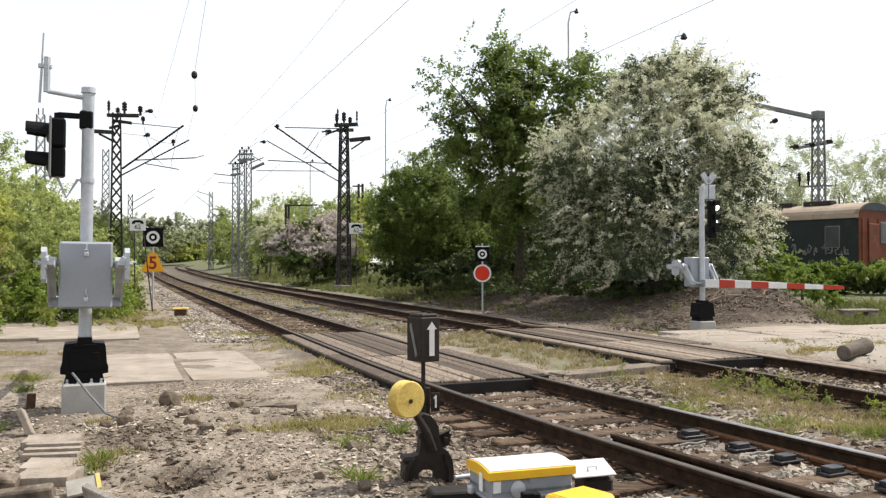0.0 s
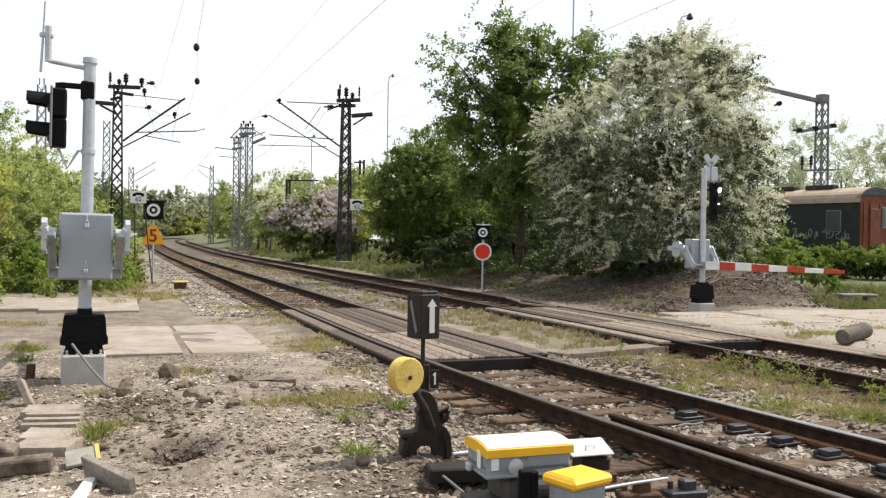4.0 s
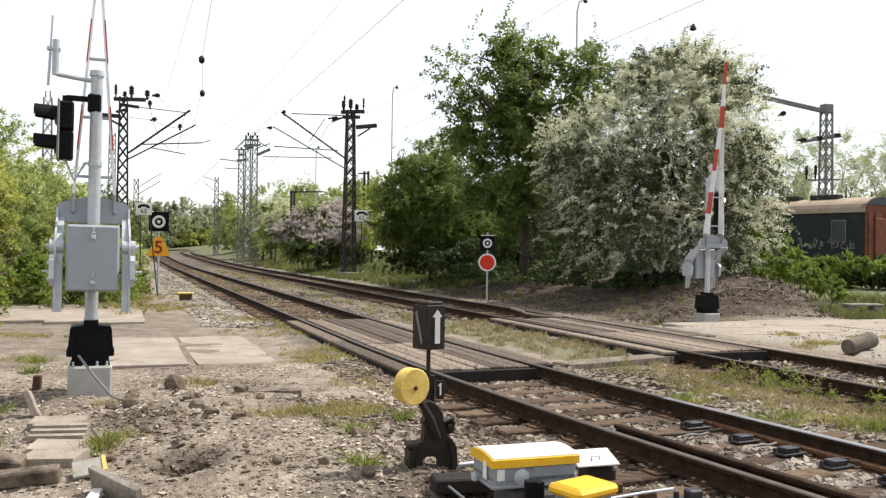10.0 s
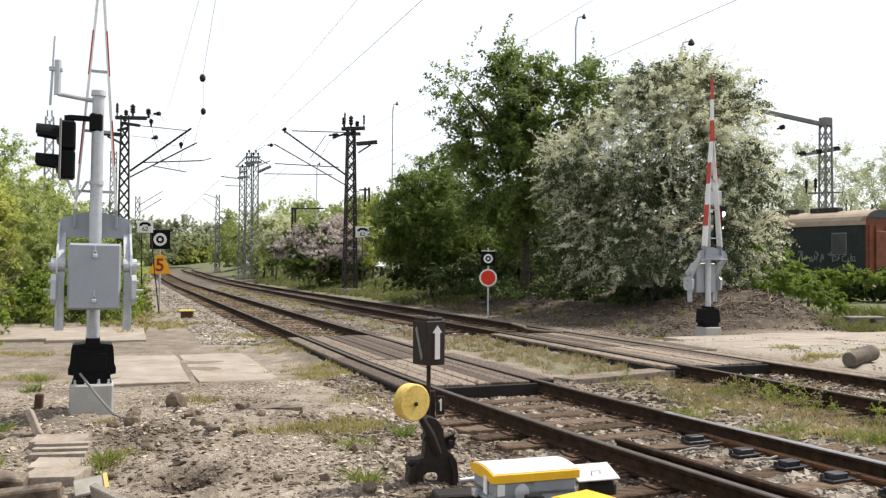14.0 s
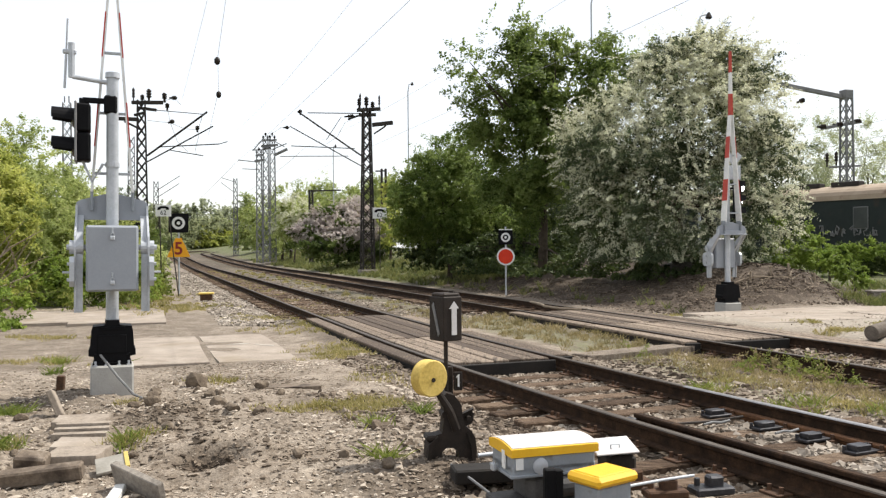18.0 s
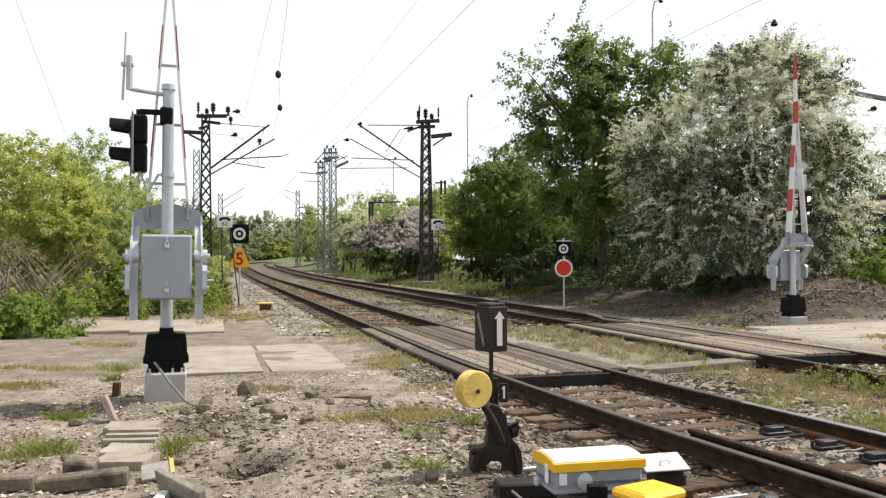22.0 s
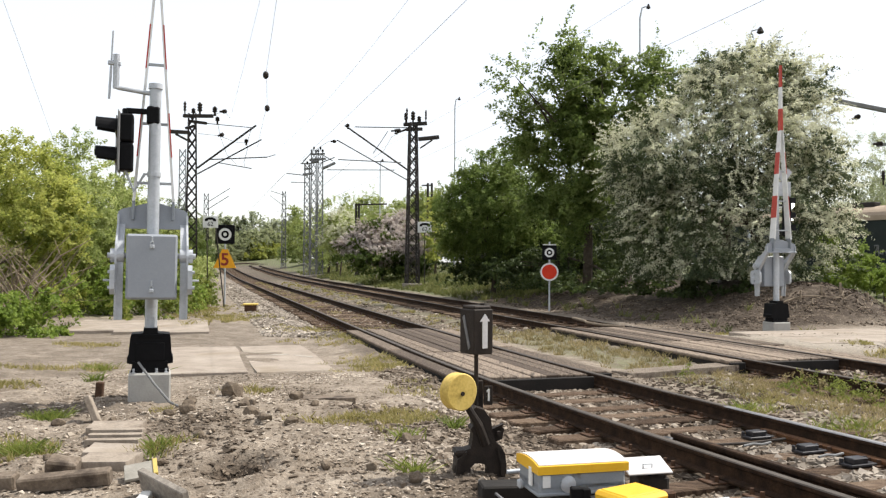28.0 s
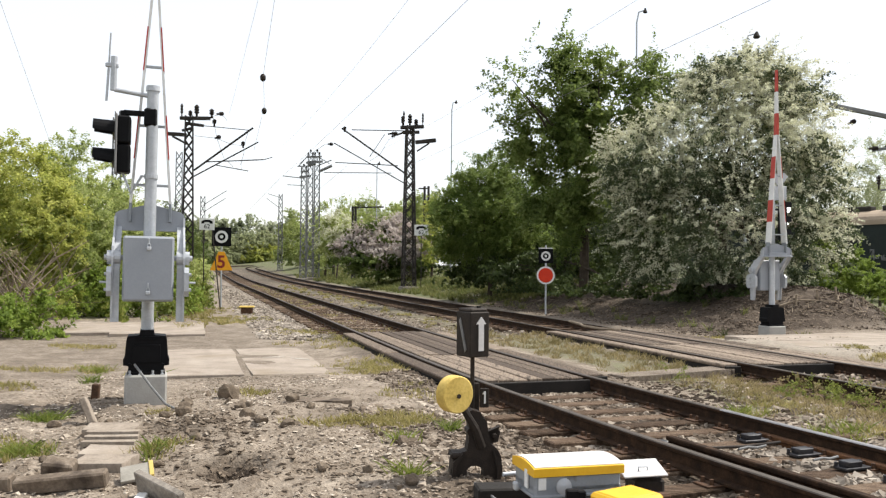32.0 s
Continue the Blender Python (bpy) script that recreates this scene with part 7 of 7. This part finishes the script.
    stones("grit", p, 0.0085, 30, S2, "fine angular grit on the dirt", 0.5)
    n = 700
    cx = np.concatenate([r.normal(-2.7, 0.75, n // 4), r.normal(-1.5, 1.3, n - n // 4)])
    cy = np.concatenate([r.normal(8.6, 0.6, n // 4), r.normal(6.8, 1.1, n - n // 4)])
    keep = cx < np.array([axis_a(v) for v in cy]) - 1.9 / UY
    p = np.stack([cx, cy, height(cx, cy) + 0.005], 1)[keep]
    stones("rubble", p, 0.024, 25, S2, "broken lumps of stone and clod", 0.55)
    cx = np.concatenate([r.normal(-2.68, 0.30, 330), r.normal(-1.95, 0.14, 160)])
    cy = np.concatenate([r.normal(7.72, 0.28, 330), r.normal(6.45, 0.13, 160)])
    stones("clods", np.stack([cx, cy, height(cx, cy)], 1), 0.022, 29, S2D, "dark crumbly clods on the soil mound and pit", 0.7)
    n = 7000
    y = r.uniform(10.5, 21, n)
    x = 9.27 - 0.376 * y + r.uniform(1.5, 7.5, n) ** 1.0 / UY
    keep = vnoise(x, y, 1.7, 16) + r.normal(0, 0.5, n) > 0.35
    stones("rubble", np.stack([x, y, height(x, y) + 0.012], 1)[keep], 0.014, 33, S2, "loose grit on the road beyond the tracks", 0.5)
    n = 4200
    x, y = r.uniform(5.5, 11.5, n), r.uniform(21.6, 25.5, n)
    stones("bank_rubble", np.stack([x, y, height(x, y)], 1), 0.028, 27, S4, "rubble on the dug earth heap", 0.7)
    n = 5000
    y = r.uniform(20, 34, n)
    x = 9.27 - 0.376 * y + r.uniform(2.2, 5.0, n) / UY
    stones("bank_rubble", np.stack([x, y, height(x, y)], 1), 0.024, 28, S4, "stones on the bare bank", 0.7)
    lumps = ((-3.06, 9.75, 0.10), (-2.66, 8.85, 0.055), (-3.37, 9.9, 0.04), (-3.36, 9.2, 0.065), (-2.96, 9.4, 0.04), (-2.31, 8.3, 0.045), (-3.70, 8.1, 0.035), (-4.18, 8.0, 0.05), (-2.91, 8.5, 0.04), (-2.54, 7.25, 0.05),
             (-2.56, 6.56, 0.035), (-2.07, 6.32, 0.035), (-3.78, 6.45, 0.035), (-3.43, 6.45, 0.035), (-1.88, 8.15, 0.035), (-1.28, 6.5, 0.04), (-0.91, 6.4, 0.04), (-0.77, 7.3, 0.05), (-0.56, 6.15, 0.05), (-2.25, 8.75, 0.04), (-2.02, 9.3, 0.05), (-2.46, 8.47, 0.065), (-2.16, 7.92, 0.05), (-1.91, 7.90, 0.055), (-3.22, 8.75, 0.07), (-3.30, 8.98, 0.06), (-3.36, 8.62, 0.05), (-2.75, 9.25, 0.05), (-2.62, 9.05, 0.045), (-2.30, 9.62, 0.06))
    for i, (x, y, s) in enumerate(lumps):
        q = random.Random(60 + i)
        bm = bmesh.new()
        bmesh.ops.create_icosphere(bm, subdivisions=2, radius=1.0)
        cuts = [(Vector((q.gauss(0, 1), q.gauss(0, 1), q.gauss(0, 1))).normalized(), q.uniform(0.55, 0.85)) for _ in range(9)]
        for v in bm.verts:
            for d, lim in cuts:
                over = v.co.dot(d) - lim
                if over > 0:
                    v.co -= d * over
            v.co += Vector((q.uniform(-1, 1), q.uniform(-1, 1), q.uniform(-1, 1))) * 0.05
            v.co = Vector((v.co.x * 1.15, v.co.y * 0.9, v.co.z * 0.95)) * s * 1.25
        me = bpy.data.meshes.new("broken_stone")
        bm.to_mesh(me)
        bm.free()
        me.materials.append(M_CLOD)
        ob = new("broken_stone", me)
        ob.matrix_basis = pose(x, y, hz(x, y) + s * 0.55, 0, 0, q.uniform(0, 360))
        tagged(ob, "dusty broken stone lying on the dirt", "stone", "loose stones")


build_stones()


# ---- offcuts and clutter ----
M_PALEBOARD = mat("dusty_pale_board", [(0.20, 0.185, 0.155), (0.31, 0.29, 0.25)], 7, 0.8, 0, 0.2, 50)
M_PALEYEL = mat("faded_yellow_strip", [(0.45, 0.32, 0.08), (0.55, 0.42, 0.14)], 7, 0.8, 0, 0.1, 50)


def offcut(name, x, y, z, s, rz, rx, ry, material, label, category):
    g = Geo().box((0, 0, 0), s, min(s) * 0.12)
    return tagged(part(name, g, material, None, m=pose(x, y, z, rx, ry, rz)), label, category, "offcuts by the path")


def build_clutter():
    offcut("concrete_beam", -2.86, 5.66, 0.075, (0.60, 0.10, 0.105), 10, 12, -5, M_BEAM, "broken brown concrete beam lying tilted on the rubble", "beam")
    offcut("concrete_beam", -3.55, 5.66, 0.04, (0.66, 0.12, 0.105), 8, 6, -2, M_BEAM, "dark brown concrete beam end under the rubble", "beam")
    offcut("kerb_piece", -2.10, 5.47, 0.08, (0.5, 0.05, 0.15), -34, 18, 8, M_OLDCONC, "grey concrete kerb piece leaning on rubble", "kerb piece")
    offcut("painted_board", -2.49, 5.98, 0.07, (0.20, 0.21, 0.02), 24, 16, -8, M_PALEBOARD, "pale board with a yellow edge", "board")
    offcut("board_edge", -2.394, 6.023, 0.094, (0.03, 0.21, 0.022), 24, 16, -8, M_PALEYEL, "yellow strip of a painted board", "board")
    offcut("window_frame_bar", -2.18, 5.25, 0.03, (0.07, 0.6, 0.05), 12, 0, 0, M_WHITE, "white frame bar lying in the dirt", "frame bar")
    offcut("dark_stone", -3.10, 6.08, 0.06, (0.22, 0.14, 0.13), 8, 14, 6, M_BEAM, "dark sleeper stump in the rubble", "stump")
    offcut("board_piece", -3.95, 8.2, 0.10, (0.06, 0.15, 0.27), 20, -18, -24, M_PAVER, "leaning grey board piece", "board")
    offcut("brick_piece", -4.52, 9.5, 0.08, (0.08, 0.08, 0.20), 10, 0, 4, M_RUST, "reddish brick stub standing in the dirt", "brick")
    offcut("stump_end", -4.35, 5.75, 0.10, (0.10, 0.2, 0.2), 10, 0, 0, M_BLACK, "dark plastic stub at the path edge", "stub")
    offcut("old_sleeper", 4.75, 6.75, 0.06, (1.6, 0.22, 0.14), 22, 0, 0, M_SLEEPER, "old wooden sleeper end beside the track", "sleeper")
    offcut("plank_end", 0.15, 5.9, 0.03, (0.5, 0.2, 0.1), 12, 0, 0, M_TARSHADE, "dark plank under the switch stand", "plank")
    t = thing("concrete_pipe", pose(6.45, 13.68, 0.235, 0, 84, 38), "old brown concrete pipe lying at the road edge", "pipe")
    ln = 0.72
    part("barrel", Geo().lathe([(0.085, -ln / 2), (0.115, -ln / 2 + 0.01), (0.12, -ln / 2 + 0.04), (0.115, ln / 2 - 0.2), (0.13, ln / 2 - 0.18), (0.13, ln / 2), (0.10, ln / 2)], 20), M_PIPE, t, smooth=True)
    # added fill: its dark colour stands for shade inside the open pipe
    part("bore_fill", Geo().tube((0, 0, -ln / 2 + 0.02), (0, 0, ln / 2 - 0.02), 0.088, n=14), M_TARSHADE, t, "dark fill standing for the shaded open bore")
    b = thing("low_bench", pose(11.0, 23.2, hz(11.0, 23.2), 0, 0, 6), "low concrete block bench in the grass", "bench")
    part("top", Geo().box((0, 0, 0.30), (1.0, 0.36, 0.06), 0.015), M_OLDCONC, b)
    for dx in (-0.33, 0.36):
        part("support", Geo().box((dx, 0, 0.08), (0.25, 0.30, 0.40), 0.03), M_OLDCONC, b)
    c = part("loose_cable", Geo().path([(1.55, 21.6, 0.20), (1.75, 20.6, 0.19), (1.75, 19.9, 0.20), (2.05, 19.5, 0.18), (2.5, 19.3, 0.17)], 0.03, 6), M_DRY, None)
    tagged(c, "pale cable lying over the far rail", "cable")
    for k, (x, y) in enumerate(((8.0, 23.2), (8.5, 23.3), (9.1, 23.1), (7.4, 23.0))):
        offcut("stake", x, y, hz(x, y) + 0.04, (0.05, 0.045, 0.40), 20 * k, 4, -6, M_DRY, "short wooden stake in the earth heap", "stake")
    br = [(7.0 + 0.25 * k, 23.05 + 0.05 * math.sin(k * 2.1), hz(7.0 + 0.25 * k, 23.05) + 0.05 + 0.03 * math.sin(k * 1.3)) for k in range(7)]
    tagged(part("dead_branch", Geo().path(br, [0.03, 0.028, 0.025, 0.022, 0.018, 0.014, 0.008], 6), M_DRY, None), "dead pale branch lying on the heap", "branch")
    r = random.Random(31)
    g = Geo()
    for k in range(55):
        x, y, a, ln = r.gauss(8.3, 1.0), r.gauss(22.9, 0.5), r.uniform(0, 3.14), r.uniform(0.1, 0.45)
        dx, dy = math.cos(a) * ln / 2, math.sin(a) * ln / 2
        g.tube((x - dx, y - dy, hz(x - dx, y - dy) + 0.015), (x + dx, y + dy, hz(x + dx, y + dy) + 0.02), 0.007, n=4)
    tagged(part("twig_litter", g, M_DRY, None), "dry twigs scattered on the earth heap", "twigs", kind="stuff")


build_clutter()


motions()
